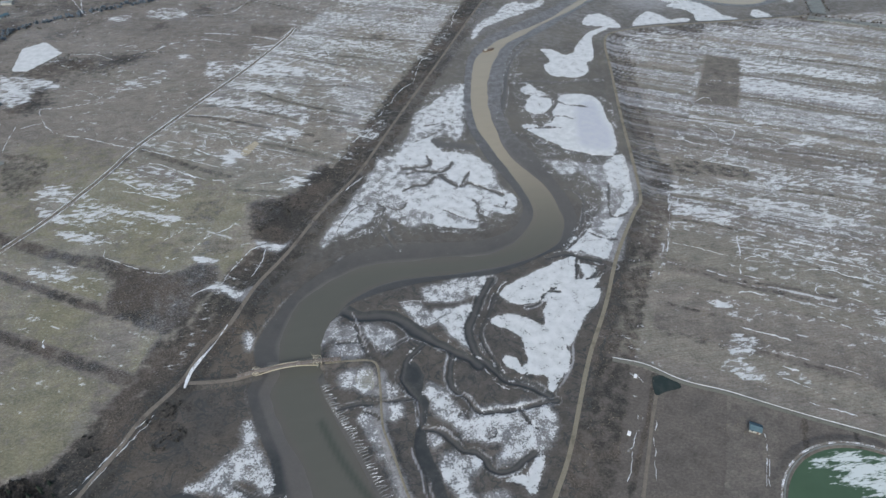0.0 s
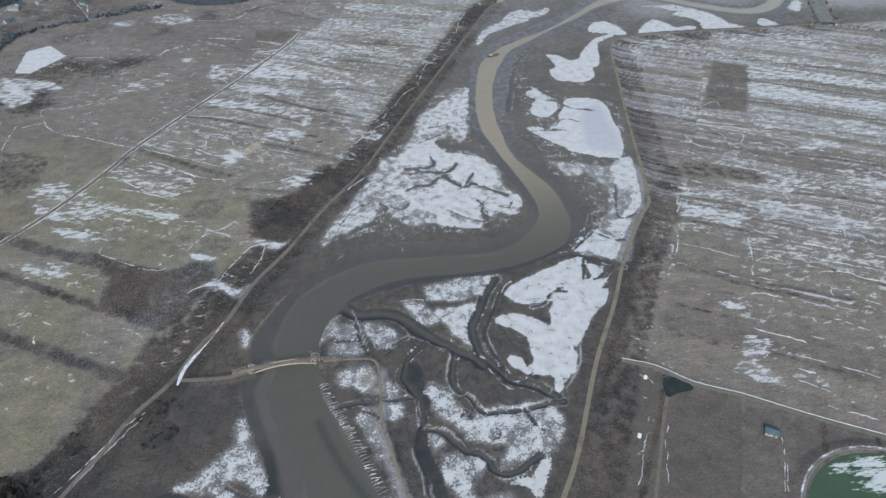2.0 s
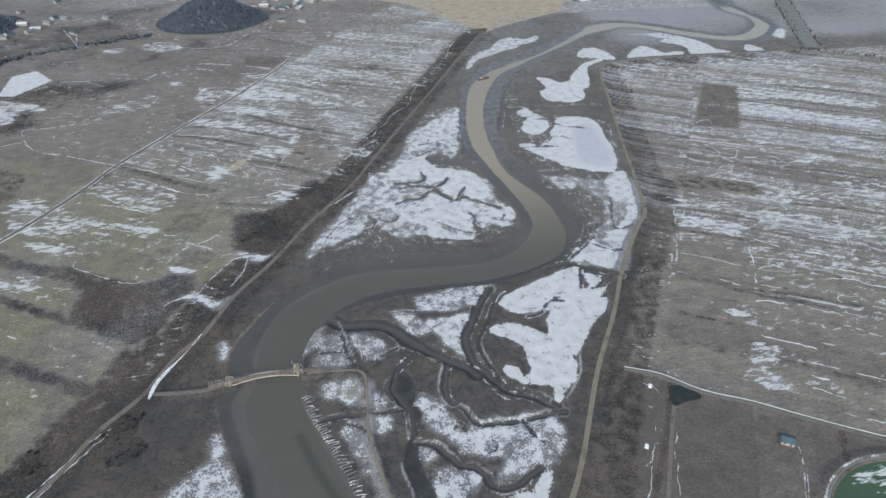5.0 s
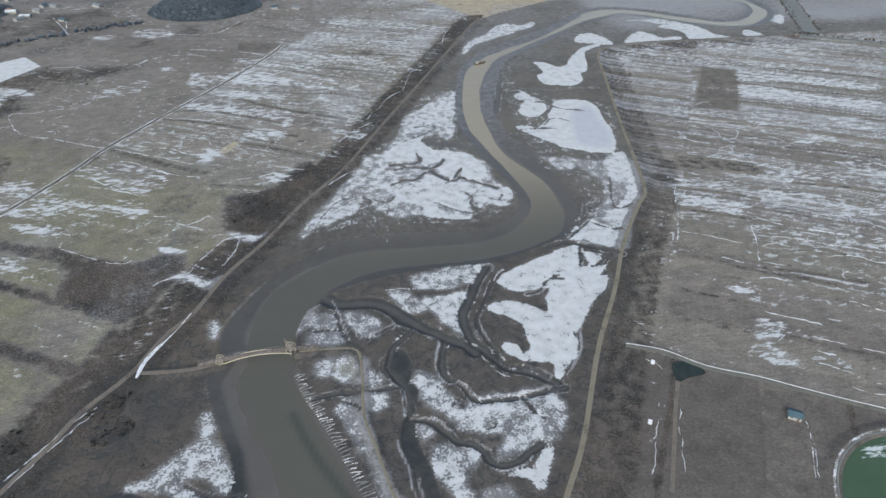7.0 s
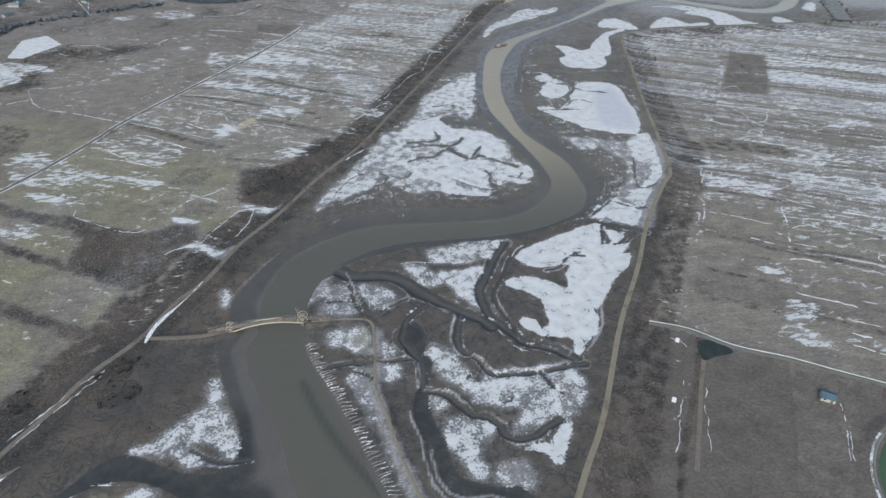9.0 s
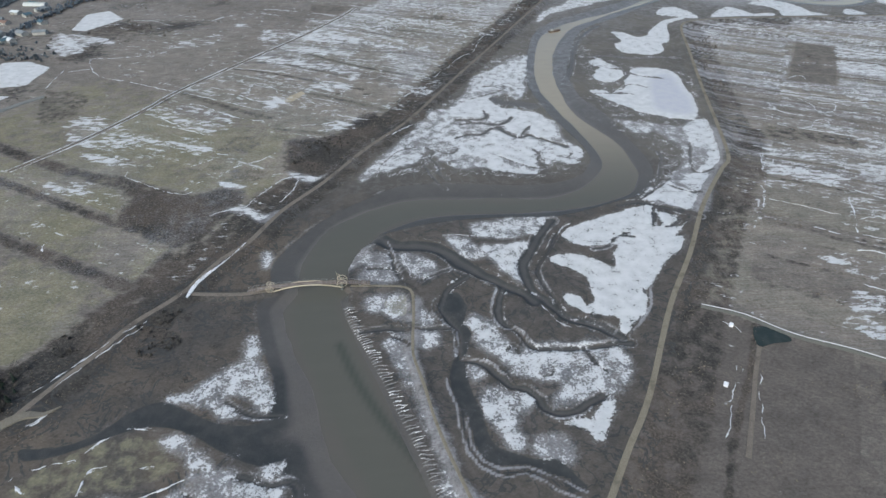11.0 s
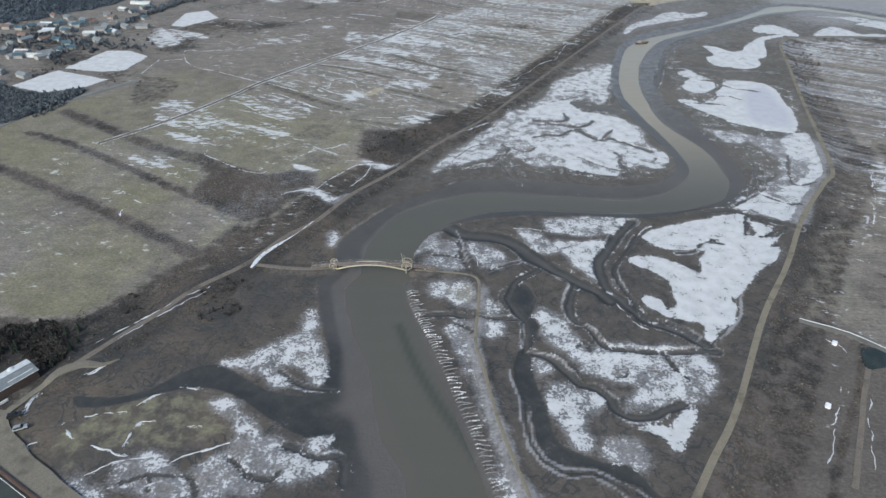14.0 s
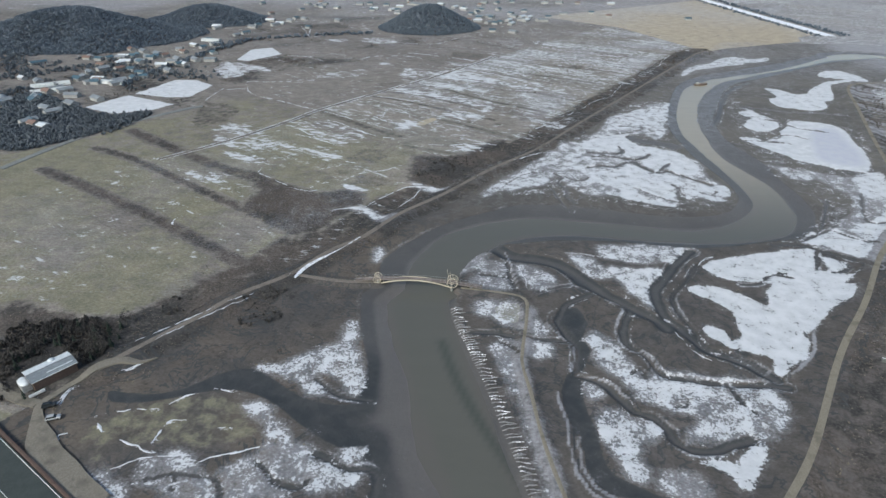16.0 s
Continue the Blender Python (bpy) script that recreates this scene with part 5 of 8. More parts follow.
def wavy(x, y, size, seed=0, octaves=3):
    """Smooth noise from -1 to 1 with features of that size."""
    total, gain, table = np.zeros(x.shape, np.float32), 1.0, TABLE[seed % 4]
    for o in range(octaves):
        u, v = x / size * 2 ** o, y / size * 2 ** o
        i, j = np.floor(u), np.floor(v)
        f, g = (u - i).astype(np.float32), (v - j).astype(np.float32)
        f, g = f * f * (3 - 2 * f), g * g * (3 - 2 * g)
        i, j = (i.astype(np.int32) + 131 * (seed + o)) & 511, (j.astype(np.int32) + 71 * (seed + o)) & 511
        i1, j1 = (i + 1) & 511, (j + 1) & 511
        total += gain * ((table[i, j] * (1 - f) + table[i1, j] * f) * (1 - g) + (table[i, j1] * (1 - f) + table[i1, j1] * f) * g - 0.5) * 2
        gain *= 0.5
    return total.astype(float) / 1.6


def line_gap(x, y, pts, reach):
    """Distance of each place to a line of points, and how far along it; beyond reach it stays reach."""
    pts = np.asarray(pts, float)
    whole_gap, whole_way = np.full(x.shape, reach), np.zeros(x.shape)
    lo, hi = pts.min(0) - reach, pts.max(0) + reach
    keep = np.nonzero((x > lo[0]) & (x < hi[0]) & (y > lo[1]) & (y < hi[1]))[0]
    if not len(keep):
        return whole_gap, whole_way
    x, y = x[keep], y[keep]
    gap, way = np.full(x.shape, reach), np.zeros(x.shape)
    walked = 0.0
    for a, b in zip(pts[:-1], pts[1:]):
        lo, hi = np.minimum(a, b) - reach, np.maximum(a, b) + reach
        s = np.nonzero((x > lo[0]) & (x < hi[0]) & (y > lo[1]) & (y < hi[1]))[0]
        e = b - a
        length = np.hypot(*e)
        if len(s) and length > 1e-6:
            t = np.clip(((x[s] - a[0]) * e[0] + (y[s] - a[1]) * e[1]) / length ** 2, 0, 1)
            d = np.hypot(x[s] - a[0] - t * e[0], y[s] - a[1] - t * e[1])
            near = d < gap[s]
            gap[s[near]], way[s[near]] = d[near], walked + t[near] * length
        walked += length
    whole_gap[keep], whole_way[keep] = gap, way
    return whole_gap, whole_way


def inside(x, y, pts):
    """True where a place lies within the closed outline."""
    s = np.nonzero((x > pts[:, 0].min()) & (x < pts[:, 0].max()) & (y > pts[:, 1].min()) & (y < pts[:, 1].max()))[0]
    odd, px, py = np.zeros(len(s), bool), x[s], y[s]
    for a, b in zip(pts, np.roll(pts, -1, 0)):
        if a[1] != b[1]:
            cross = (a[1] > py) != (b[1] > py)
            odd ^= cross & (px < (b[0] - a[0]) * (py - a[1]) / (b[1] - a[1]) + a[0])
    out = np.zeros(x.shape, bool)
    out[s[odd]] = True
    return out


def depth_in(x, y, pts, reach=12.0):
    """Metres inside a closed outline: positive within, negative outside."""
    gap, _ = line_gap(x, y, np.vstack([pts, pts[:1]]), reach)
    return np.where(inside(x, y, pts), gap, -gap)


def smooth(v, low, high):
    t = np.clip((v - low) / (high - low), 0, 1)
    return t * t * (3 - 2 * t)


BANK = np.vstack([curve(p, 6.0) for p in (BANK_LEFT_LOW, BANK_LEFT, BANK_RIGHT, BANK_RIGHT_LOW)])
STREAM = np.vstack([curve(p, 6.0) for p in (WATER_LEFT_LOW, WATER_LEFT, WATER_RIGHT, WATER_RIGHT_LOW)])
FAR_RIVER = curve(FAR_BEND, 6)
LINES = {"west": curve(DIKE_WEST, 5), "east": curve(DIKE_EAST, 5), "spur": curve(SPUR, 3), "path": curve(PATH_EAST[:5] + PATH_EAST_LOW[1:], 3), "farm": curve(FARM_ROAD, 5)}
CREEKS = [
    (CREEK_LOBE_1, 0.6, 0.4), (CREEK_LOBE_2, 0.8, 0.5), (CREEK_LOBE_3, 1.3, 0.6), (CREEK_LOBE_4, 1.6, 0.6), (CREEK_LOBE_5, 1.4, 0.6), (CREEK_LOBE_6, 1.8, 0.7), (CREEK_LOBE_7, 1.1, 0.5),
    (CREEK_LOBE_8, 0.9, 0.5), (CREEK_LOBE_9, 1.2, 0.6), (CREEK_LOBE_10, 0.9, 0.5), (CREEK_LOBE_11, 0.8, 0.5), (CREEK_LOBE_12, 1.0, 0.5), (CREEK_LOBE_13, 0.7, 0.4), (CREEK_EAST_1, 1.1, 0.6),
    (CREEK_EAST_2, 0.8, 0.5), (CREEK_EAST_3, 0.9, 0.5), (CREEK_EAST_4, 0.8, 0.5), (CREEK_BRIM, 1.8, 0.8), (CREEK_ROUND_1, 1.4, 0.7), (CREEK_ROUND_2, 1.0, 0.6), (CREEK_ROUND_3, 0.8, 0.5),
    (CREEK_ROUND_4, 0.6, 0.5), (CREEK_FAR_1, 2.0, 0.6), (CREEK_HOOK, 2.8, 1.0), (CREEK_HOOK_EDGE, 0.9, 0.9), (CREEK_BIRD_A, 0.8, 0.4), (CREEK_BIRD_B, 0.6, 0.4), (CREEK_BIRD_C, 0.6, 0.4),
    (CREEK_NOTCH_A, 1.0, 0.5), (CREEK_NOTCH_B, 0.8, 0.5), (CREEK_LOOP, 1.9, 0.9), (CREEK_MID, 1.7, 0.9), (CREEK_TWIST, 1.6, 0.9), (CREEK_BANK_A, 0.9, 0.6), (CREEK_BANK_B, 0.8, 0.5),
    (CREEK_BANK_C, 0.9, 0.5), (CREEK_BANK_D, 0.8, 0.5), (CREEK_MARSH_1, 0.9, 0.5), (CREEK_MARSH_2, 0.8, 0.5), (CREEK_MARSH_3, 0.8, 0.5), (CREEK_ISLAND_1, 1.1, 0.6), (CREEK_ISLAND_2, 1.2, 0.6),
    (CREEK_ISLAND_3, 0.9, 0.5), (CREEK_ISLAND_4, 0.6, 0.5), (CREEK_TRIANGLE_1, 1.0, 0.6), (CREEK_WIDE, 4.0, 1.3), (CREEK_BAY_A, 5.0, 0.3), (CREEK_BAY_B, 1.6, 0.4), (CREEK_FORK, 1.0, 0.5), (CREEK_FAR_B, 2.2, 0.6), (CREEK_RILL_A, 1.2, 0.6)]
MUDFLATS = [MUDFLAT_A, MUDFLAT_B]
LEVEES = [
    (LEVEE_A, 0.6), (LEVEE_B, 0.6), (LEVEE_C, 0.6), (LEVEE_D, 0.5), (LEVEE_E, 0.5), (LEVEE_F, 0.5), (LEVEE_G, 0.45),
    (LEVEE_J, 0.8), (LEVEE_K, 0.5), (LEVEE_L, 0.35)]
# outline, thickness of cover (low values let the grass show through)
DRIFTS = [
    (SNOW_LOBE_A, 1.0), (SNOW_LOBE_B, 2.0), (SNOW_LOBE_C, 1.6), (SNOW_LOBE_D, 0.1), (SNOW_LOBE_E, 0.9), (SNOW_LOBE_F, 0.9), (SNOW_LOBE_G, 0.5),
    (SNOW_LOBE_TAIL, 0.35), (SNOW_LOBE_OVAL, 0.9), (SNOW_EAST_A, 1.3), (SNOW_EAST_B, 1.2), (SNOW_EAST_C, 1.6), (SNOW_BARS, 0.4), (SNOW_ROUND, 3.0),
    (SNOW_ISLET_A, 2.0), (SNOW_ISLET_B, 1.3), (SNOW_EAST_FAR, 2.0), (SNOW_EAST_TOP, 1.8), (SNOW_FAR_A, 1.8), (SNOW_FAR_B, 1.8), (SNOW_FAR_C, 1.5),
    (SNOW_FAR_D, 1.5), (SNOW_FAR_E, 0.8), (SNOW_NORTH_FAR, 0.9), (SNOW_POINT, 1.9), (SNOW_STRIP, 0.45), (SNOW_WEDGE, 1.0), (SNOW_SLIVER, 0.1),
    (SNOW_GREY_A, -0.1), (SNOW_GREY_B, -0.3), (SNOW_GREY_C, -0.4), (SNOW_GREY_D, 0.0), (SNOW_GREY_E, 0.2), (SNOW_GREY_F, 0.1), (SNOW_GREY_G, -0.2),
    (SNOW_GREY_H, 0.0), (SNOW_GREY_I, 0.4), (SNOW_GREY_J, -0.5), (SNOW_MARSH_A, 0.25), (SNOW_MARSH_B, 1.0), (SNOW_MARSH_C, 0.9), (SNOW_MARSH_D, 1.0),
    (SNOW_MARSH_E, 0.8), (SNOW_MARSH_LOW, 0.7), (SNOW_MARSH_EDGE, 1.7), (SNOW_MARSH_BOT, -0.6), (SNOW_MARSH_W, -0.1), (SNOW_TRIANGLE, 0.45), (SNOW_SPIT, 0.3),
    (SNOW_ISLAND_A, -0.45), (SNOW_ISLAND_B, 0.6), (SNOW_ISLAND_C, 0.4), (SNOW_ISLAND_D, -0.3), (SNOW_ISLAND_E, 0.1), (SNOW_YARD, 0.2), (SNOW_LOBE_SOFT, 0.15), (SNOW_EAST_SOFT, -0.25), (SNOW_LOBE_BASE, -0.75),
    (SNOW_EAST_BASE, -0.9), (SNOW_SPOT_A, 0.6), (SNOW_SPOT_B, 0.5), (ICE_POND, 6.0), (ICE_PADDY_A, 2.2), (ICE_PADDY_B, 1.6), (ICE_SPUR_A, 0.5),
    (ICE_SPUR_B, 0.5)]
# thin, grainy snow on the fields
THIN_SNOW = [
    (THIN_EAST_P1, 0.1), (THIN_EAST_P2, 0.3), (THIN_EAST_P3, -0.4), (THIN_EAST_P4, 0.2), (THIN_EAST_P5, 0.3), (THIN_EAST_P6, 0.4), (THIN_EAST_P7, 0.3),
    (THIN_EAST_P8, -0.1), (THIN_EAST_P9, -0.2), (THIN_EAST_P10, -0.3), (THIN_EAST_P11, 0.0), (THIN_EAST_P12, 0.0), (THIN_EAST_P13, -0.4), (THIN_EAST_P14, -0.4),
    (THIN_EAST_P15, -0.5), (THIN_EAST_P16, -0.5), (THIN_EAST_P17, -0.5), (THIN_EAST_P18, -0.5), (THIN_EAST_P19, 0.0), (THIN_EAST_P20, -0.3), (THIN_WEST_P1, 0.9),
    (THIN_WEST_P2, -0.3), (THIN_WEST_P3, -0.2), (THIN_WEST_P4, 0.0), (THIN_WEST_P5, -0.2), (THIN_WEST_P6, 0.2), (THIN_WEST_P7, -0.4), (THIN_WEST_P8, -0.3),
    (THIN_WEST_P9, 0.9), (THIN_WEST_P10, 0.3), (THIN_WEST_P11, 0.1), (THIN_WEST_P12, 0.1), (THIN_WEST_P13, 0.2), (THIN_WEST_P14, 0.3), (THIN_WEST_P15, -0.3),
    (THIN_WEST_P16, -0.3), (THIN_WEST_P17, -0.3), (THIN_WEST_P18, -0.3), (THIN_WEST_P19, -0.4), (THIN_WEST_P20, -0.3), (THIN_WEST_P21, 0.2), (THIN_WEST_P22, -0.2),
    (THIN_WEST_P23, 0.2), (THIN_WEST_P24, -0.3)]
# narrow drifts on the marsh and along the ditches of the fields: line, half width
RIMS = [
    (RIM_I, 0.35), (RIM_J, 0.3), (RIM_K, 0.3), (RIM_L, 0.3), (RIM_A, 0.4), (RIM_B, 0.35),
    (RIM_C, 0.5), (RIM_D, 0.35), (RIM_E, 0.35), (RIM_F, 0.4), (RIM_G, 0.3), (RIM_H, 0.4), (RIM_N, 0.5),
    (RIM_O, 0.4), (RIM_P, 0.4), (RIM_Q, 0.5), (RIM_R, 0.35), (RIM_S, 0.3), (LINE_K, 0.5), (LINE_L, 0.45),
    (DITCH_R, 0.5)]
FIELD_DRIFTS = [
    (DRIFT_TRACK_1, 0.42), (DRIFT_TRACK_2, 0.34),     (DRIFT_WEST_1, 0.52), (DRIFT_WEST_2, 1.05), (DRIFT_WEST_3, 0.75), (DRIFT_WEST_4, 0.52), (DRIFT_WEST_5, 0.52), (DRIFT_WEST_6, 0.57), (DRIFT_WEST_7, 1.35),
    (DRIFT_WEST_8, 0.75), (DRIFT_WEST_9, 0.40), (DRIFT_WEST_10, 0.46), (DRIFT_WEST_11, 0.46), (DRIFT_WEST_12, 0.80), (DRIFT_WEST_13, 0.46), (DRIFT_WEST_14, 0.80),
    (DRIFT_WEST_15, 0.80), (DRIFT_WEST_16, 0.46), (DRIFT_WEST_17, 0.34), (DRIFT_WEST_18, 0.90), (DRIFT_WEST_19, 0.69), (DRIFT_WEST_20, 0.57), (DRIFT_WEST_21, 0.46),
    (DRIFT_WEST_22, 0.46), (DRIFT_WEST_23, 0.46), (DRIFT_WEST_24, 0.52), (DRIFT_WEST_25, 0.57), (DRIFT_WEST_26, 0.46), (DRIFT_WEST_27, 0.57), (DRIFT_WEST_28, 0.52),
    (DRIFT_WEST_29, 0.46), (DRIFT_WEST_30, 0.46), (DRIFT_WEST_31, 0.46), (DRIFT_WEST_32, 0.57), (DRIFT_WEST_33, 0.69), (DRIFT_WEST_34, 0.46), (DRIFT_WEST_35, 0.57),
    (DRIFT_WEST_36, 0.46), (DRIFT_WEST_37, 0.46), (DRIFT_WEST_38, 0.57), (DRIFT_WEST_39, 0.46), (DRIFT_WEST_40, 0.68), (DRIFT_WEST_41, 0.60), (DRIFT_WEST_42, 0.90),
    (DRIFT_WEST_43, 0.60), (DRIFT_WEST_44, 0.75), (DRIFT_WEST_45, 0.75), (DRIFT_WEST_46, 0.46), (DRIFT_WEST_47, 0.57), (DRIFT_WEST_48, 0.34), (DRIFT_WEST_49, 0.46),
    (DRIFT_WEST_50, 0.57), (DRIFT_EAST_1, 0.42), (DRIFT_EAST_2, 0.42), (DRIFT_EAST_3, 0.42), (DRIFT_EAST_4, 0.68), (DRIFT_EAST_5, 0.42), (DRIFT_EAST_6, 0.51),
    (DRIFT_EAST_7, 0.42), (DRIFT_EAST_8, 0.68), (DRIFT_EAST_9, 0.59), (DRIFT_EAST_10, 0.51), (DRIFT_EAST_11, 0.59), (DRIFT_EAST_12, 0.51), (DRIFT_EAST_13, 0.42),
    (DRIFT_EAST_14, 0.51), (DRIFT_EAST_15, 0.68), (DRIFT_EAST_16, 0.42), (DRIFT_EAST_17, 0.18), (DRIFT_EAST_18, 0.51), (DRIFT_EAST_19, 0.42), (DRIFT_EAST_20, 0.26),
    (DRIFT_EAST_21, 0.34), (DRIFT_EAST_22, 0.34), (DRIFT_EAST_23, 0.34), (DRIFT_EAST_24, 0.34), (DRIFT_EAST_25, 0.51), (DRIFT_EAST_26, 0.77), (DRIFT_EAST_27, 0.42),
    (DRIFT_EAST_28, 0.51), (DRIFT_EAST_29, 0.30), (DRIFT_EAST_30, 0.30), (DRIFT_EAST_31, 0.42), (DRIFT_EAST_32, 0.34), (DRIFT_EAST_33, 0.30), (DRIFT_EAST_34, 0.30),
    (DRIFT_EAST_35, 0.24), (DRIFT_EAST_36, 0.21), (DRIFT_EAST_37, 0.21), (DRIFT_EAST_38, 0.42), (DRIFT_EAST_39, 0.42), (DRIFT_EAST_40, 0.34), (DRIFT_EAST_41, 0.26)]
# overgrown baulks between the strips: line, half width
BAULKS = [
    (BAULK_1, 2.6), (BAULK_2, 2.2), (BAULK_3, 1.8), (BAULK_4, 2.0), (BAULK_5, 2.0), (BAULK_6, 2.0), (BAULK_7, 4.5),
    (BAULK_8, 3.5), (BAULK_9, 2.0), (BAULK_10, 2.0), (BAULK_11, 2.0), (BAULK_12, 2.0), (BAULK_13, 2.0), (BAULK_14, 2.5),
    (BAULK_15, 3.0), (BAULK_E1, 1.6), (BAULK_E2, 1.6), (BAULK_E3, 1.8), (BAULK_E4, 1.5), (BAULK_E5, 1.8), (BAULK_E6, 2.2),
    (BAULK_E7, 1.5), (BAULK_E8, 1.8), (BAULK_E9, 1.6), (BAULK_E10, 1.6), (BAULK_E11, 1.6), (BAULK_E12, 1.8), (BAULK_E13, 1.6),
    (BAULK_E14, 1.5)]
DARK_PLOTS = [DARK_E1, DARK_W1, DARK_W2, DARK_W3, DARK_W4, DARK_W5, DARK_W6, DARK_W7, DARK_W8, DARK_W9, DARK_W10, DARK_W11]
SHARP = (ICE_POND, ICE_PADDY_A, ICE_PADDY_B)
EAST, NORTH = radians(-FIELD_TURN), radians(90 - FIELD_TURN)


def strip_frame(x, y):
    """Places along (w) and across (u) the strips of the fields."""
    return x * math.cos(EAST) + y * math.sin(EAST), x * math.cos(NORTH) + y * math.sin(NORTH)


def land(x, y):
    """Height and cover of the land at places (x, y)."""
    n = len(x)
    c = {k: np.full(n, 9.0 if k == "edge" else 0.0) for k in ("field", "plot", "thin", "grass", "bare", "tan", "scrub", "mud", "wet", "frost", "edge", "pits", "rust", "ice", "upriver", "wooded")}
    wx, wy = x + 2.2 * wavy(x, y, 9, 3) + 1.5 * wavy(x, y, 24, 4, 1), y + 2.2 * wavy(x, y, 9, 7) + 1.5 * wavy(x, y, 24, 8, 1)
    tx, ty = x + 0.3 * (wx - x), y + 0.3 * (wy - y)
    z = 0.25 * wavy(x, y, 30, 11)
    c["rust"] = 0.3 + 0.7 * smooth(x, 0, -30) * smooth(y, 90, 40)
    # salt grass turns paler and smoother up the river
    c["upriver"] = 0.9 * smooth(y, 60, 150)
    # sides of the two dikes
    gap_w, _ = line_gap(x, y, LINES["west"], 70.0)
    gap_e, _ = line_gap(x, y, LINES["east"], 70.0)
    west = LINES["west"][np.argsort(LINES["west"][:, 1])]
    east = LINES["east"][np.argsort(LINES["east"][:, 1], kind="stable")]
    left = x < np.interp(y, np.r_[-2000, west[:, 1], 5000], np.r_[-1250, west[:, 0], 2600])
    right = (x > np.interp(y, np.r_[-2000, east[:, 1]], np.r_[-1100, east[:, 0]])) & (y < 428)
    beyond = (~left) & (~right) & (y > 640)
    c["field"] = np.maximum.reduce([left * smooth(gap_w, 6, 14), right * smooth(gap_e, 6, 14), beyond * 1.0])
    # strips and blocks
    w, u = strip_frame(x, y)
    for mask, block, wide, seed in ((left, 222.0, 25.0, 1), (right, 330.0, 15.0, 2), (beyond, 150.0, 45.0, 3)):
        bw = np.floor((w - (178 if seed == 2 else -292) + 2 * wavy(x, y, 60, 5, 1)) / block)
        shift = lattice(bw, bw * 0, seed) * wide
        k = (u + shift) / wide
        k = k + 0.25 * np.sin(k * 2.3 + bw)
        bu = np.floor(k)
        r = lattice(bw * 3 + 7, bu, seed + 20)
        r2 = lattice(bw * 5 + 1, bu, seed + 40)
        edge = np.minimum(k - bu, 1 - (k - bu)) * wide
        c["plot"] = np.where(mask, r, c["plot"])
        cut = (w - (178 if seed == 2 else -292)) / block
        cut = np.abs(cut - np.round(cut)) * block
        c["edge"] = np.where(mask, np.minimum(np.minimum(edge, cut), 9.0), c["edge"])
        c["thin"] = np.where(mask, (r2 - 0.75) * (0.5 if seed == 1 else 0.6) - 0.1 + 0.35 * wavy(x, y, 70, 31 + seed) + (0.6 if seed == 1 else 0.3) * wavy(x, y, 34, 35 + seed, 2), c["thin"])
        band = smooth(edge, 4.0, 0.8) * (lattice(bw, bu + (k - bu > 0.5), seed + 60) > 0.35)
        c["scrub"] = np.where(mask, (0.30 if seed == 1 else 0.36) * band, c["scrub"])
        c["thin"] = np.where(mask, c["thin"] + 0.55 * smooth(np.abs(edge - 4.5), 1.6, 0.2) - 0.5 * band, c["thin"])
    # dark overgrown baulks between the strips
    for line, wide in BAULKS:
        gap, _ = line_gap(tx, ty, curve(line, 6), 14.0)
        c["scrub"] = np.maximum(c["scrub"], (0.52 + 0.16 * smooth(y, 220, 300)) * smooth(gap, wide * 1.7, wide * 0.3))
        c["thin"] = c["thin"] - 0.9 * smooth(gap, wide * 1.6, wide * 0.8) + 0.45 * smooth(np.abs(gap - wide * 1.9), 2.0, 0.3)
    for area in DARK_PLOTS:
        d = depth_in(tx, ty, curve(area, 4, True), 14.0)
        c["scrub"] = np.maximum(c["scrub"], 0.5 * smooth(d, -4.0, 5.0))
        c["thin"] = c["thin"] - 0.8 * smooth(d, -2, 2)
    south = right & (u < 64)
    k = (w + 3 * wavy(x, y, 50, 33, 1)) / 13.0
    bk = np.floor(k)
    edge = np.minimum(k - bk, 1 - k + bk) * 13.0
    c["plot"] = np.where(south, 0.0 + 0.18 * lattice(bk, bk * 0 + 3, 9), c["plot"])
    c["scrub"] = np.where(south, 0.16 + 0.5 * smooth(edge, 3.0, 0.5) * (lattice(bk + (k - bk > 0.5), bk * 0, 5) > 0.6), c["scrub"])
    c["bare"] = np.where(south, 0.52 + 0.25 * lattice(bk, bk * 0 + 6, 3), c["bare"])
    c["thin"] = np.where(south, -0.75 + 0.3 * smooth(np.abs(edge - 3.2), 1.4, 0.2), c["thin"])
    c["thin"] = np.where(left | right | beyond, c["thin"], -0.9)
    # thin frost on the fields, raised with distance to paint in haze
    c["frost"] = np.maximum(c["frost"], left * (0.26 + 0.24 * smooth(u, 180, 320) + 0.2 * smooth(u, 420, 700)) * np.clip(0.75 + 0.7 * wavy(x, y, 40, 36, 2), 0.2, 1.4) + right * (0.12 + 0.30 * smooth(u, 150, 260) + 0.3 * smooth(u, 300, 450)) * np.clip(0.6 + 0.9 * (c["thin"] + 0.2), 0.1, 1.5) + beyond * 0.5)
    # the near western meadows are grassy, with little snow; the eastern strips hold much
    near_w = left * smooth(u, 190, 90) * smooth(gap_w, 20, 32)
    c["grass"] = np.maximum(c["grass"], near_w * (0.50 + 0.3 * wavy(x, y, 40, 50)))
    c["thin"] -= 0.55 * near_w
    c["thin"] += 0.05 * (left * smooth(u, 130, 200))
    past = left * smooth(w, -266, -276)
    c["thin"] -= 0.5 * past
    c["plot"] *= 1 - 0.6 * past
    c["frost"] *= 1 - 0.5 * past
    by_village = left * smooth(w, -330, -400)
    c["grass"] *= 1 - by_village
    c["scrub"] = np.maximum(c["scrub"], by_village * np.clip(0.35 + 0.5 * wavy(x, y, 45, 94, 2), 0, 0.8))
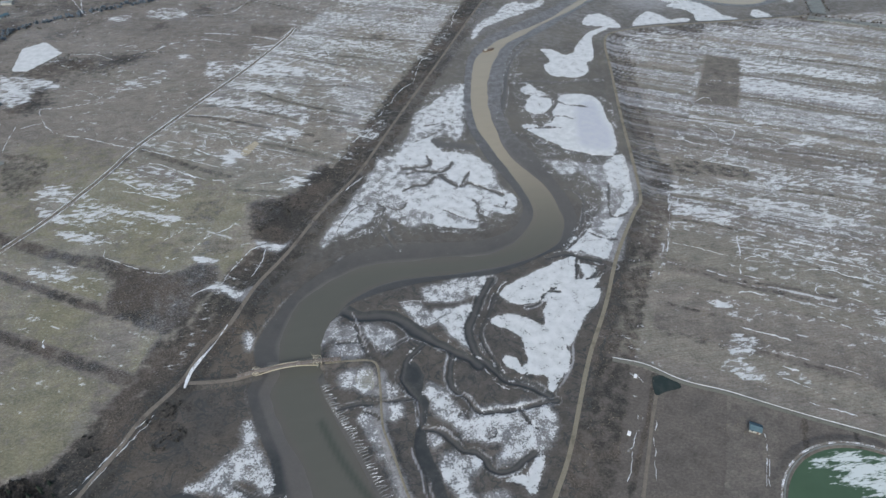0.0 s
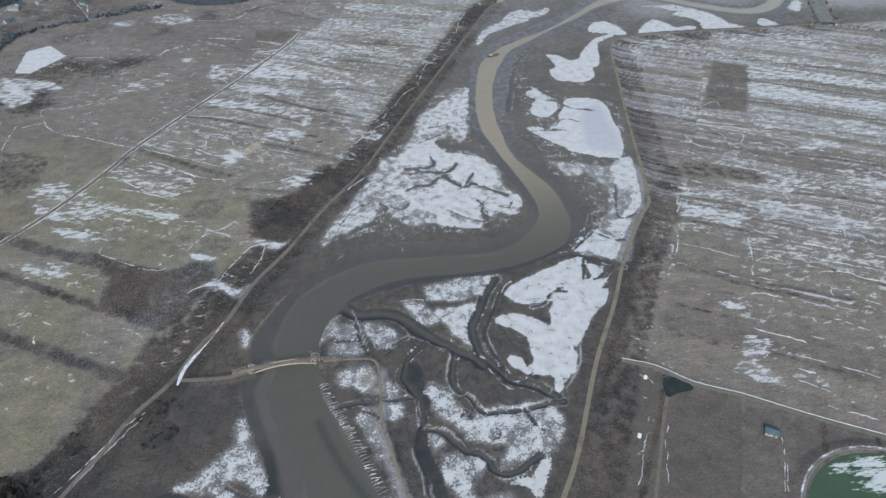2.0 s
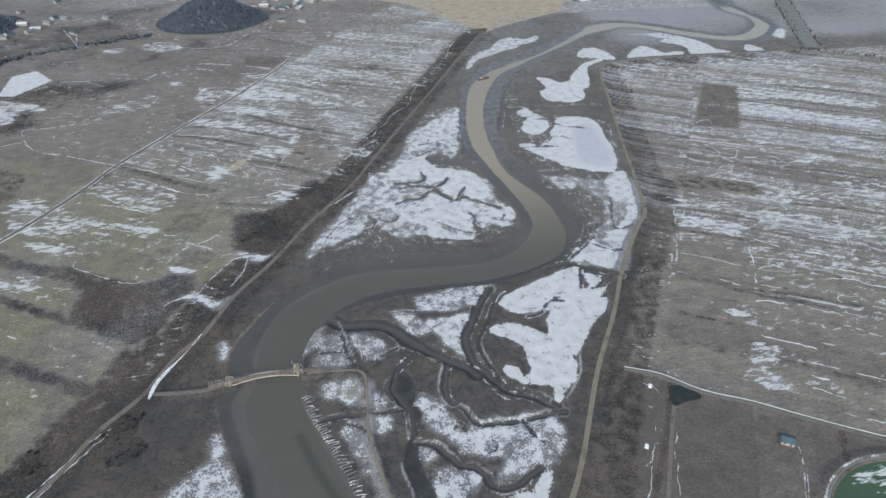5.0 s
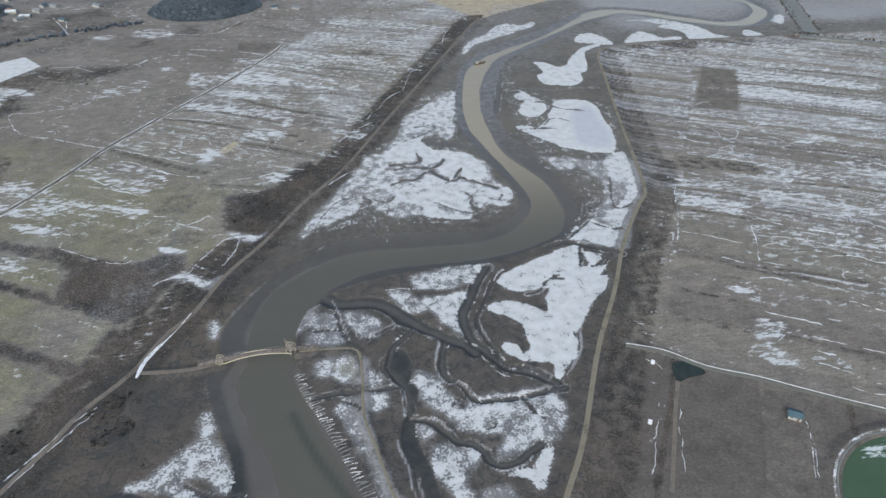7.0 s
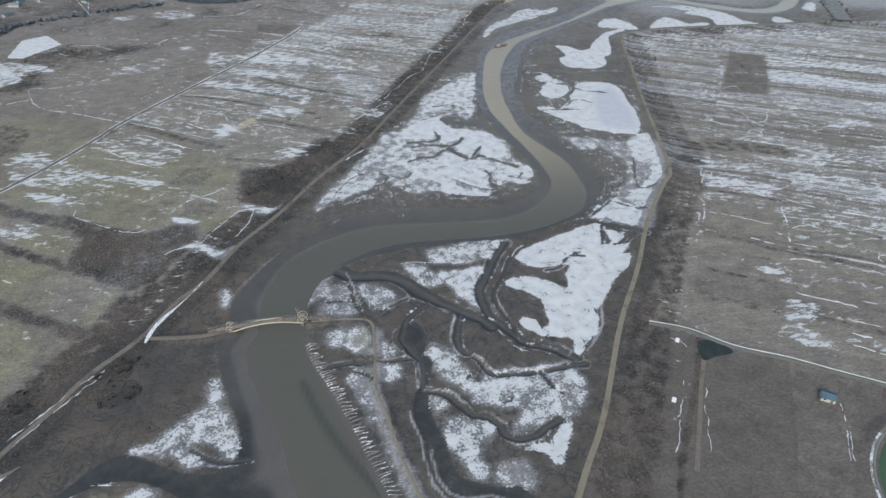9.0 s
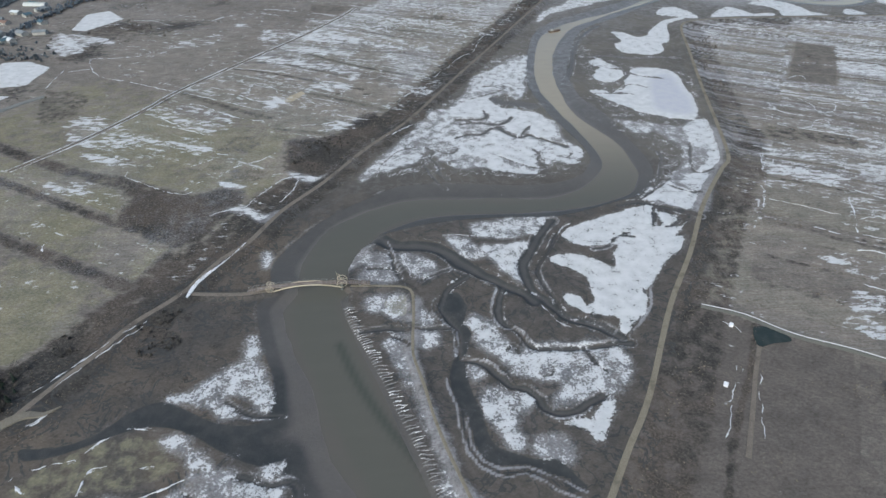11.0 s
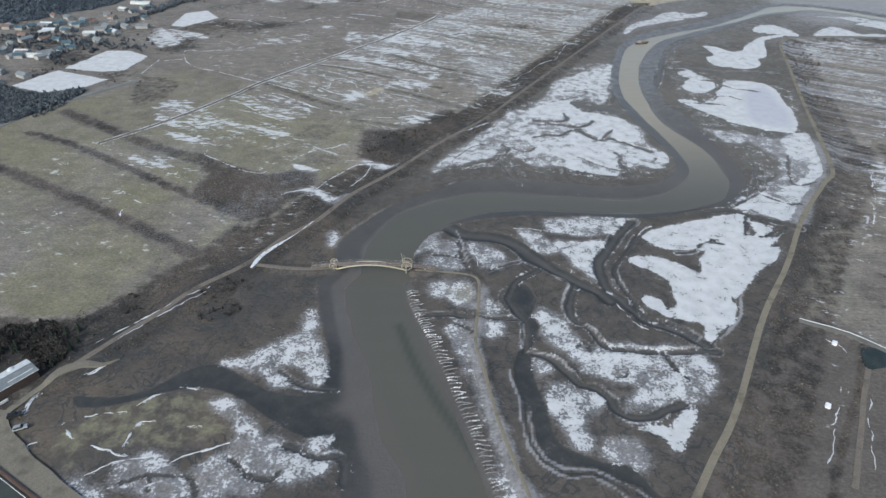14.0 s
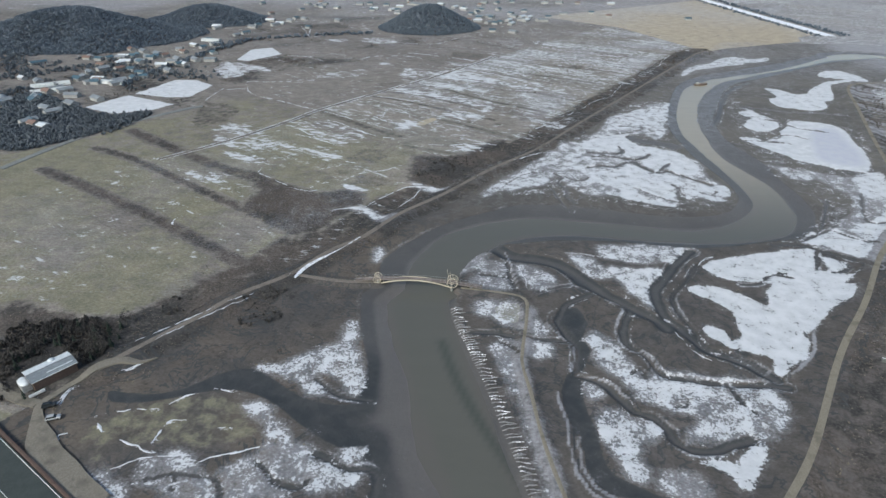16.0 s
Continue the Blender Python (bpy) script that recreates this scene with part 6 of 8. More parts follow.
    c["thin"] += 0.12 * (left * smooth(u, 250, 330) * smooth(u, 640, 500) * smooth(w, -190, -120))
    low_e = right * smooth(u, 175, 120)
    c["bare"] = np.maximum(c["bare"], low_e * 0.35 * (~south))
    c["thin"] += right * (-0.12 * smooth(u, 170, 260) - 0.55 * smooth(u, 175, 120))
    c["thin"] += right * 0.12 * smooth(w, 60, 170)
    c["pits"] = left * smooth(u, 150, 200) * smooth(w, -300, -285) * smooth(gap_w, 25, 40) + 0.5 * right * smooth(u, 170, 220)
    # rough verges beside the dikes
    c["frost"] *= 1 - 0.75 * left * smooth(gap_w, 38, 22)
    c["scrub"] = np.maximum(c["scrub"], left * smooth(gap_w, 34, 20) * 0.72)
    c["scrub"] = np.maximum(c["scrub"], (~left) * smooth(gap_w, 18, 8) * 0.62)
    c["scrub"] = np.maximum(c["scrub"], right * smooth(gap_e, 30, 22) * 0.58)
    c["thin"] -= 0.5 * (left * smooth(gap_w, 34, 20) + right * smooth(gap_e, 30, 22))
    for line, wide in ((HEDGE_A, 6.0), (HEDGE_B, 5.5), (HEDGE_C, 7.0), (HEDGE_D, 9.0), (HEDGE_ROW, 9.0)):
        gap, _ = line_gap(x, y, curve(line, 6), 24.0)
        c["scrub"] = np.maximum(c["scrub"], 0.66 * smooth(gap, wide + 3.5, wide - 5))
        c["grass"] = np.minimum(c["grass"], smooth(gap, wide - 4, wide + 4))
        c["thin"] -= 0.6 * smooth(gap, wide + 3, wide - 2)
    for area in (SHADE_SHED, THICKET_A, THICKET_B, THICKET_C, THICKET_D):
        d = depth_in(wx, wy, curve(area, 4, True), 12.0)
        c["scrub"] = np.maximum(c["scrub"], 1.1 * smooth(d, -4, 4))
        c["thin"] -= smooth(d, -3, 2)
    for area in (SCRUB_A, SCRUB_B, SCRUB_C, SCRUB_D, SCRUB_E, SCRUB_F, SCRUB_G, WOOD_WEST):
        d = depth_in(wx, wy, curve(area, 6, True), 20.0)
        c["scrub"] = np.maximum(c["scrub"], smooth(d, -9, 8) * 0.9)
        c["grass"] *= smooth(d, 5, -7)
        c["thin"] -= 0.6 * smooth(d, -4, 4)
    d = depth_in(wx, wy, curve(ISLAND_MEADOW, 4, True), 20.0)
    c["grass"] = np.maximum(c["grass"], 0.40 * smooth(d, -1, 6))
    c["scrub"] = np.maximum(c["scrub"], (~left & ~right & (y < 20) & (x < 0)) * smooth(d, 1, -6) * 0.42)
    for area, key in ((RUST_A, "bare"), (RUST_B, "bare"), (OLIVE_A, "grass")):
        d = depth_in(wx, wy, curve(area, 3, True), 10.0)
        c[key] = np.maximum(c[key], smooth(d, -1, 1))
    for area, key in ((BARE_PLOT, "bare"), (BROWN_W, "bare"), (OCHRE, "tan"), (BARE_PLOT_D, "bare"), (TAN_A, "tan"), (TAN_B, "tan")):
        d = depth_in(x, y, np.array(area, float), 20.0)
        c[key] = np.maximum(c[key], (0.52 if key == "bare" else 1.0) * smooth(d, -2, 2))
        c["thin"] -= 1.0 * smooth(d, -2, 2)
        c["frost"] *= 1 - 0.8 * smooth(d, -2, 2)
    d = depth_in(tx, ty, np.array(EAST_BARE, float), 20.0)
    c["thin"] -= 0.8 * smooth(d, -2, 3)
    c["frost"] *= smooth(d, 3, -2)
    # distant haze painted as a pale tone over the far plain
    c["frost"] = np.maximum(c["frost"], np.maximum(0.55 * smooth(y, 620, 880), 0.75 * smooth(y, 430, 520) * smooth(x, 330, 430)) * np.clip(0.8 + 0.5 * wavy(x, y, 120, 37, 2), 0, 1.2))
    # river bed, banks and creeks
    rx, ry = x + 0.15 * (wx - x), y + 0.15 * (wy - y)
    bank, water = depth_in(rx, ry, BANK, 24.0), depth_in(rx, ry, STREAM, 24.0)
    far_gap, _ = line_gap(rx, ry, FAR_RIVER, 45.0)
    bank, water = np.maximum(bank, 20.0 - far_gap), np.maximum(water, 8.5 - far_gap)
    slope = np.clip(bank, 0, None) / (np.clip(bank, 0, None) + np.clip(-water, 0, None) + 1e-3)
    z -= 1.5 * slope ** 0.8 + 0.12 * np.clip(water, 0, 10)
    c["mud"] = np.clip(bank, -4, 4)
    c["wet"] = np.where((x < -10 - 0.3 * y) & (y < 8), smooth(slope, 0.25, 0.55), np.maximum(smooth(slope, 0.55, 1.0) * smooth(y, -10, 20), 0.8 * smooth(y, 40, 110)))
    c["wet"] = np.maximum(c["wet"], 0.5 * smooth(bank, -1.5, 0.5) * (1 - smooth(y, -40, -62) * smooth(x, 2, -18)))
    snow = np.full(n, -6.0)
    for area, cover in DRIFTS:
        sharp = any(area is s for s in SHARP)
        d = depth_in(x if sharp else tx, y if sharp else ty, np.array(area, float) if sharp else curve(area, 2, True), 8.0)
        snow = np.maximum(snow, np.minimum(d * 1.5 + 0.9 if cover > 0.5 else d * 0.8 + 0.2, cover))
        if not sharp:
            c["frost"] = np.maximum(c["frost"], smooth(d, -6.0, 1.0) * (0.22 if cover < -0.7 else 0.56 if cover < 1.3 else 0.3))
    for area, cover in THIN_SNOW:
        d = depth_in(tx, ty, curve(area, 4, True), 10.0)
        snow = np.maximum(snow, np.minimum(d * 0.22 - 0.5, cover + 0.1) + 1.3 * wavy(w * 0.15, u, 3.2, 61, 2))
        c["frost"] = np.maximum(c["frost"], smooth(d, -4.0, 3.0) * (0.30 + 0.2 * cover))
    c["ice"] = smooth(depth_in(tx, ty, curve(ICE_SHEET, 4, True), 20.0), -4, 6)
    snow = np.minimum(snow, 1.2 - 1.2 * np.clip(bank, -2, 3))
    c["frost"] *= smooth(bank, 2.0, -0.5)
    c["frost"] = np.maximum(c["frost"], 0.35 * smooth(np.abs(bank + 1.2), 2.2, 0.3) * np.clip(0.3 + wavy(x, y, 18, 75, 2), 0, 1))
    cx, cy = tx + 0.6 * wavy(x, y, 7, 13, 2), ty + 0.6 * wavy(x, y, 7, 17, 2)
    swell = 1 + 0.45 * wavy(x, y, 11, 19, 2)
    broken, patchy = 0.7 * wavy(x, y, 14, 71, 2), np.clip(0.45 + 1.1 * wavy(x, y, 17, 72, 2), 0, 1)
    lumpy, dashed = np.clip(0.75 + 0.9 * wavy(x, y, 10, 77, 2), 0.1, 1), 2.2 * np.minimum(wavy(x, y, 16, 88, 2), 0.1)
    for line, wide, deep in CREEKS:
        gap, _ = line_gap(cx, cy, curve(line, 2.5), wide * 3 + 4)
        wide = wide * swell
        v = 1 - np.clip(gap / (wide * 1.3), 0, 1) ** 1.5
        z = np.minimum(z, np.where(gap < wide * 1.3, 0.1 - 1.15 * deep * v, z))
        c["mud"] = np.maximum(c["mud"], np.clip(wide - gap, -4, 3))
        c["wet"] = np.maximum(c["wet"], (0.45 + 0.25 * smooth(y, 40, 100)) * smooth(gap, wide * 0.75, wide * 0.2))
        snow = np.minimum(snow, np.maximum((gap - wide) * 1.6, -4))
        rim = np.exp(-((gap - wide * 1.2 - 0.5) / 0.65) ** 2)
        snow = np.where(rim > 0.3, np.maximum(snow, -1.7 + 1.3 * rim + broken), snow)
        c["frost"] = np.maximum(c["frost"] * smooth(gap, wide * 0.7, wide), 0.7 * rim * patchy)
    for area in MUDFLATS:
        d = depth_in(tx, ty, curve(area, 3, True), 8.0)
        z -= 0.5 * smooth(d, -1, 2)
        c["mud"] = np.maximum(c["mud"], np.clip(d, -4, 2))
        snow = np.minimum(snow, np.where(d > -6, np.maximum(-1.2 * d, -4), 9))
        c["frost"] *= smooth(d, 1.5, -1.0)
    for line, wide in LEVEES:
        gap, _ = line_gap(0.5 * (x + wx), 0.5 * (y + wy), curve(line, 2.5), 8.0)
        c["frost"] = np.maximum(c["frost"], 1.05 * smooth(gap, 0.55 * wide + 0.6, 0.55 * wide - 0.3) * lumpy)
        c["mud"] = np.where(gap < wide + 0.6, np.minimum(c["mud"], -1.0), c["mud"])
        z += 0.3 * smooth(gap, wide + 1.0, 0.0)
    # frost between the creeks of the marsh; its rise with y is painted haze
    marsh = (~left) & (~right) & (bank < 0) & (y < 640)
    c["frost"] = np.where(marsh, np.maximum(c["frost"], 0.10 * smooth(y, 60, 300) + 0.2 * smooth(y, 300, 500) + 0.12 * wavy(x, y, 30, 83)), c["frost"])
    # mud banks paled up the river, haze put into their colour
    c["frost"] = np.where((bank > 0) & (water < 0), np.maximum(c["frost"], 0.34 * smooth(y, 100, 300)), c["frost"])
    snow = np.where(marsh, np.maximum(snow, -3.0 + 1.5 * wavy(x, y, 22, 81)), snow)
    # thin white lines: drifts along ditches
    for line, wide in RIMS:
        gap, _ = line_gap(tx, ty, curve(line, 3), 12.0)
        snow = np.maximum(snow, np.minimum((wide - gap) * 1.4, 0.2) - 0.7 + 0.8 * dashed)
    # embankments
    for key, high, top, foot in (("west", 1.4, 3.0, 8.5), ("east", 1.6, 3.6, 9.5), ("path", 0.6, 1.8, 3.6), ("farm", 0.4, 2.4, 4.6), ("spur", 1.1, 1.8, 4.0)):
        gap, _ = line_gap(x, y, LINES[key], 14.0)
        rise = smooth(gap, foot, top)
        z = z * (1 - rise) + high * rise
        c["mud"] = np.where(rise > 0.05, np.minimum(c["mud"], -3 * rise), c["mud"])
        snow = snow - 4 * smooth(gap, top + 2.5, top)
        c["thin"] -= rise
    c["snow"] = np.clip(snow, -6, 6)
    # pond with its bank, and the wooded hills
    gap = np.hypot(x - POND[0], y - POND[1]) - POND[2]
    z = np.where(gap < 8, 1.2 * smooth(np.abs(gap - 1.5), 6.5, 1.5) - 2.0 * smooth(gap, 0.5, -5), z)
    c["thin"] -= 0.6 * smooth(gap, 9, 3)
    ragged = 0.16 * wavy(x, y, 70, 91)
    for hx, hy, rx, ry, turn, high in HILLS:
        a = radians(turn)
        p, q = (x - hx) * math.cos(a) + (y - hy) * math.sin(a), -(x - hx) * math.sin(a) + (y - hy) * math.cos(a)
        r = np.sqrt((p / rx) ** 2 + (q / ry) ** 2) + ragged
        z = np.where(r < 1.05, np.maximum(z, high * smooth(r, 1.05, 0.1)), z)
        c["scrub"] = np.maximum(c["scrub"], smooth(r, 1.05, 0.95))
        c["thin"] -= 1.5 * smooth(r, 1.1, 0.95)
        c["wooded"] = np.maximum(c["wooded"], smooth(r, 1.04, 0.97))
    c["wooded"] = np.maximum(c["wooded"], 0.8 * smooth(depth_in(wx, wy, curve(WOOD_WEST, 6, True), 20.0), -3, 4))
    return z, c


POND = (257.4, -143.1, 44.6)
HILLS = [(-590, 548, 158, 118, 6, 36), (-478, 706, 92, 66, 4, 21), (-128, 690, 70, 64, 0, 30)]


# ---- mesh helpers ----
def part(name, bm, material, parent=None, label="", at=None):
    """Links a bmesh as one mesh object, under a thing or on its own."""
    me = bpy.data.meshes.new(name)
    bm.normal_update()
    bm.to_mesh(me)
    bm.free()
    me.materials.append(material)
    ob = new(name, me)
    if parent is not None:
        ob.parent = parent
    if at is not None:
        ob.matrix_basis = at
    return tagged(ob, label)


def arrays(name, verts, faces, material, parent=None, smoothed=False):
    """Links a mesh made from computed arrays."""
    me = bpy.data.meshes.new(name)
    verts, faces = np.asarray(verts, np.float32), np.asarray(faces, np.int32)
    k = faces.shape[1]
    me.vertices.add(len(verts))
    me.vertices.foreach_set("co", verts.ravel())
    me.loops.add(faces.size)
    me.loops.foreach_set("vertex_index", faces.ravel())
    me.polygons.add(len(faces))
    me.polygons.foreach_set("loop_start", np.arange(0, faces.size, k, dtype=np.int32))
    me.polygons.foreach_set("loop_total", np.full(len(faces), k, np.int32))
    me.polygons.foreach_set("use_smooth", np.full(len(faces), smoothed))
    me.update(calc_edges=True)
    me.materials.append(material)
    ob = new(name, me)
    if parent is not None:
        ob.parent = parent
    return ob


def box(bm, x0, x1, y0, y1, z0, z1, bevel=0.0):
    made = bmesh.ops.create_cube(bm, size=1.0)["verts"]
    for v in made:
        v.co = Vector(((x0 + x1) / 2 + v.co.x * (x1 - x0), (y0 + y1) / 2 + v.co.y * (y1 - y0), (z0 + z1) / 2 + v.co.z * (z1 - z0)))
    if bevel:
        bmesh.ops.bevel(bm, geom=list({e for v in made for e in v.link_edges}), offset=bevel, segments=1, affect="EDGES")
    return bm


def a_box(*size, bevel=0.0):
    return box(bmesh.new(), *size, bevel=bevel)


def rod(bm, a, b, r0, r1=None, sides=6):
    """A tapered rod from a to b."""
    a, b = Vector(a), Vector(b)
    m = Matrix.Translation((a + b) / 2) @ (b - a).to_track_quat("Z", "Y").to_matrix().to_4x4()
    bmesh.ops.create_cone(bm, cap_ends=True, segments=sides, radius1=r0, radius2=r0 if r1 is None else r1, depth=(b - a).length, matrix=m)
    return bm


def ring(bm, centre, radius, thick, m, segments=28):
    """A ring of round section standing in the plane that m turns it to."""
    rows = []
    for i in range(segments):
        a = 2 * math.pi * i / segments
        rows.append([bm.verts.new(m @ (Vector(centre) + Vector((math.cos(a) * (radius + thick * math.cos(b)), thick * math.sin(b), math.sin(a) * (radius + thick * math.cos(b)))))) for b in (0, math.pi / 2, math.pi, 1.5 * math.pi)])
    for i in range(segments):
        for j in range(4):
            bm.faces.new((rows[i][j], rows[i][(j + 1) % 4], rows[(i + 1) % segments][(j + 1) % 4], rows[(i + 1) % segments][j]))
    return bm


def thing(name, x, y, z=0.0, turn=0.0):
    ob = new(name)
    ob.matrix_basis = pose(x, y, z, 0, 0, turn)
    return ob


def ribbon(name, line, half, high, material, thick=0.35, ragged=0.0, fall=0.0):
    """A road surface with a slight crown and sides, along a line."""
    p = np.asarray(line, float)
    d = np.gradient(p, axis=0)
    side = np.stack([d[:, 1], -d[:, 0]], 1) / np.hypot(d[:, 0], d[:, 1])[:, None]
    wob = 1 + ragged * wavy(p[:, 0] * 1.0, p[:, 1] * 1.0, 11, 5)
    rows = []
    for off, dz in ((-1.05, -thick), (-1.0, 0.0), (0.0, 0.07), (1.0, 0.0), (1.05, -thick)):
        rows.append(np.c_[p + side * (np.asarray(half) * off * wob)[:, None], np.broadcast_to(high, len(p)) + dz])
    n, verts = len(p), np.vstack(rows)
    faces = [(r * n + i, (r + 1) * n + i, (r + 1) * n + i + 1, r * n + i + 1) for r in range(4) for i in range(n - 1)]
    return arrays(name, verts, np.array(faces), material)


# ---- ground: one sheet from beside the camera to the horizon ----
def spread(near, low, high, step, grow, reach):
    """Even steps between low and high, ever wider ones outside."""
    out, d, x = [], step, 0.0
    while x < reach:
        d *= grow
        x += d
        out.append(x)
    out = np.array(out)
    mid = np.arange(low, high, step)
    return np.r_[(low - out[out < near[0]])[::-1], mid, mid[-1] + out[out < near[1]]]


gx = spread((5000, 5000), -150.0, 262.0, 0.95, 1.011, 330)
gx = np.r_[spread((5000, 0), gx[0], gx[0] + 1, gx[1] - gx[0], 1.08, 5000)[:-1], gx[1:-1], spread((0, 5000), gx[-1], gx[-1] + 1, gx[-1] - gx[-2], 1.05, 5000)]
gy = spread((2200, 5000), -138.0, 150.0, 0.95, 1.009, 5000)
GX, GY = np.meshgrid(gx, gy)
height, cover = land(GX.ravel(), GY.ravel())
nx, ny = len(gx), len(gy)
corner = (np.arange(ny - 1)[:, None] * nx + np.arange(nx - 1)[None]).ravel()
ground = arrays("ground", np.c_[GX.ravel(), GY.ravel(), height], np.stack([corner, corner + 1, corner + nx + 1, corner + nx], 1), GROUND, smoothed=True)
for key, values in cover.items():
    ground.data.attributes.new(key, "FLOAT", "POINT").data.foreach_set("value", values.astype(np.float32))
tagged(ground, "grey-brown winter marsh and farmland streaked with thin snow", "ground", kind="structure")


def terrain(x, y, values=None):
    """The built ground's height, or a cover, at places (x, y)."""
    grid = (height if values is None else values).reshape(ny, nx)
    i, j = np.clip(np.searchsorted(gx, x) - 1, 0, nx - 2), np.clip(np.searchsorted(gy, y) - 1, 0, ny - 2)
    f, g = (x - gx[i]) / (gx[i + 1] - gx[i]), (y - gy[j]) / (gy[j + 1] - gy[j])
    return (grid[j, i] * (1 - f) + grid[j, i + 1] * f) * (1 - g) + (grid[j + 1, i] * (1 - f) + grid[j + 1, i + 1] * f) * g


def ground_at(x, y):
    return float(terrain(np.array([float(x)]), np.array([float(y)]))[0])


# ---- water ----
sx, sy = np.arange(-130, 640, 2.0), np.arange(-150, 640, 2.0)
SX, SY = np.meshgrid(sx, sy)
sheet = depth_in(SX.ravel(), SY.ravel(), BANK, 30.0)
sheet = np.maximum(sheet, 16 - line_gap(SX.ravel(), SY.ravel(), FAR_RIVER, 30.0)[0]) > -8
corner = (np.arange(len(sy) - 1)[:, None] * len(sx) + np.arange(len(sx) - 1)[None]).ravel()
quads = np.stack([corner, corner + 1, corner + len(sx) + 1, corner + len(sx)], 1)
quads = quads[sheet[quads].all(1)]
used, quads = np.unique(quads, return_inverse=True)
river = arrays("water", np.c_[SX.ravel(), SY.ravel(), np.full(SX.size, -1.45)][used], quads.reshape(-1, 4), WATER)
# share of painted sky reflection, growing up the river and past the bend
river.data.attributes.new("tint", "FLOAT", "POINT").data.foreach_set("value", (0.85 * smooth(SY.ravel()[used], 55, 225) + 0.15 * smooth(SX.ravel()[used], 330, 420)).astype(np.float32))
wet_x, wet_y = SX.ravel()[used], SY.ravel()[used]
shoal = 0.7 * smooth(depth_in(wet_x, wet_y, STREAM, 20.0), 4.5, 0.0) * np.clip(0.75 + 0.5 * wavy(wet_x, wet_y, 18, 52, 2), 0, 1)
river.data.attributes.new("shoal", "FLOAT", "POINT").data.foreach_set("value", shoal.astype(np.float32))
seam = 0.55 * smooth(line_gap(wet_x, wet_y, curve(RIVER_SEAM, 3), 8.0)[0], 3.0, 0.2)
river.data.attributes.new("seam", "FLOAT", "POINT").data.foreach_set("value", seam.astype(np.float32))
tagged(river, "calm silty tidal river, grey near, painted tan with sky reflection upstream", "river", kind="structure")

# ---- roads, tracks and paths ----
tagged(ribbon("road_west_dike", LINES["west"], 1.35, 1.48, DIRT_BROWN, ragged=0.2), "brown dirt track with snow patches on a low dike", "dirt road", kind="structure")
tagged(ribbon("road_east_dike", LINES["east"], 1.25, 1.68, DIRT, ragged=0.08), "pale sandy dirt road along the dike", "dirt road", kind="structure")
tagged(ribbon("path_spur", LINES["spur"], 1.15, 1.18, DIRT_BROWN, ragged=0.15), "narrow earth path leading to the footbridge", "path", kind="structure")
tagged(ribbon("path_marsh", LINES["path"], 0.65, 0.68, DIRT, ragged=0.15), "narrow khaki path across the salt marsh", "path", kind="structure")
tagged(ribbon("road_farm", LINES["farm"], 1.35, 0.46, LANE_GREY, ragged=0.03), "grey concrete farm lane between fields", "farm road", kind="structure")
verge = LINES["farm"] + np.array([math.cos(NORTH), math.sin(NORTH)]) * 1.6
tagged(ribbon("snow_verge", verge, 0.16, 0.52, SNOW, ragged=0.4), "line of snow along the concrete lane", "snow", kind="stuff")
fork = curve(FORK_SNOW[:6], 0.8)
tagged(ribbon("snow_fork", fork, np.interp(np.linspace(0, 1, len(fork)), (0, 0.10, 0.3, 1), (0.4, 1.1, 0.75, 0.15)), 1.62, FORK_COVER, 0.2, 1.1), "white drift lying where the dike track forks", "snow", kind="stuff")
track = curve(TRACK_WEST, 6)
rise = terrain(track[:, 0], track[:, 1])
tagged(ribbon("road_field_track", track, 1.0, rise + 0.25, DIRT_BROWN, 0.5, 0.1), "brown earth track between fields", "dirt road", kind="structure")
for sign, name in ((-1, "snow_edge"), (1, "snow_edge")):
    side = track + sign * 2.1 * np.array([math.cos(EAST), math.sin(EAST)])
    tagged(ribbon(name, side, 0.28, rise + 0.35, FORK_COVER, 0.5, 0.9), "broken line of snow along the field track", "snow", kind="stuff")
far = curve(ROAD_FAR, 8)
tagged(ribbon("road_village", far, 2.6, terrain(far[:, 0], far[:, 1]) + 0.4, CONCRETE, 0.6), "grey lane running past the wood to the village", "road", kind="structure")
far = curve(CANAL, 10)
tagged(ribbon("frozen_canal", far, 7.0, 0.7, SNOW, 0.8), "straight canal covered with snow", "canal", kind="structure")

# gravel yard by the long shed, and the main road beside it
yard = curve(GRAVEL_AREA, 3, True)
drive_line = curve(GRAVEL_LANE, 2)
half = np.interp(np.linspace(0, 12, len(drive_line)), range(13), (0.1, 1.5, 2.3, 1.5, 1.3, 1.5, 2.4, 4.2, 4.4, 4.8, 5.4, 5.6, 5.6))
tagged(ribbon("gravel_yard", drive_line, half, np.maximum(0.62, terrain(drive_line[:, 0], drive_line[:, 1]) + 0.55), GRAVEL, 0.9, 0.12), "pale tan gravel yard and drive", "gravel yard", kind="structure")
tagged(ribbon("gravel_drive", curve(GRAVEL_ENTRY, 2), 1.9, 0.60, GRAVEL, 0.9, 0.12), "tan gravel drive leading behind the shed", "gravel drive", kind="structure")
ROAD_A, ROAD_B = np.array(ASPHALT_LINE[0]), np.array(ASPHALT_LINE[-1])
road_way = (ROAD_B - ROAD_A) / np.hypot(*(ROAD_B - ROAD_A))
road_side = np.array([-road_way[1], road_way[0]])
main = np.array([ROAD_A + road_way * t for t in np.arange(-60, 160, 6.0)])
tagged(ribbon("road_main", main, 5.0, 1.3, ASPHALT, 1.8), "dark asphalt main road", "road", kind="structure")
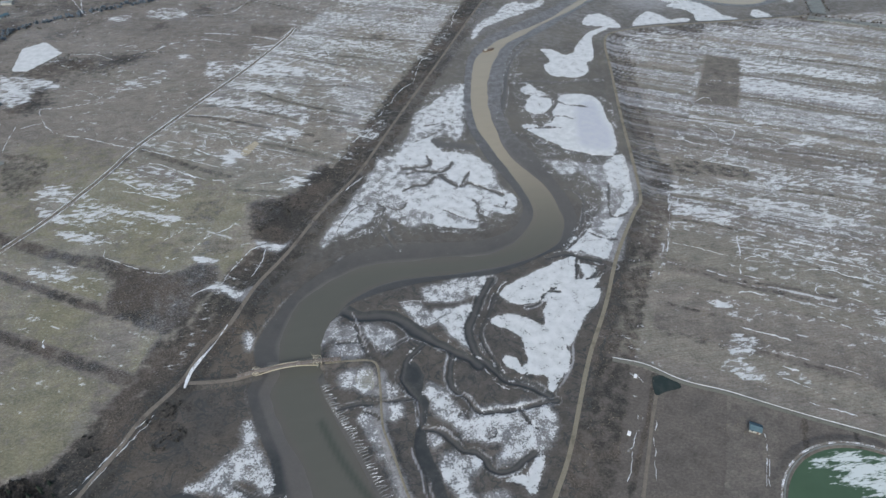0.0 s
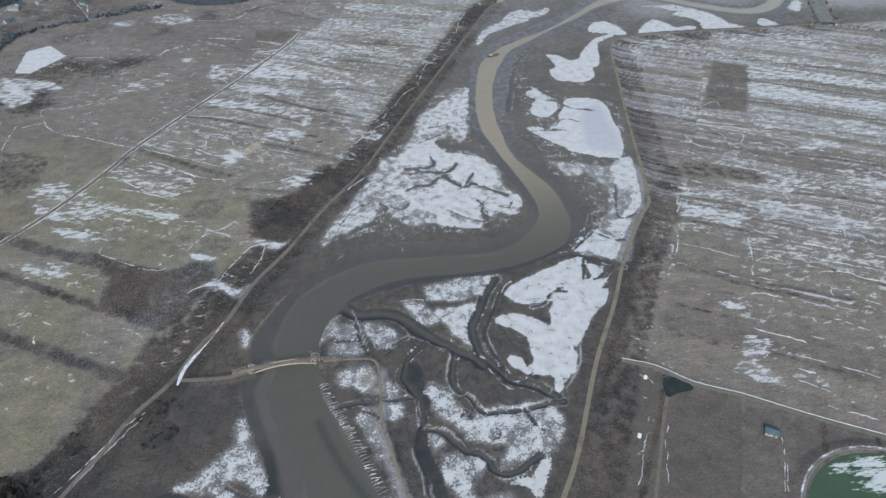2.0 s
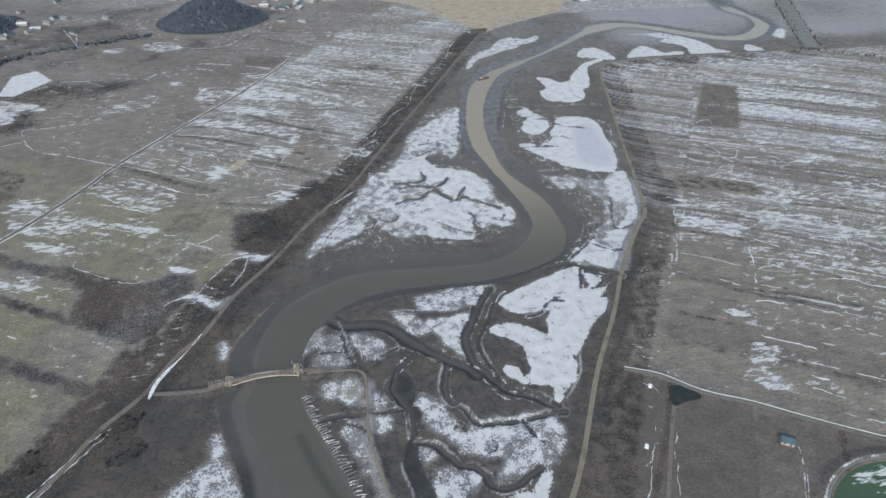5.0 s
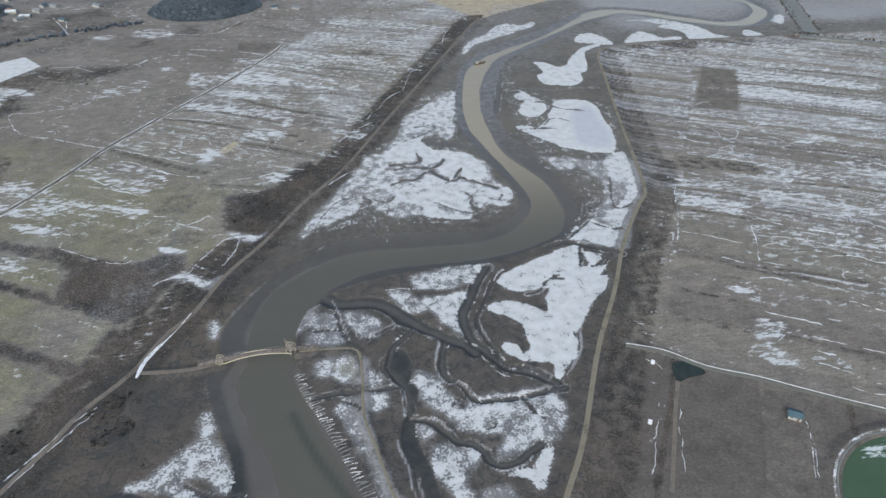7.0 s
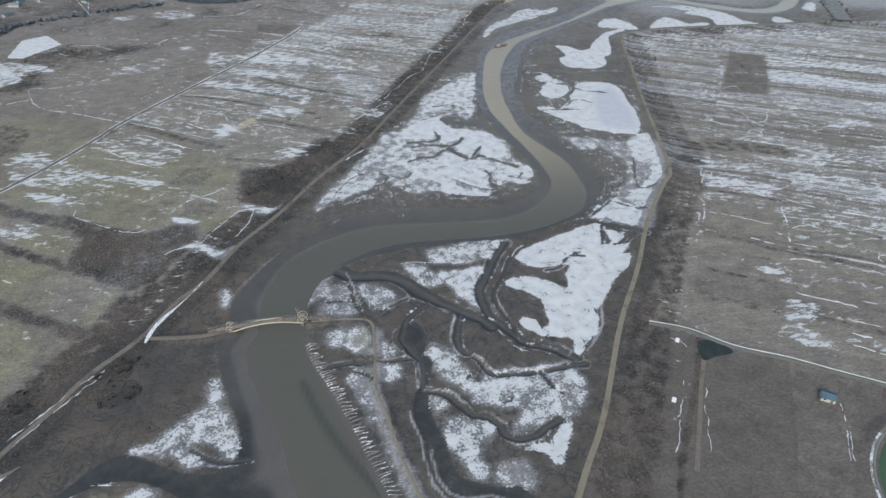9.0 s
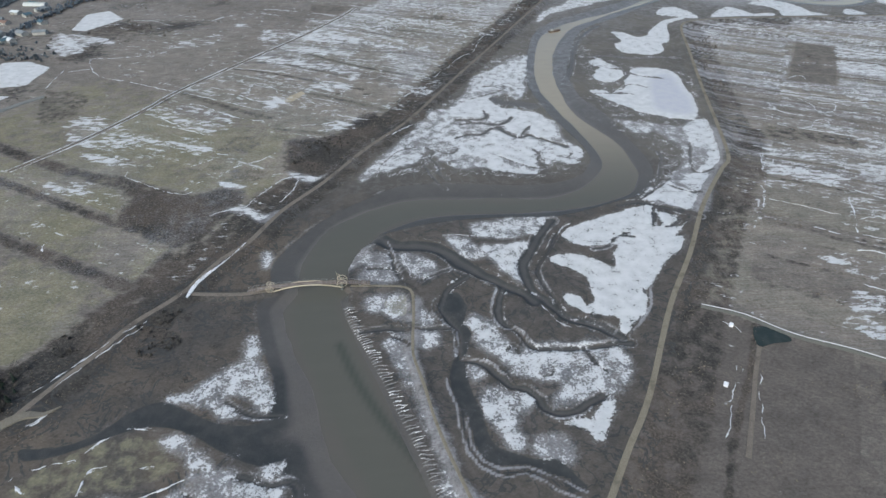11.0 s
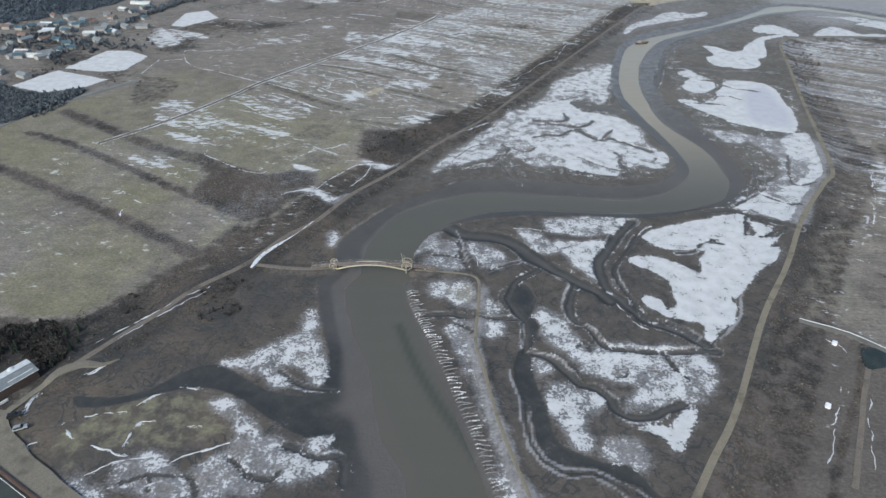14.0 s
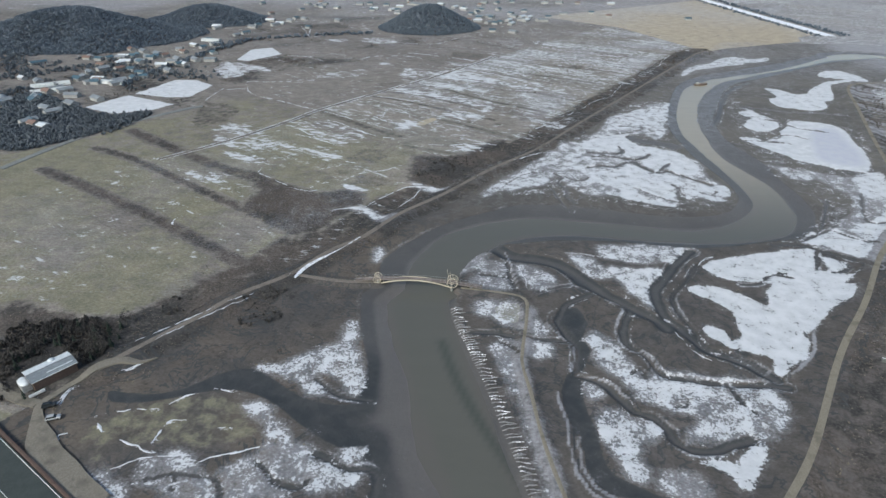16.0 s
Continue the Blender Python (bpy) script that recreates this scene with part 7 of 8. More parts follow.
tagged(ribbon("road_verge", main + road_side * 5.9, 0.6, 1.25, RED_VERGE, 1.8, 0.05), "rust-red verge strip beside the main road", "verge", kind="structure")
for off in (-4.5, 4.5):
    tagged(ribbon("lane_line", main + road_side * off, 0.09, 1.385, PAINT_WHITE, 0.02), "thin white line on the asphalt", "road marking", kind="structure")


# ---- footbridge with its ornamental wheels ----
def ornament_wheel(parent, x, y, z, radius):
    m = Matrix.Identity(4)
    hub = part("wheel", ring(bmesh.new(), (0, 0, 0), radius, 0.13, m), PAINT_CREAM, parent, "cream painted ornamental wheel rim", pose(x, y, z))
    part("hub", ring(bmesh.new(), (0, 0, 0), radius * 0.24, 0.11, m, 14), PAINT_CREAM, hub)
    for i in range(8):
        a = math.pi * 2 * i / 8
        part("spoke", rod(bmesh.new(), (math.cos(a) * radius * 0.24, 0, math.sin(a) * radius * 0.24), (math.cos(a) * radius, 0, math.sin(a) * radius), 0.05), PAINT_CREAM, hub)
    return hub


def footbridge():
    """Spans the river from x = -36 to x = -1, with ramps either side."""
    t = thing("footbridge", -18.5, 0.4, 0, 2.6)
    half, wide, crown, foot = 17.0, 1.35, 0.5, 2.9

    def deck_z(x):
        return foot + crown * max(0.0, 1 - (x / half) ** 2) if abs(x) < half else foot - 0.13 * (abs(x) - half)

    xs = np.linspace(-half - 11, half + 14, 54)
    for a, b in zip(xs[:-1], xs[1:]):
        mid, tilt = (a + b) / 2, math.degrees(math.atan2(deck_z(b) - deck_z(a), b - a))
        length = math.hypot(b - a, deck_z(b) - deck_z(a))
        part("plank", a_box(-length / 2 + 0.015, length / 2 - 0.015, -wide, wide, -0.12, 0.0), DECK, t, "", pose(mid, 0, deck_z(mid), 0, -tilt, 0))
    for s in (-1, 1):
        bm = bmesh.new()
        pts = [(x, s * (wide + 0.14), 0.7 + (foot + crown - 0.5) * (1 - (x / half) ** 2)) for x in np.linspace(-half, half, 25)]
        rows = [[bm.verts.new((px, py + dy, pz + dz)) for dy, dz in ((-0.12, -0.42), (0.12, -0.42), (0.12, 0.14), (-0.12, 0.14))] for px, py, pz in pts]
        for r, q in zip(rows, rows[1:]):
            for j in range(4):
                bm.faces.new((r[j], r[(j + 1) % 4], q[(j + 1) % 4], q[j]))
        bm.faces.new(rows[0][::-1]), bm.faces.new(rows[-1])
        part("arch_girder", bm, PAINT_CREAM, t, "cream painted arch rib under the deck")
        bm = bmesh.new()
        for p, q in zip(xs[:-1], xs[1:]):
            rod(bm, (p, s * (wide + 0.02), deck_z(p) - 0.2), (q, s * (wide + 0.02), deck_z(q) - 0.2), 0.10, sides=4)
        part("edge_beam", bm, DECK, t)
        for x in np.linspace(-half + 2.4, half - 2.4, 11):
            low = 0.7 + (foot + crown - 0.5) * (1 - (x / half) ** 2)
            if deck_z(x) - 0.3 > low:
                part("hanger_post", rod(bmesh.new(), (x, s * (wide + 0.1), low), (x, s * (wide + 0.1), deck_z(x) - 0.2), 0.06, sides=5), PAINT_CREAM, t)
        bm = bmesh.new()
        line = [(x, s * (wide - 0.05), deck_z(x) + 1.1) for x in xs]
        for p, q in zip(line, line[1:]):
            rod(bm, p, q, 0.03, sides=4)
        part("handrail", bm, STEEL, t)
        for x in xs[::2]:
            part("railing_post", rod(bmesh.new(), (x, s * (wide - 0.05), deck_z(x)), (x, s * (wide - 0.05), deck_z(x) + 1.1), 0.035, sides=4), STEEL, t)
        for x, r in ((-half - 0.4, 1.75), (half + 0.4, 2.35)):
            ornament_wheel(t, x, s * (wide + 0.45), 1.9 + r * 0.55, r)
    for x in (-half, half, -half - 8, half + 9):
        bm = bmesh.new()
        box(bm, x - 0.45, x + 0.45, -wide, wide, -3.2, deck_z(x) - 0.15, 0.06)
        part("pier", bm, CONCRETE, t, "grey concrete pier")
    for lean, high in ((-0.9, 6.2), (-0.35, 5.0)):
        part("mast", rod(bmesh.new(), (half - 0.2 + lean, wide + 0.5, 1.6), (half - 0.2 + lean * 2.3, wide + 0.6, 2.0 + high), 0.12, 0.06), PAINT_CREAM, t, "slanting cream painted mast")
    return tagged(t, "arched footbridge with timber deck and cream painted wheels", "footbridge")


footbridge()


# ---- buildings ----
def gable(bm, length, width, wall, ridge, over=0.4, thick=0.12, side=0):
    """Both slopes, or one, of a gabled roof along x."""
    for s in ((-1, 1) if side == 0 else (side,)):
        up = Vector((0, -s * (ridge - wall), -0)) and (width / 2 + over)
        drop = (ridge - wall) * over / (width / 2)
        a = [(-length / 2 - over, s * up, wall - drop), (length / 2 + over, s * up, wall - drop), (length / 2 + over, 0, ridge), (-length / 2 - over, 0, ridge)]
        low = [bm.verts.new(p) for p in a]
        top = [bm.verts.new((p[0], p[1], p[2] + thick)) for p in a]
        bm.faces.new(low), bm.faces.new(top)
        for i in range(4):
            bm.faces.new((low[i], low[(i + 1) % 4], top[(i + 1) % 4], top[i]))
    bmesh.ops.recalc_face_normals(bm, faces=bm.faces[:])
    return bm


def gabled_walls(length, width, wall, ridge):
    bm = bmesh.new()
    ends = []
    for x in (-length / 2, length / 2):
        ends.append([bm.verts.new((x, y, z)) for y, z in ((-width / 2, -0.6), (width / 2, -0.6), (width / 2, wall), (0, ridge - 0.02), (-width / 2, wall))])
    for i in range(5):
        bm.faces.new((ends[0][i], ends[0][(i + 1) % 5], ends[1][(i + 1) % 5], ends[1][i]))
    bm.faces.new(ends[0][::-1]), bm.faces.new(ends[1])
    return bm


def house(x, y, z, turn, length, width, wall, ridge, roof, walls, label, category="house", name="house", openings=True):
    t = thing(name, x, y, z, turn)
    part("wall", gabled_walls(length, width, wall, ridge), walls, t)
    part("roof", gable(bmesh.new(), length, width, wall, ridge), roof, t)
    n = max(2, int(length / 3.5))
    for s in (-1, 1) if openings else ():
        for i in range(n):
            px = -length / 2 + length * (i + 0.5) / n
            if s < 0 and i == n // 2:
                part("door", a_box(px - 0.5, px + 0.5, -width / 2 - 0.06, -width / 2 + 0.05, 0.0, 2.05), WALL_BROWN, t)
                continue
            w = part("window", a_box(px - 0.6, px + 0.6, s * width / 2 - 0.05, s * width / 2 + 0.05, 0.95, 2.05), PAINT_WHITE, t)
            part("pane", a_box(px - 0.5, px + 0.5, s * width / 2 - 0.065, s * width / 2 + 0.065, 1.05, 1.95), GLASS_DARK, w)
    return tagged(t, label, category)


def long_shed():
    """Long brown building with one white and one grey roof slope."""
    t = thing("long_shed", -140.2, -80.4, 0.75, 58)
    part("wall", gabled_walls(14.8, 8.4, 3.4, 4.15), WALL_BROWN, t)
    part("roof_slope", gable(bmesh.new(), 14.8, 8.4, 3.4, 4.15, 0.5, side=1), ROOF_WHITE, t, "white sheet metal roof slope")
    part("roof_slope", gable(bmesh.new(), 14.8, 8.4, 3.4, 4.15, 0.5, side=-1), ROOF_GREY, t, "grey sheet metal roof slope")
    part("ridge_cap", a_box(-7.9, 7.9, -0.22, 0.22, 4.24, 4.38), STEEL, t)
    for i in range(13):
        px = -7.1 + i * 1.183
        part("wall_board", a_box(px - 0.08, px + 0.08, -4.30, -4.19, 0.0, 3.3), WALL_BROWN, t)
    part("gutter", rod(bmesh.new(), (-7.9, -4.75, 3.25), (7.9, -4.75, 3.25), 0.13, sides=6), PAINT_WHITE, t, "pale gutter along the eaves")
    part("skylight_strip", a_box(-2.0, 6.8, -3.2, -2.7, 3.78, 3.88), ROOF_WHITE, t, "pale strip of roof lights")
    bm = bmesh.new()
    bmesh.ops.create_uvsphere(bm, u_segments=14, v_segments=8, radius=1.0, matrix=Matrix.Translation((1.7, 3.3, 3.75)) @ Matrix.Diagonal((1.3, 1.1, 0.9, 1)))
    part("roof_dome", bm, ROOF_WHITE, t, "white rounded tank on the roof")
    annex = part("annex", a_box(-10.6, -7.5, -2.6, 3.0, -0.6, 2.4, bevel=0.1), WALL_PALE, t, "pale annex with a white rounded roof")
    bm = bmesh.new()
    bmesh.ops.create_uvsphere(bm, u_segments=16, v_segments=10, radius=1.0, matrix=Matrix.Translation((-9.1, 0.2, 2.35)) @ Matrix.Diagonal((1.8, 3.1, 1.0, 1)))
    part("annex_roof", bm, ROOF_WHITE, annex)
    return tagged(t, "long brown shed with white and grey metal roof", "shed")


long_shed()
bm = bmesh.new()
box(bm, -2.6, 2.6, -0.25, 0.25, 0, 1.0, 0.05)
tagged(part("low_wall", bm, PAINT_WHITE, None, "", pose(-138.2, -90.7, 0.6, 0, 0, 56)), "low white wall beside the gravel yard", "wall")


def car(x, y, z, turn, paint, label):
    t = thing("car", x, y, z, turn)
    bm = box(bmesh.new(), -2.3, 2.3, -0.9, 0.9, 0.3, 0.95, 0.12)
    part("body", bm, paint, t)
    bm = bmesh.new()
    low = [bm.verts.new((px, py, 0.93)) for px, py in ((-2.0, -0.82), (1.15, -0.82), (1.15, 0.82), (-2.0, 0.82))]
    top = [bm.verts.new((px, py, 1.58)) for px, py in ((-1.7, -0.66), (0.45, -0.66), (0.45, 0.66), (-1.7, 0.66))]
    for i in range(4):
        bm.faces.new((low[i], low[(i + 1) % 4], top[(i + 1) % 4], top[i]))
    bm.faces.new(top)
    part("cabin_glass", bm, GLASS_DARK, t, "dark tinted windows")
    part("roof", a_box(-1.72, 0.47, -0.68, 0.68, 1.56, 1.66, bevel=0.04), paint, t)
    for px in (-1.45, 1.45):
        for s in (-1, 1):
            part("wheel", rod(bmesh.new(), (px, s * 0.72, 0.34), (px, s * 0.93, 0.34), 0.34, sides=14), RUBBER, t)
    for s in (-1, 1):
        part("headlight", a_box(2.24, 2.33, s * 0.62 - 0.18, s * 0.62 + 0.18, 0.62, 0.78), PAINT_WHITE, t)
    return tagged(t, label, "car")


car(-129.8, -95.4, 0.60, 30, CAR_DARK, "dark parked car on the gravel yard")
car(-124.2, -100.6, 0.60, 27, CAR_SILVER, "silver parked car on the gravel yard")

hut = house(225.6, -82.5, 0.0, -31, 5.6, 4.4, 2.4, 3.5, ROOF_BLUE, WALL_PALE, "small pale hut with a blue metal roof", "hut", "hut")
for x, y in WHITE_BOX:
    tagged(part("bale", a_box(-1.3, 1.3, -0.9, 0.9, 0, 1.1, bevel=0.25), SNOW, None, "", pose(x, y, ground_at(x, y) - 0.05, 0, 0, 58)), "white wrapped bale lying on rough grass", "bale")

# ---- green reservoir pond ----
for name, r0, r1, z0, z1, mat, label in (("pond_rim", POND[2] + 0.2, POND[2] + 0.9, 1.18, 1.30, CONCRETE, "grey concrete rim around the pond"), ("pond_path", POND[2] + 1.2, POND[2] + 2.3, 1.12, 1.24, DIRT_BROWN_SNOWY, "snow-dusted path around the pond")):
    a = np.linspace(0, 2 * math.pi, 97)[:-1]
    rows = [np.c_[POND[0] + np.cos(a) * r, POND[1] + np.sin(a) * r, np.full(96, z)] for r, z in ((r0, z0 - 0.9), (r0, z1), (r1, z1), (r1, z0 - 0.9))]
    faces = [(j * 96 + i, j * 96 + (i + 1) % 96, (j + 1) * 96 + (i + 1) % 96, (j + 1) * 96 + i) for j in range(3) for i in range(96)]
    tagged(arrays(name, np.vstack(rows), np.array(faces), mat), label, "pond bank", kind="structure")
rings, around = np.linspace(0.02, 1.0, 18), np.linspace(0, 2 * math.pi, 73)[:-1]
px = POND[0] + np.outer(rings, np.cos(around)).ravel() * (POND[2] + 0.4)
py = POND[1] + np.outer(rings, np.sin(around)).ravel() * (POND[2] + 0.4)
faces = [(r * 72 + i, r * 72 + (i + 1) % 72, (r + 1) * 72 + (i + 1) % 72, (r + 1) * 72 + i) for r in range(17) for i in range(72)]
pond = arrays("pond_water", np.c_[px, py, np.full(px.size, 0.55)], np.array(faces), POND_WATER)
pond.data.attributes.new("tint", "FLOAT", "POINT").data.foreach_set("value", (smooth((px - POND[0]) * 0.75 + (py - POND[1]) * 0.65, 2, 22) * smooth(np.repeat(rings, 72), 1.0, 0.86)).astype(np.float32))
tagged(pond, "still green pond water partly under snowy ice", "pond", kind="structure")


# ---- dark pool and lane beside the east dike ----
pool = curve(POOL, 2, True)
bm = bmesh.new()
level = max(ground_at(px, py) for px, py in POOL) + 0.06
bm.faces.new([bm.verts.new((px, py, level)) for px, py in pool])
bmesh.ops.triangulate(bm, faces=bm.faces[:])
tagged(part("pool", bm, POOL_WATER), "small dark pool beside the concrete lane", "pool", kind="structure")
lane = curve(LANE_EAST, 3)
tagged(ribbon("lane_east", lane, 0.95, terrain(lane[:, 0], lane[:, 1]) + 0.2, DIRT_BROWN, 0.5, 0.15), "brown earth lane beside the dike", "dirt road", kind="structure")


# ---- frost ridges between the gullies of the river bank ----
def ridges(name, line, pitch, low, high, side_turn, label, wide=0.42):
    p = curve(line, 0.5)
    gone = np.r_[0, np.cumsum(np.hypot(*np.diff(p, axis=0).T))]
    rng, verts, faces = random.Random(5), [], []
    t = 2.0
    while t < gone[-1] - 2:
        t += pitch * rng.uniform(0.7, 1.35)
        c = np.array([np.interp(t, gone, p[:, 0]), np.interp(t, gone, p[:, 1])])
        d = np.array([np.interp(t + 1, gone, p[:, 0]), np.interp(t + 1, gone, p[:, 1])]) - c
        d /= np.hypot(*d) + 1e-9
        a = radians(side_turn + rng.uniform(-14, 14))
        across = np.array([d[1] * math.cos(a) - d[0] * math.sin(a), -d[0] * math.cos(a) - d[1] * math.sin(a)])
        long, w = rng.uniform(low, high), wide * rng.uniform(0.6, 1.5)
        base, k = len(verts), 6
        for i in range(k):
            s = (i / (k - 1)) * long - 1.3
            q = c + across * s + d * rng.uniform(-0.18, 0.18)
            half = w * math.sin(math.pi * (0.12 + 0.8 * i / (k - 1)))
            for off, up in ((-half, -0.15), (0, 0.28), (half, -0.15)):
                verts.append((q[0] + d[0] * off, q[1] + d[1] * off, up))
        for i in range(k - 1):
            for j in range(2):
                faces.append((base + i * 3 + j, base + i * 3 + j + 1, base + i * 3 + j + 4, base + i * 3 + j + 3))
    v = np.array(verts)
    v[:, 2] += terrain(v[:, 0], v[:, 1])
    return tagged(arrays(name, v, np.array(faces), FROST), label, "frost", kind="stuff")


ridges("frost_ridges", RILL_LINE, 1.75, 3.8, 6.2, 195, "frosted ridges between small gullies of the bank", 0.62)
ridges("frost_ridges", RILL_NORTH, 5.0, 2.5, 6.0, 40, "frosted ridges on the sloping mud bank", 0.3)


# ---- narrow drifts of snow along ditches and furrows of the fields ----
def field_drifts(name, lines, label):
    verts, faces = [], []
    for k, (line, half) in enumerate(lines):
        p = curve(line, 0.8)
        d = np.gradient(p, axis=0)
        side = np.stack([d[:, 1], -d[:, 0]], 1) / (np.hypot(d[:, 0], d[:, 1])[:, None] + 1e-6)
        p = p + side * (1.0 * wavy(p[:, 0], p[:, 1], 4, 41, 3))[:, None]
        taper = np.sin(np.linspace(0.12, math.pi - 0.12, len(p))) ** 0.4
        w = half * taper * np.clip(0.60 + 1.5 * wavy(p[:, 0] + 7 * k, p[:, 1], 3.6, 43, 3) + 0.5 * wavy(p[:, 0], p[:, 1] + 5 * k, 1.4, 45, 1), 0, 1.6)
        z = terrain(p[:, 0], p[:, 1])
        base, n = len(verts), len(p)
        for j, (off, up) in enumerate(((-1.0, -0.05), (-0.35, 0.13), (0.35, 0.13), (1.0, -0.05))):
            off = off * (1 + 0.95 * wavy(p[:, 0] + 31 * j, p[:, 1], 1.1, 47, 2))
            verts.extend(np.c_[p + side * (w * off)[:, None], z + np.where(w > 0.06, up, -0.2)].tolist())
        for i in np.nonzero((w[:-1] > 0.05) | (w[1:] > 0.05))[0]:
            faces.extend((base + r * n + i, base + (r + 1) * n + i, base + (r + 1) * n + i + 1, base + r * n + i + 1) for r in range(3))
    return tagged(arrays(name, verts, np.array(faces), DRIFT_SNOW), label, "snow", kind="stuff")


field_drifts("snow_drifts", FIELD_DRIFTS, "narrow broken drifts of snow along field ditches")
field_drifts("marsh_drifts", RIMS, "thin bright drifts of snow along the rims of the marsh")


# ---- vegetation ----
def bushes(name, places, sizes, material, label, blades=11, seed=3, category="scrub"):
    """Low twiggy bushes: crossing slivers within a dome."""
    rng = np.random.RandomState(seed)
    n = len(places)
    base = np.repeat(np.c_[places, terrain(places[:, 0], places[:, 1])], blades, 0)
    size = np.repeat(sizes, blades)
    turn, lean = rng.uniform(0, 2 * math.pi, n * blades), rng.uniform(0.1, 1.25, n * blades)
    length = size * rng.uniform(0.6, 1.2, n * blades)
    tip = np.stack([np.cos(turn) * np.sin(lean), np.sin(turn) * np.sin(lean), np.cos(lean)], 1) * length[:, None]
    side = np.stack([-np.sin(turn), np.cos(turn), rng.uniform(-0.6, 0.6, n * blades)], 1) * (size * rng.uniform(0.16, 0.34, n * blades))[:, None]
    foot = base + tip * 0.12
    verts = np.stack([foot - side * 0.35, foot + tip * 0.62 - side, foot + tip, foot + tip * 0.55 + side], 1).reshape(-1, 3)
    faces = np.arange(n * blades * 4).reshape(-1, 4)
    return tagged(arrays(name, verts, faces, material), label, category, kind="stuff")


THICKETS = (SHADE_SHED, THICKET_A, THICKET_B, THICKET_C, THICKET_D)


def scatter(count, x0, x1, y0, y1, key, low, seed):
    rng = np.random.RandomState(seed)
    p = np.c_[rng.uniform(x0, x1, count), rng.uniform(y0, y1, count)]
    c = {k: terrain(p[:, 0], p[:, 1], cover[k]) for k in (key, "mud", "snow")}
    clump = wavy(p[:, 0], p[:, 1], 16, seed, 3)
    keep = (c[key] + 0.9 * clump > low + rng.uniform(0, 0.35, count)) & (c["mud"] < -1.5) & (c["snow"] < -0.5)
    for k in LINES:
        keep &= line_gap(p[:, 0], p[:, 1], LINES[k], 8.0)[0] > 3.6
    keep &= ~inside(p[:, 0], p[:, 1], yard) & (np.hypot(p[:, 0] - POND[0], p[:, 1] - POND[1]) > POND[2] + 5)
    keep &= line_gap(p[:, 0], p[:, 1], main, 12.0)[0] > 9
    keep &= np.hypot(p[:, 0] + 141.5, p[:, 1] + 82.5) > 12
    for area in THICKETS:
        keep &= ~inside(p[:, 0], p[:, 1], curve(area, 4, True))
    return p[keep], rng


spots, rng = scatter(60000, -330, 330, -135, 260, "scrub", 0.55, 21)
bushes("scrub", spots, rng.uniform(0.22, 0.62, len(spots)), TWIG, "dark leafless thorn scrub along dikes and field edges", 7)
spots, rng = scatter(40000, -330, 330, -135, 240, "scrub", 0.5, 22)
bushes("reeds", spots, rng.uniform(0.3, 0.7, len(spots)), REED, "pale dead reeds and tall grass in the verges", 6, 4)
spots, rng = scatter(26000, -520, 420, 240, 640, "scrub", 0.65, 23)
bushes("scrub", spots, rng.uniform(0.7, 1.6, len(spots)), TWIG, "dark leafless hedges between the far strips", 8, 5)

for area, count in zip(THICKETS, (3600, 260, 70, 90, 70)):
    ring_line = curve(area, 4, True)
    p = np.c_[rng.uniform(ring_line[:, 0].min() - 3, ring_line[:, 0].max() + 3, count), rng.uniform(ring_line[:, 1].min() - 3, ring_line[:, 1].max() + 3, count)]
    p = p[depth_in(p[:, 0], p[:, 1], ring_line, 6.0) + 5.0 * wavy(p[:, 0], p[:, 1], 7, 57, 3) > 0]
    p = p[(line_gap(p[:, 0], p[:, 1], drive_line, 9.0)[0] > 3.5) & (line_gap(p[:, 0], p[:, 1], LINES["west"], 9.0)[0] > 2.5) & (np.hypot(p[:, 0] + 141.5, p[:, 1] + 82.5) > 9)]
    bushes("thicket", p, rng.uniform(0.5, 1.5, len(p)), DARK_TWIG, "dark leafless thicket on rough grass", 9, 6)



def leafless_tree(x, y, high, seed):
    r = random.Random(seed)
    t = thing("tree", x, y, ground_at(x, y) - 0.1, r.uniform(0, 360))
    part("trunk", rod(bmesh.new(), (0, 0, 0), (0.1, 0.05, high * 0.45), 0.16, 0.10), BARK, t)
    bm = bmesh.new()
    for i in range(9):
        a, lift = r.uniform(0, 6.28), r.uniform(0.35, 0.75)
        q = Vector((math.cos(a) * high * 0.28, math.sin(a) * high * 0.28, high * lift + 0.2 * high))
        rod(bm, (0.1, 0.05, high * r.uniform(0.25, 0.45)), q, 0.07, 0.02, 4)
        for k in range(14):
            s = q + Vector((r.gauss(0, 0.13), r.gauss(0, 0.13), r.gauss(0, 0.10))) * high
            d = Vector((r.gauss(0, 1), r.gauss(0, 1), r.gauss(0.4, 1))).normalized() * high * 0.11
            e = d.cross(Vector((r.gauss(0, 1), r.gauss(0, 1), r.gauss(0, 1)))).normalized() * high * 0.028
            bm.faces.new([bm.verts.new(v) for v in (s - d, s + e, s + d, s - e)])
    part("crown", bm, DARK_TWIG, t)
    return tagged(t, "leafless dark tree with a twiggy crown", "tree", "trees by the shed")


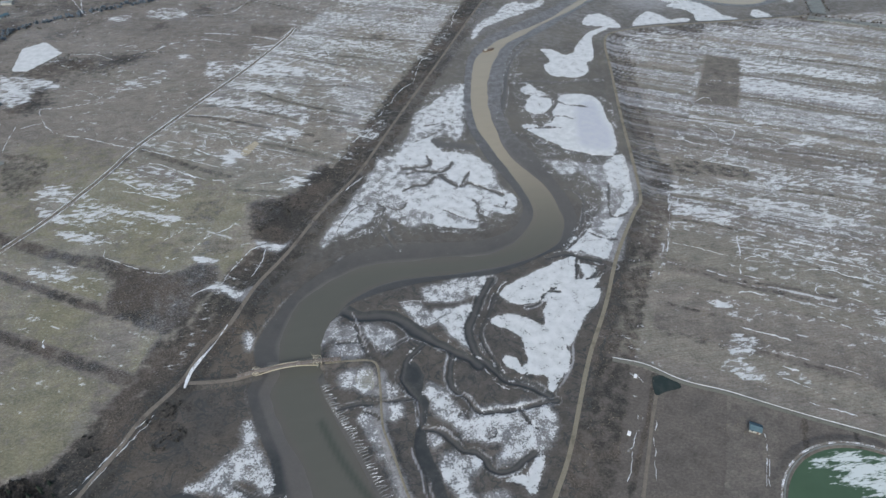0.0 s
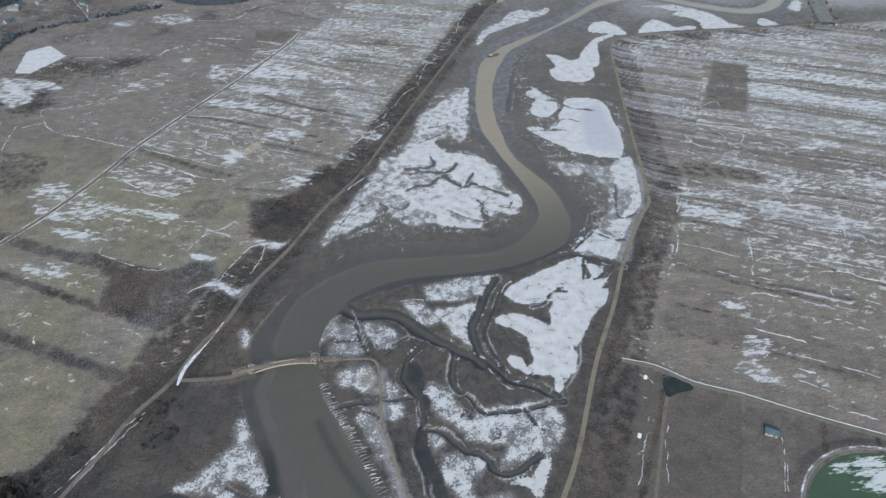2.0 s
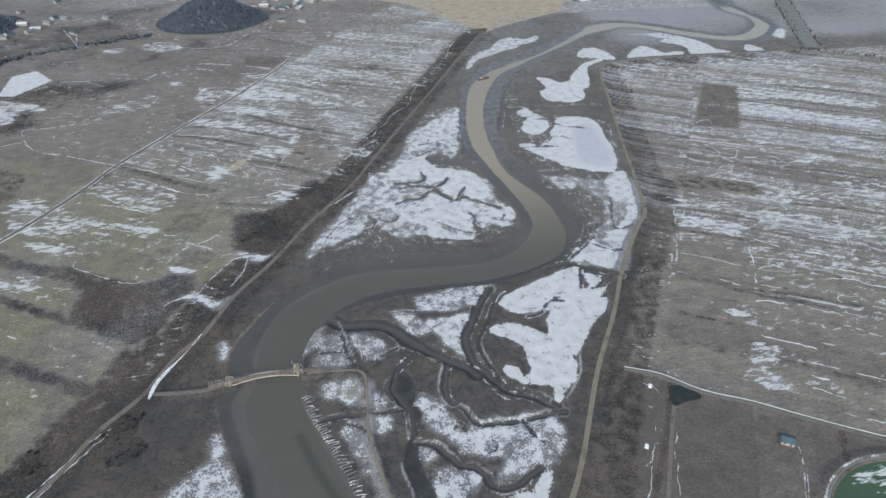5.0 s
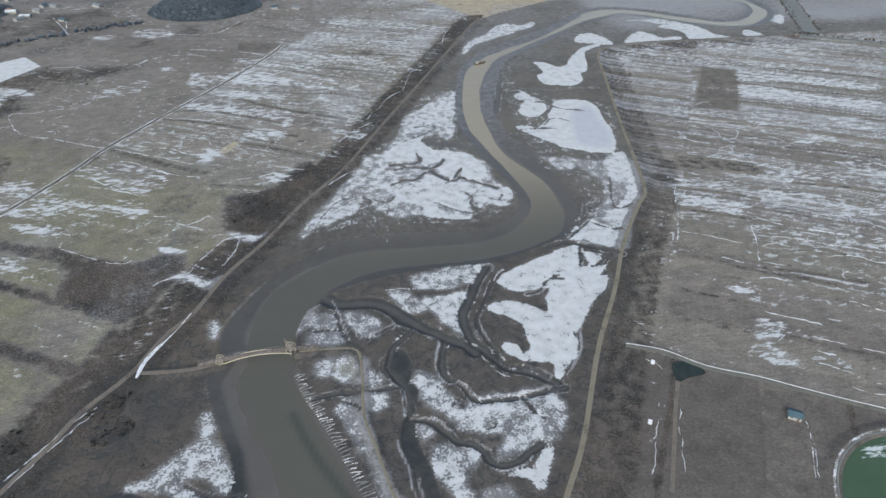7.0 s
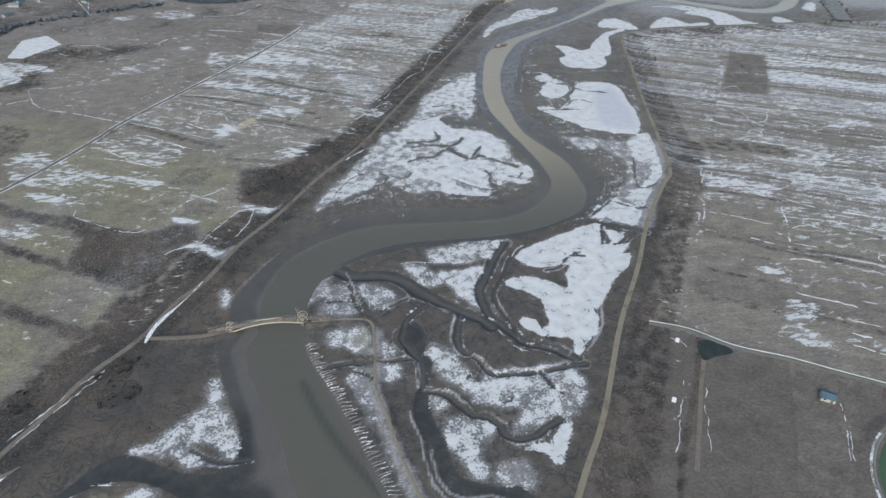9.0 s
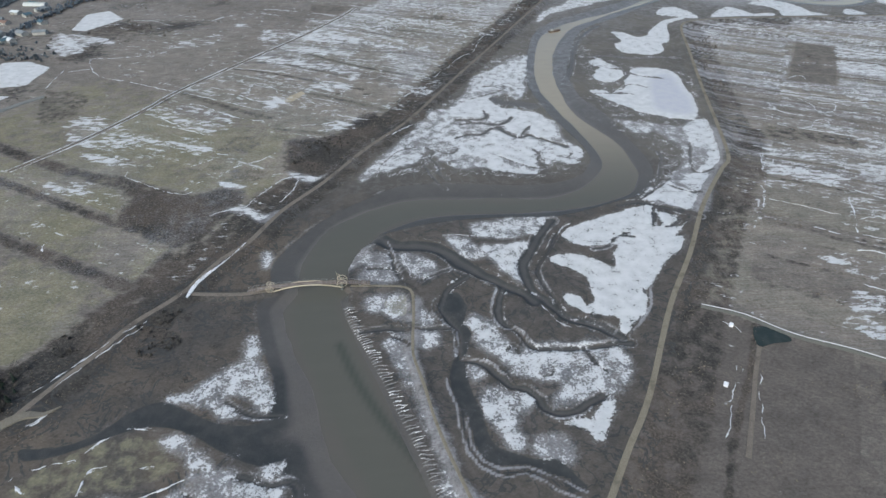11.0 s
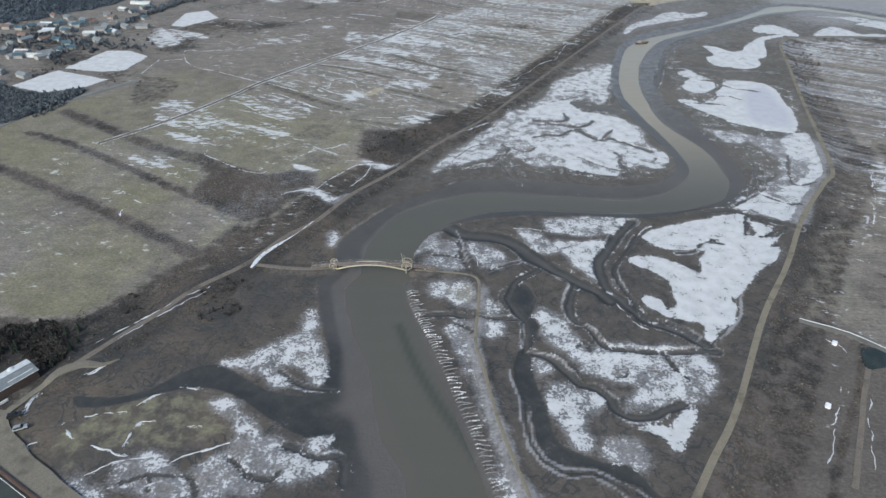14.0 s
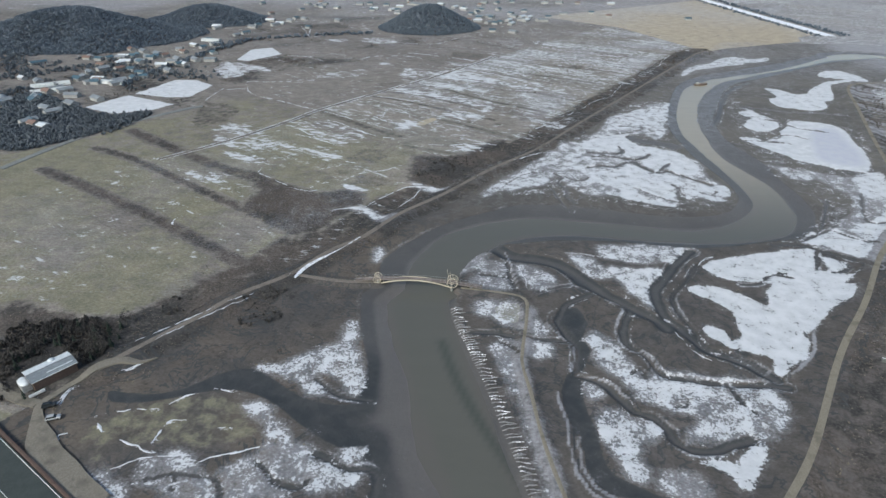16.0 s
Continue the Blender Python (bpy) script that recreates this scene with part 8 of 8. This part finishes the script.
def conifer(x, y, high, seed):
    r = random.Random(seed)
    t = thing("conifer", x, y, ground_at(x, y) - 0.1, r.uniform(0, 360))
    part("trunk", rod(bmesh.new(), (0, 0, 0), (0, 0, high * 0.9), 0.18, 0.03), BARK, t)
    bm = bmesh.new()
    for i in range(150):
        f = r.uniform(0.12, 1.0)
        a, out = r.uniform(0, 6.28), (1.06 - f) * high * 0.26 * r.uniform(0.55, 1.1)
        s = Vector((math.cos(a) * out * 0.3, math.sin(a) * out * 0.3, high * f))
        d = Vector((math.cos(a) * out, math.sin(a) * out, high * f - out * 0.35))
        e = Vector((-math.sin(a), math.cos(a), 0.2)) * (0.12 + out * 0.25)
        bm.faces.new([bm.verts.new(v) for v in (s, (s + d) / 2 + e, d, (s + d) / 2 - e)])
    part("crown", bm, NEEDLES, t)
    return tagged(t, "dark green conifer beside the long shed", "tree", "trees by the shed")


for k, (x, y) in enumerate(TREES_SHED):
    for j in range(3):
        px, py = x + 3.2 * math.sin(k * 2.1 + j * 2.4), y + 3.2 * math.cos(k * 1.7 + j * 2.1)
        if math.hypot(px + 141.5, py + 82.5) > 10 and line_gap(np.array([px]), np.array([py]), drive_line, 9.0)[0][0] > 4.5 and not inside(np.array([px]), np.array([py]), yard)[0]:
            (conifer if (k + j) % 2 else leafless_tree)(px, py, 3.6 + (k * 7 + j * 3) % 3, k * 10 + j)


rng = np.random.RandomState(12)
for hx, hy, rx, ry, turn, high in HILLS:
    p = np.c_[rng.uniform(-1.15, 1.15, 26000), rng.uniform(-1.15, 1.15, 26000)]
    a = radians(turn)
    q = np.c_[hx + p[:, 0] * rx * math.cos(a) - p[:, 1] * ry * math.sin(a), hy + p[:, 0] * rx * math.sin(a) + p[:, 1] * ry * math.cos(a)]
    r = np.hypot(p[:, 0], p[:, 1]) + 0.16 * wavy(q[:, 0], q[:, 1], 70, 91)
    q = q[r < 1.02][: 15000 if rx > 100 else 6000]
    bushes("hill_woods", q, rng.uniform(1.5, 2.9, len(q)), FOREST, "wooded hill at the edge of the plain, hazed blue-grey", 6, 8, "woods")
area = curve(WOOD_WEST, 8, True)
p = np.c_[rng.uniform(area[:, 0].min(), area[:, 0].max(), 14000), rng.uniform(area[:, 1].min(), area[:, 1].max(), 14000)]
p = p[inside(p[:, 0], p[:, 1], area)][:6000]
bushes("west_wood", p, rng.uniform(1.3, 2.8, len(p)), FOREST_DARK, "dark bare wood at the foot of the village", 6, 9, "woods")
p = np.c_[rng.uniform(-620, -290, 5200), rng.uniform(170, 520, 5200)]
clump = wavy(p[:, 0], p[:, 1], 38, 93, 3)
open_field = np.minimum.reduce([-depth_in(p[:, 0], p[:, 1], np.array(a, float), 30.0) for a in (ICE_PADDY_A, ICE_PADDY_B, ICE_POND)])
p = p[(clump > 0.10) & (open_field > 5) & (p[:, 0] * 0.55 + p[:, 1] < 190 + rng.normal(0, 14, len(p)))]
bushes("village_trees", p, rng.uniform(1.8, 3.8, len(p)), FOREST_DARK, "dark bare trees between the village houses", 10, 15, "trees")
row = curve(HEDGE_ROW, 2.2)
row = row + rng.normal(0, 3.2, row.shape)
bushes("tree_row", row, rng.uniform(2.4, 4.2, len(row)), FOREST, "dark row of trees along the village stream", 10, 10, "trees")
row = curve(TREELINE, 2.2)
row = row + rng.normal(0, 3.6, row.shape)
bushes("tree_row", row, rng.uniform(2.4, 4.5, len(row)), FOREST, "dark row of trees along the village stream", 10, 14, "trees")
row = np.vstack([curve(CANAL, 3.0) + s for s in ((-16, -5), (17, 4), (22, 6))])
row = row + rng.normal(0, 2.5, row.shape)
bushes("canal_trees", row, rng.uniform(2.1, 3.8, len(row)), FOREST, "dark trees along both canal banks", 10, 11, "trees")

for line, half, label in ((FAR_BAND, 9.0, "wide grey causeway on the far side of the marsh"), (FAR_BAND_B, 5.0, "grey causeway edging the far fields")):
    far = curve(line, 8)
    tagged(ribbon("causeway", far, half, 1.2, CONCRETE, 2.0, 0.05), label, "causeway", kind="structure")
    sides = np.vstack([far + s for s in ((-half - 4, 0), (half + 5, 2), (0, half + 4))]) + rng.normal(0, 1.5, (3 * len(far), 2))
    bushes("causeway_shrubs", sides, rng.uniform(1.4, 2.8, len(sides)), TWIG, "dark shrubs along the causeway", 10, 13)

# ---- village ----
ROOFS = (ROOF_BLUE, ROOF_GREY, ROOF_RUST, ROOF_WHITE, ROOF_BLUE, ROOF_GREY)
TONES = ("blue", "grey", "rusty red", "white", "blue", "grey")
r = random.Random(8)
for k, (x, y) in enumerate(VILLAGE_ROW):
    house(x, y, ground_at(x, y), r.choice((-31, 59, 10, -20)) + r.uniform(-5, 5), r.uniform(8, 12), r.uniform(5.5, 7.5), 2.8, r.uniform(4.0, 4.9), ROOFS[k % 6], WALL_PALE,
          "pale village house with a %s roof" % TONES[k % 6])
models = [house(-20 + 60 * k, 980, 0, 0, 9 + 4 * (k % 2), 7, 3.0, 4.6, ROOFS[k], WALL_PALE, "small distant house with a %s roof" % TONES[k], openings=False) for k in range(4)]
for ob in models:
    tagged(ob, group="distant village houses")
for k in range(170):
    cx, cy, spread_x, spread_y = ((-120, 860, 230, 60), (-420, 700, 120, 60), (-30, 780, 60, 70), (-260, 980, 260, 120), (-430, 420, 70, 60), (-390, 260, 60, 60))[k % 6]
    x, y = r.gauss(cx, spread_x * 0.6), r.gauss(cy, spread_y * 0.6)
    z = ground_at(x, y)
    if z < 1.5 and max(depth_in(np.array([x]), np.array([y]), np.array(a, float), 20.0)[0] for a in (ICE_PADDY_A, ICE_PADDY_B, ICE_POND)) < -9 and y > 180 and x > -700:
        copy_thing(models[r.choice((0, 0, 0, 1, 1, 1, 2, 3))], pose(x, y, z, 0, 0, r.choice((-31, 59, 0)) + r.uniform(-8, 8)))


def greenhouse(x, y, turn, length):
    t = thing("greenhouse", x, y, ground_at(x, y), turn)
    bm = bmesh.new()
    arcs = []
    for px in np.linspace(-length / 2, length / 2, 9):
        arcs.append([bm.verts.new((px, math.cos(a) * 4.2, math.sin(a) * 3.4)) for a in np.linspace(0, math.pi, 11)])
    for p, q in zip(arcs, arcs[1:]):
        for i in range(10):
            bm.faces.new((p[i], p[i + 1], q[i + 1], q[i]))
    bm.faces.new(arcs[0][::-1]), bm.faces.new(arcs[-1])
    part("film_cover", bm, PLASTIC, t)
    for p in np.linspace(-length / 2, length / 2, 9):
        hoop = bmesh.new()
        pts = [(p, math.cos(a) * 4.26, math.sin(a) * 3.46) for a in np.linspace(0, math.pi, 9)]
        for a, b in zip(pts, pts[1:]):
            rod(hoop, a, b, 0.06, sides=4)
        part("hoop", hoop, STEEL, t)
    part("door", a_box(length / 2 - 0.02, length / 2 + 0.08, -1.0, 1.0, 0, 2.2), STEEL, t)
    return tagged(t, "long white film greenhouse by the village", "greenhouse", "greenhouses")


for k, (x, y) in enumerate(GREENHOUSES):
    greenhouse(x, y, 40 if k < 2 else -5, 34 if k < 2 else 26)


def moored_boat(x, y, turn):
    t = thing("boat", x, y, -1.6, turn)
    bm = bmesh.new()
    deck = [(-7, -1.6), (3.5, -1.9), (6.2, -1.1), (7.6, 0), (6.2, 1.1), (3.5, 1.9), (-7, 1.6)]
    top = [bm.verts.new((px, py, 1.3 + 0.03 * max(px, 0) ** 1.5)) for px, py in deck]
    low = [bm.verts.new((px * 0.9, py * 0.7, -0.3)) for px, py in deck]
    for i in range(7):
        bm.faces.new((low[i], low[(i + 1) % 7], top[(i + 1) % 7], top[i]))
    bm.faces.new(top), bm.faces.new(low[::-1])
    part("hull", bm, WALL_BROWN, t)
    cabin = part("cabin", a_box(-5.2, -1.8, -1.1, 1.1, 1.3, 3.1, bevel=0.1), WALL_PALE, t, "pale wheelhouse")
    part("window", a_box(-1.85, -1.75, -0.8, 0.8, 2.1, 2.8), GLASS_DARK, cabin)
    part("mast", rod(bmesh.new(), (-1.0, 0, 1.3), (-1.0, 0, 5.0), 0.08, 0.04), STEEL, t)
    return tagged(t, "dark wooden boat moored in the upper river", "boat")


moored_boat(BOAT[0][0], BOAT[0][1], 20)
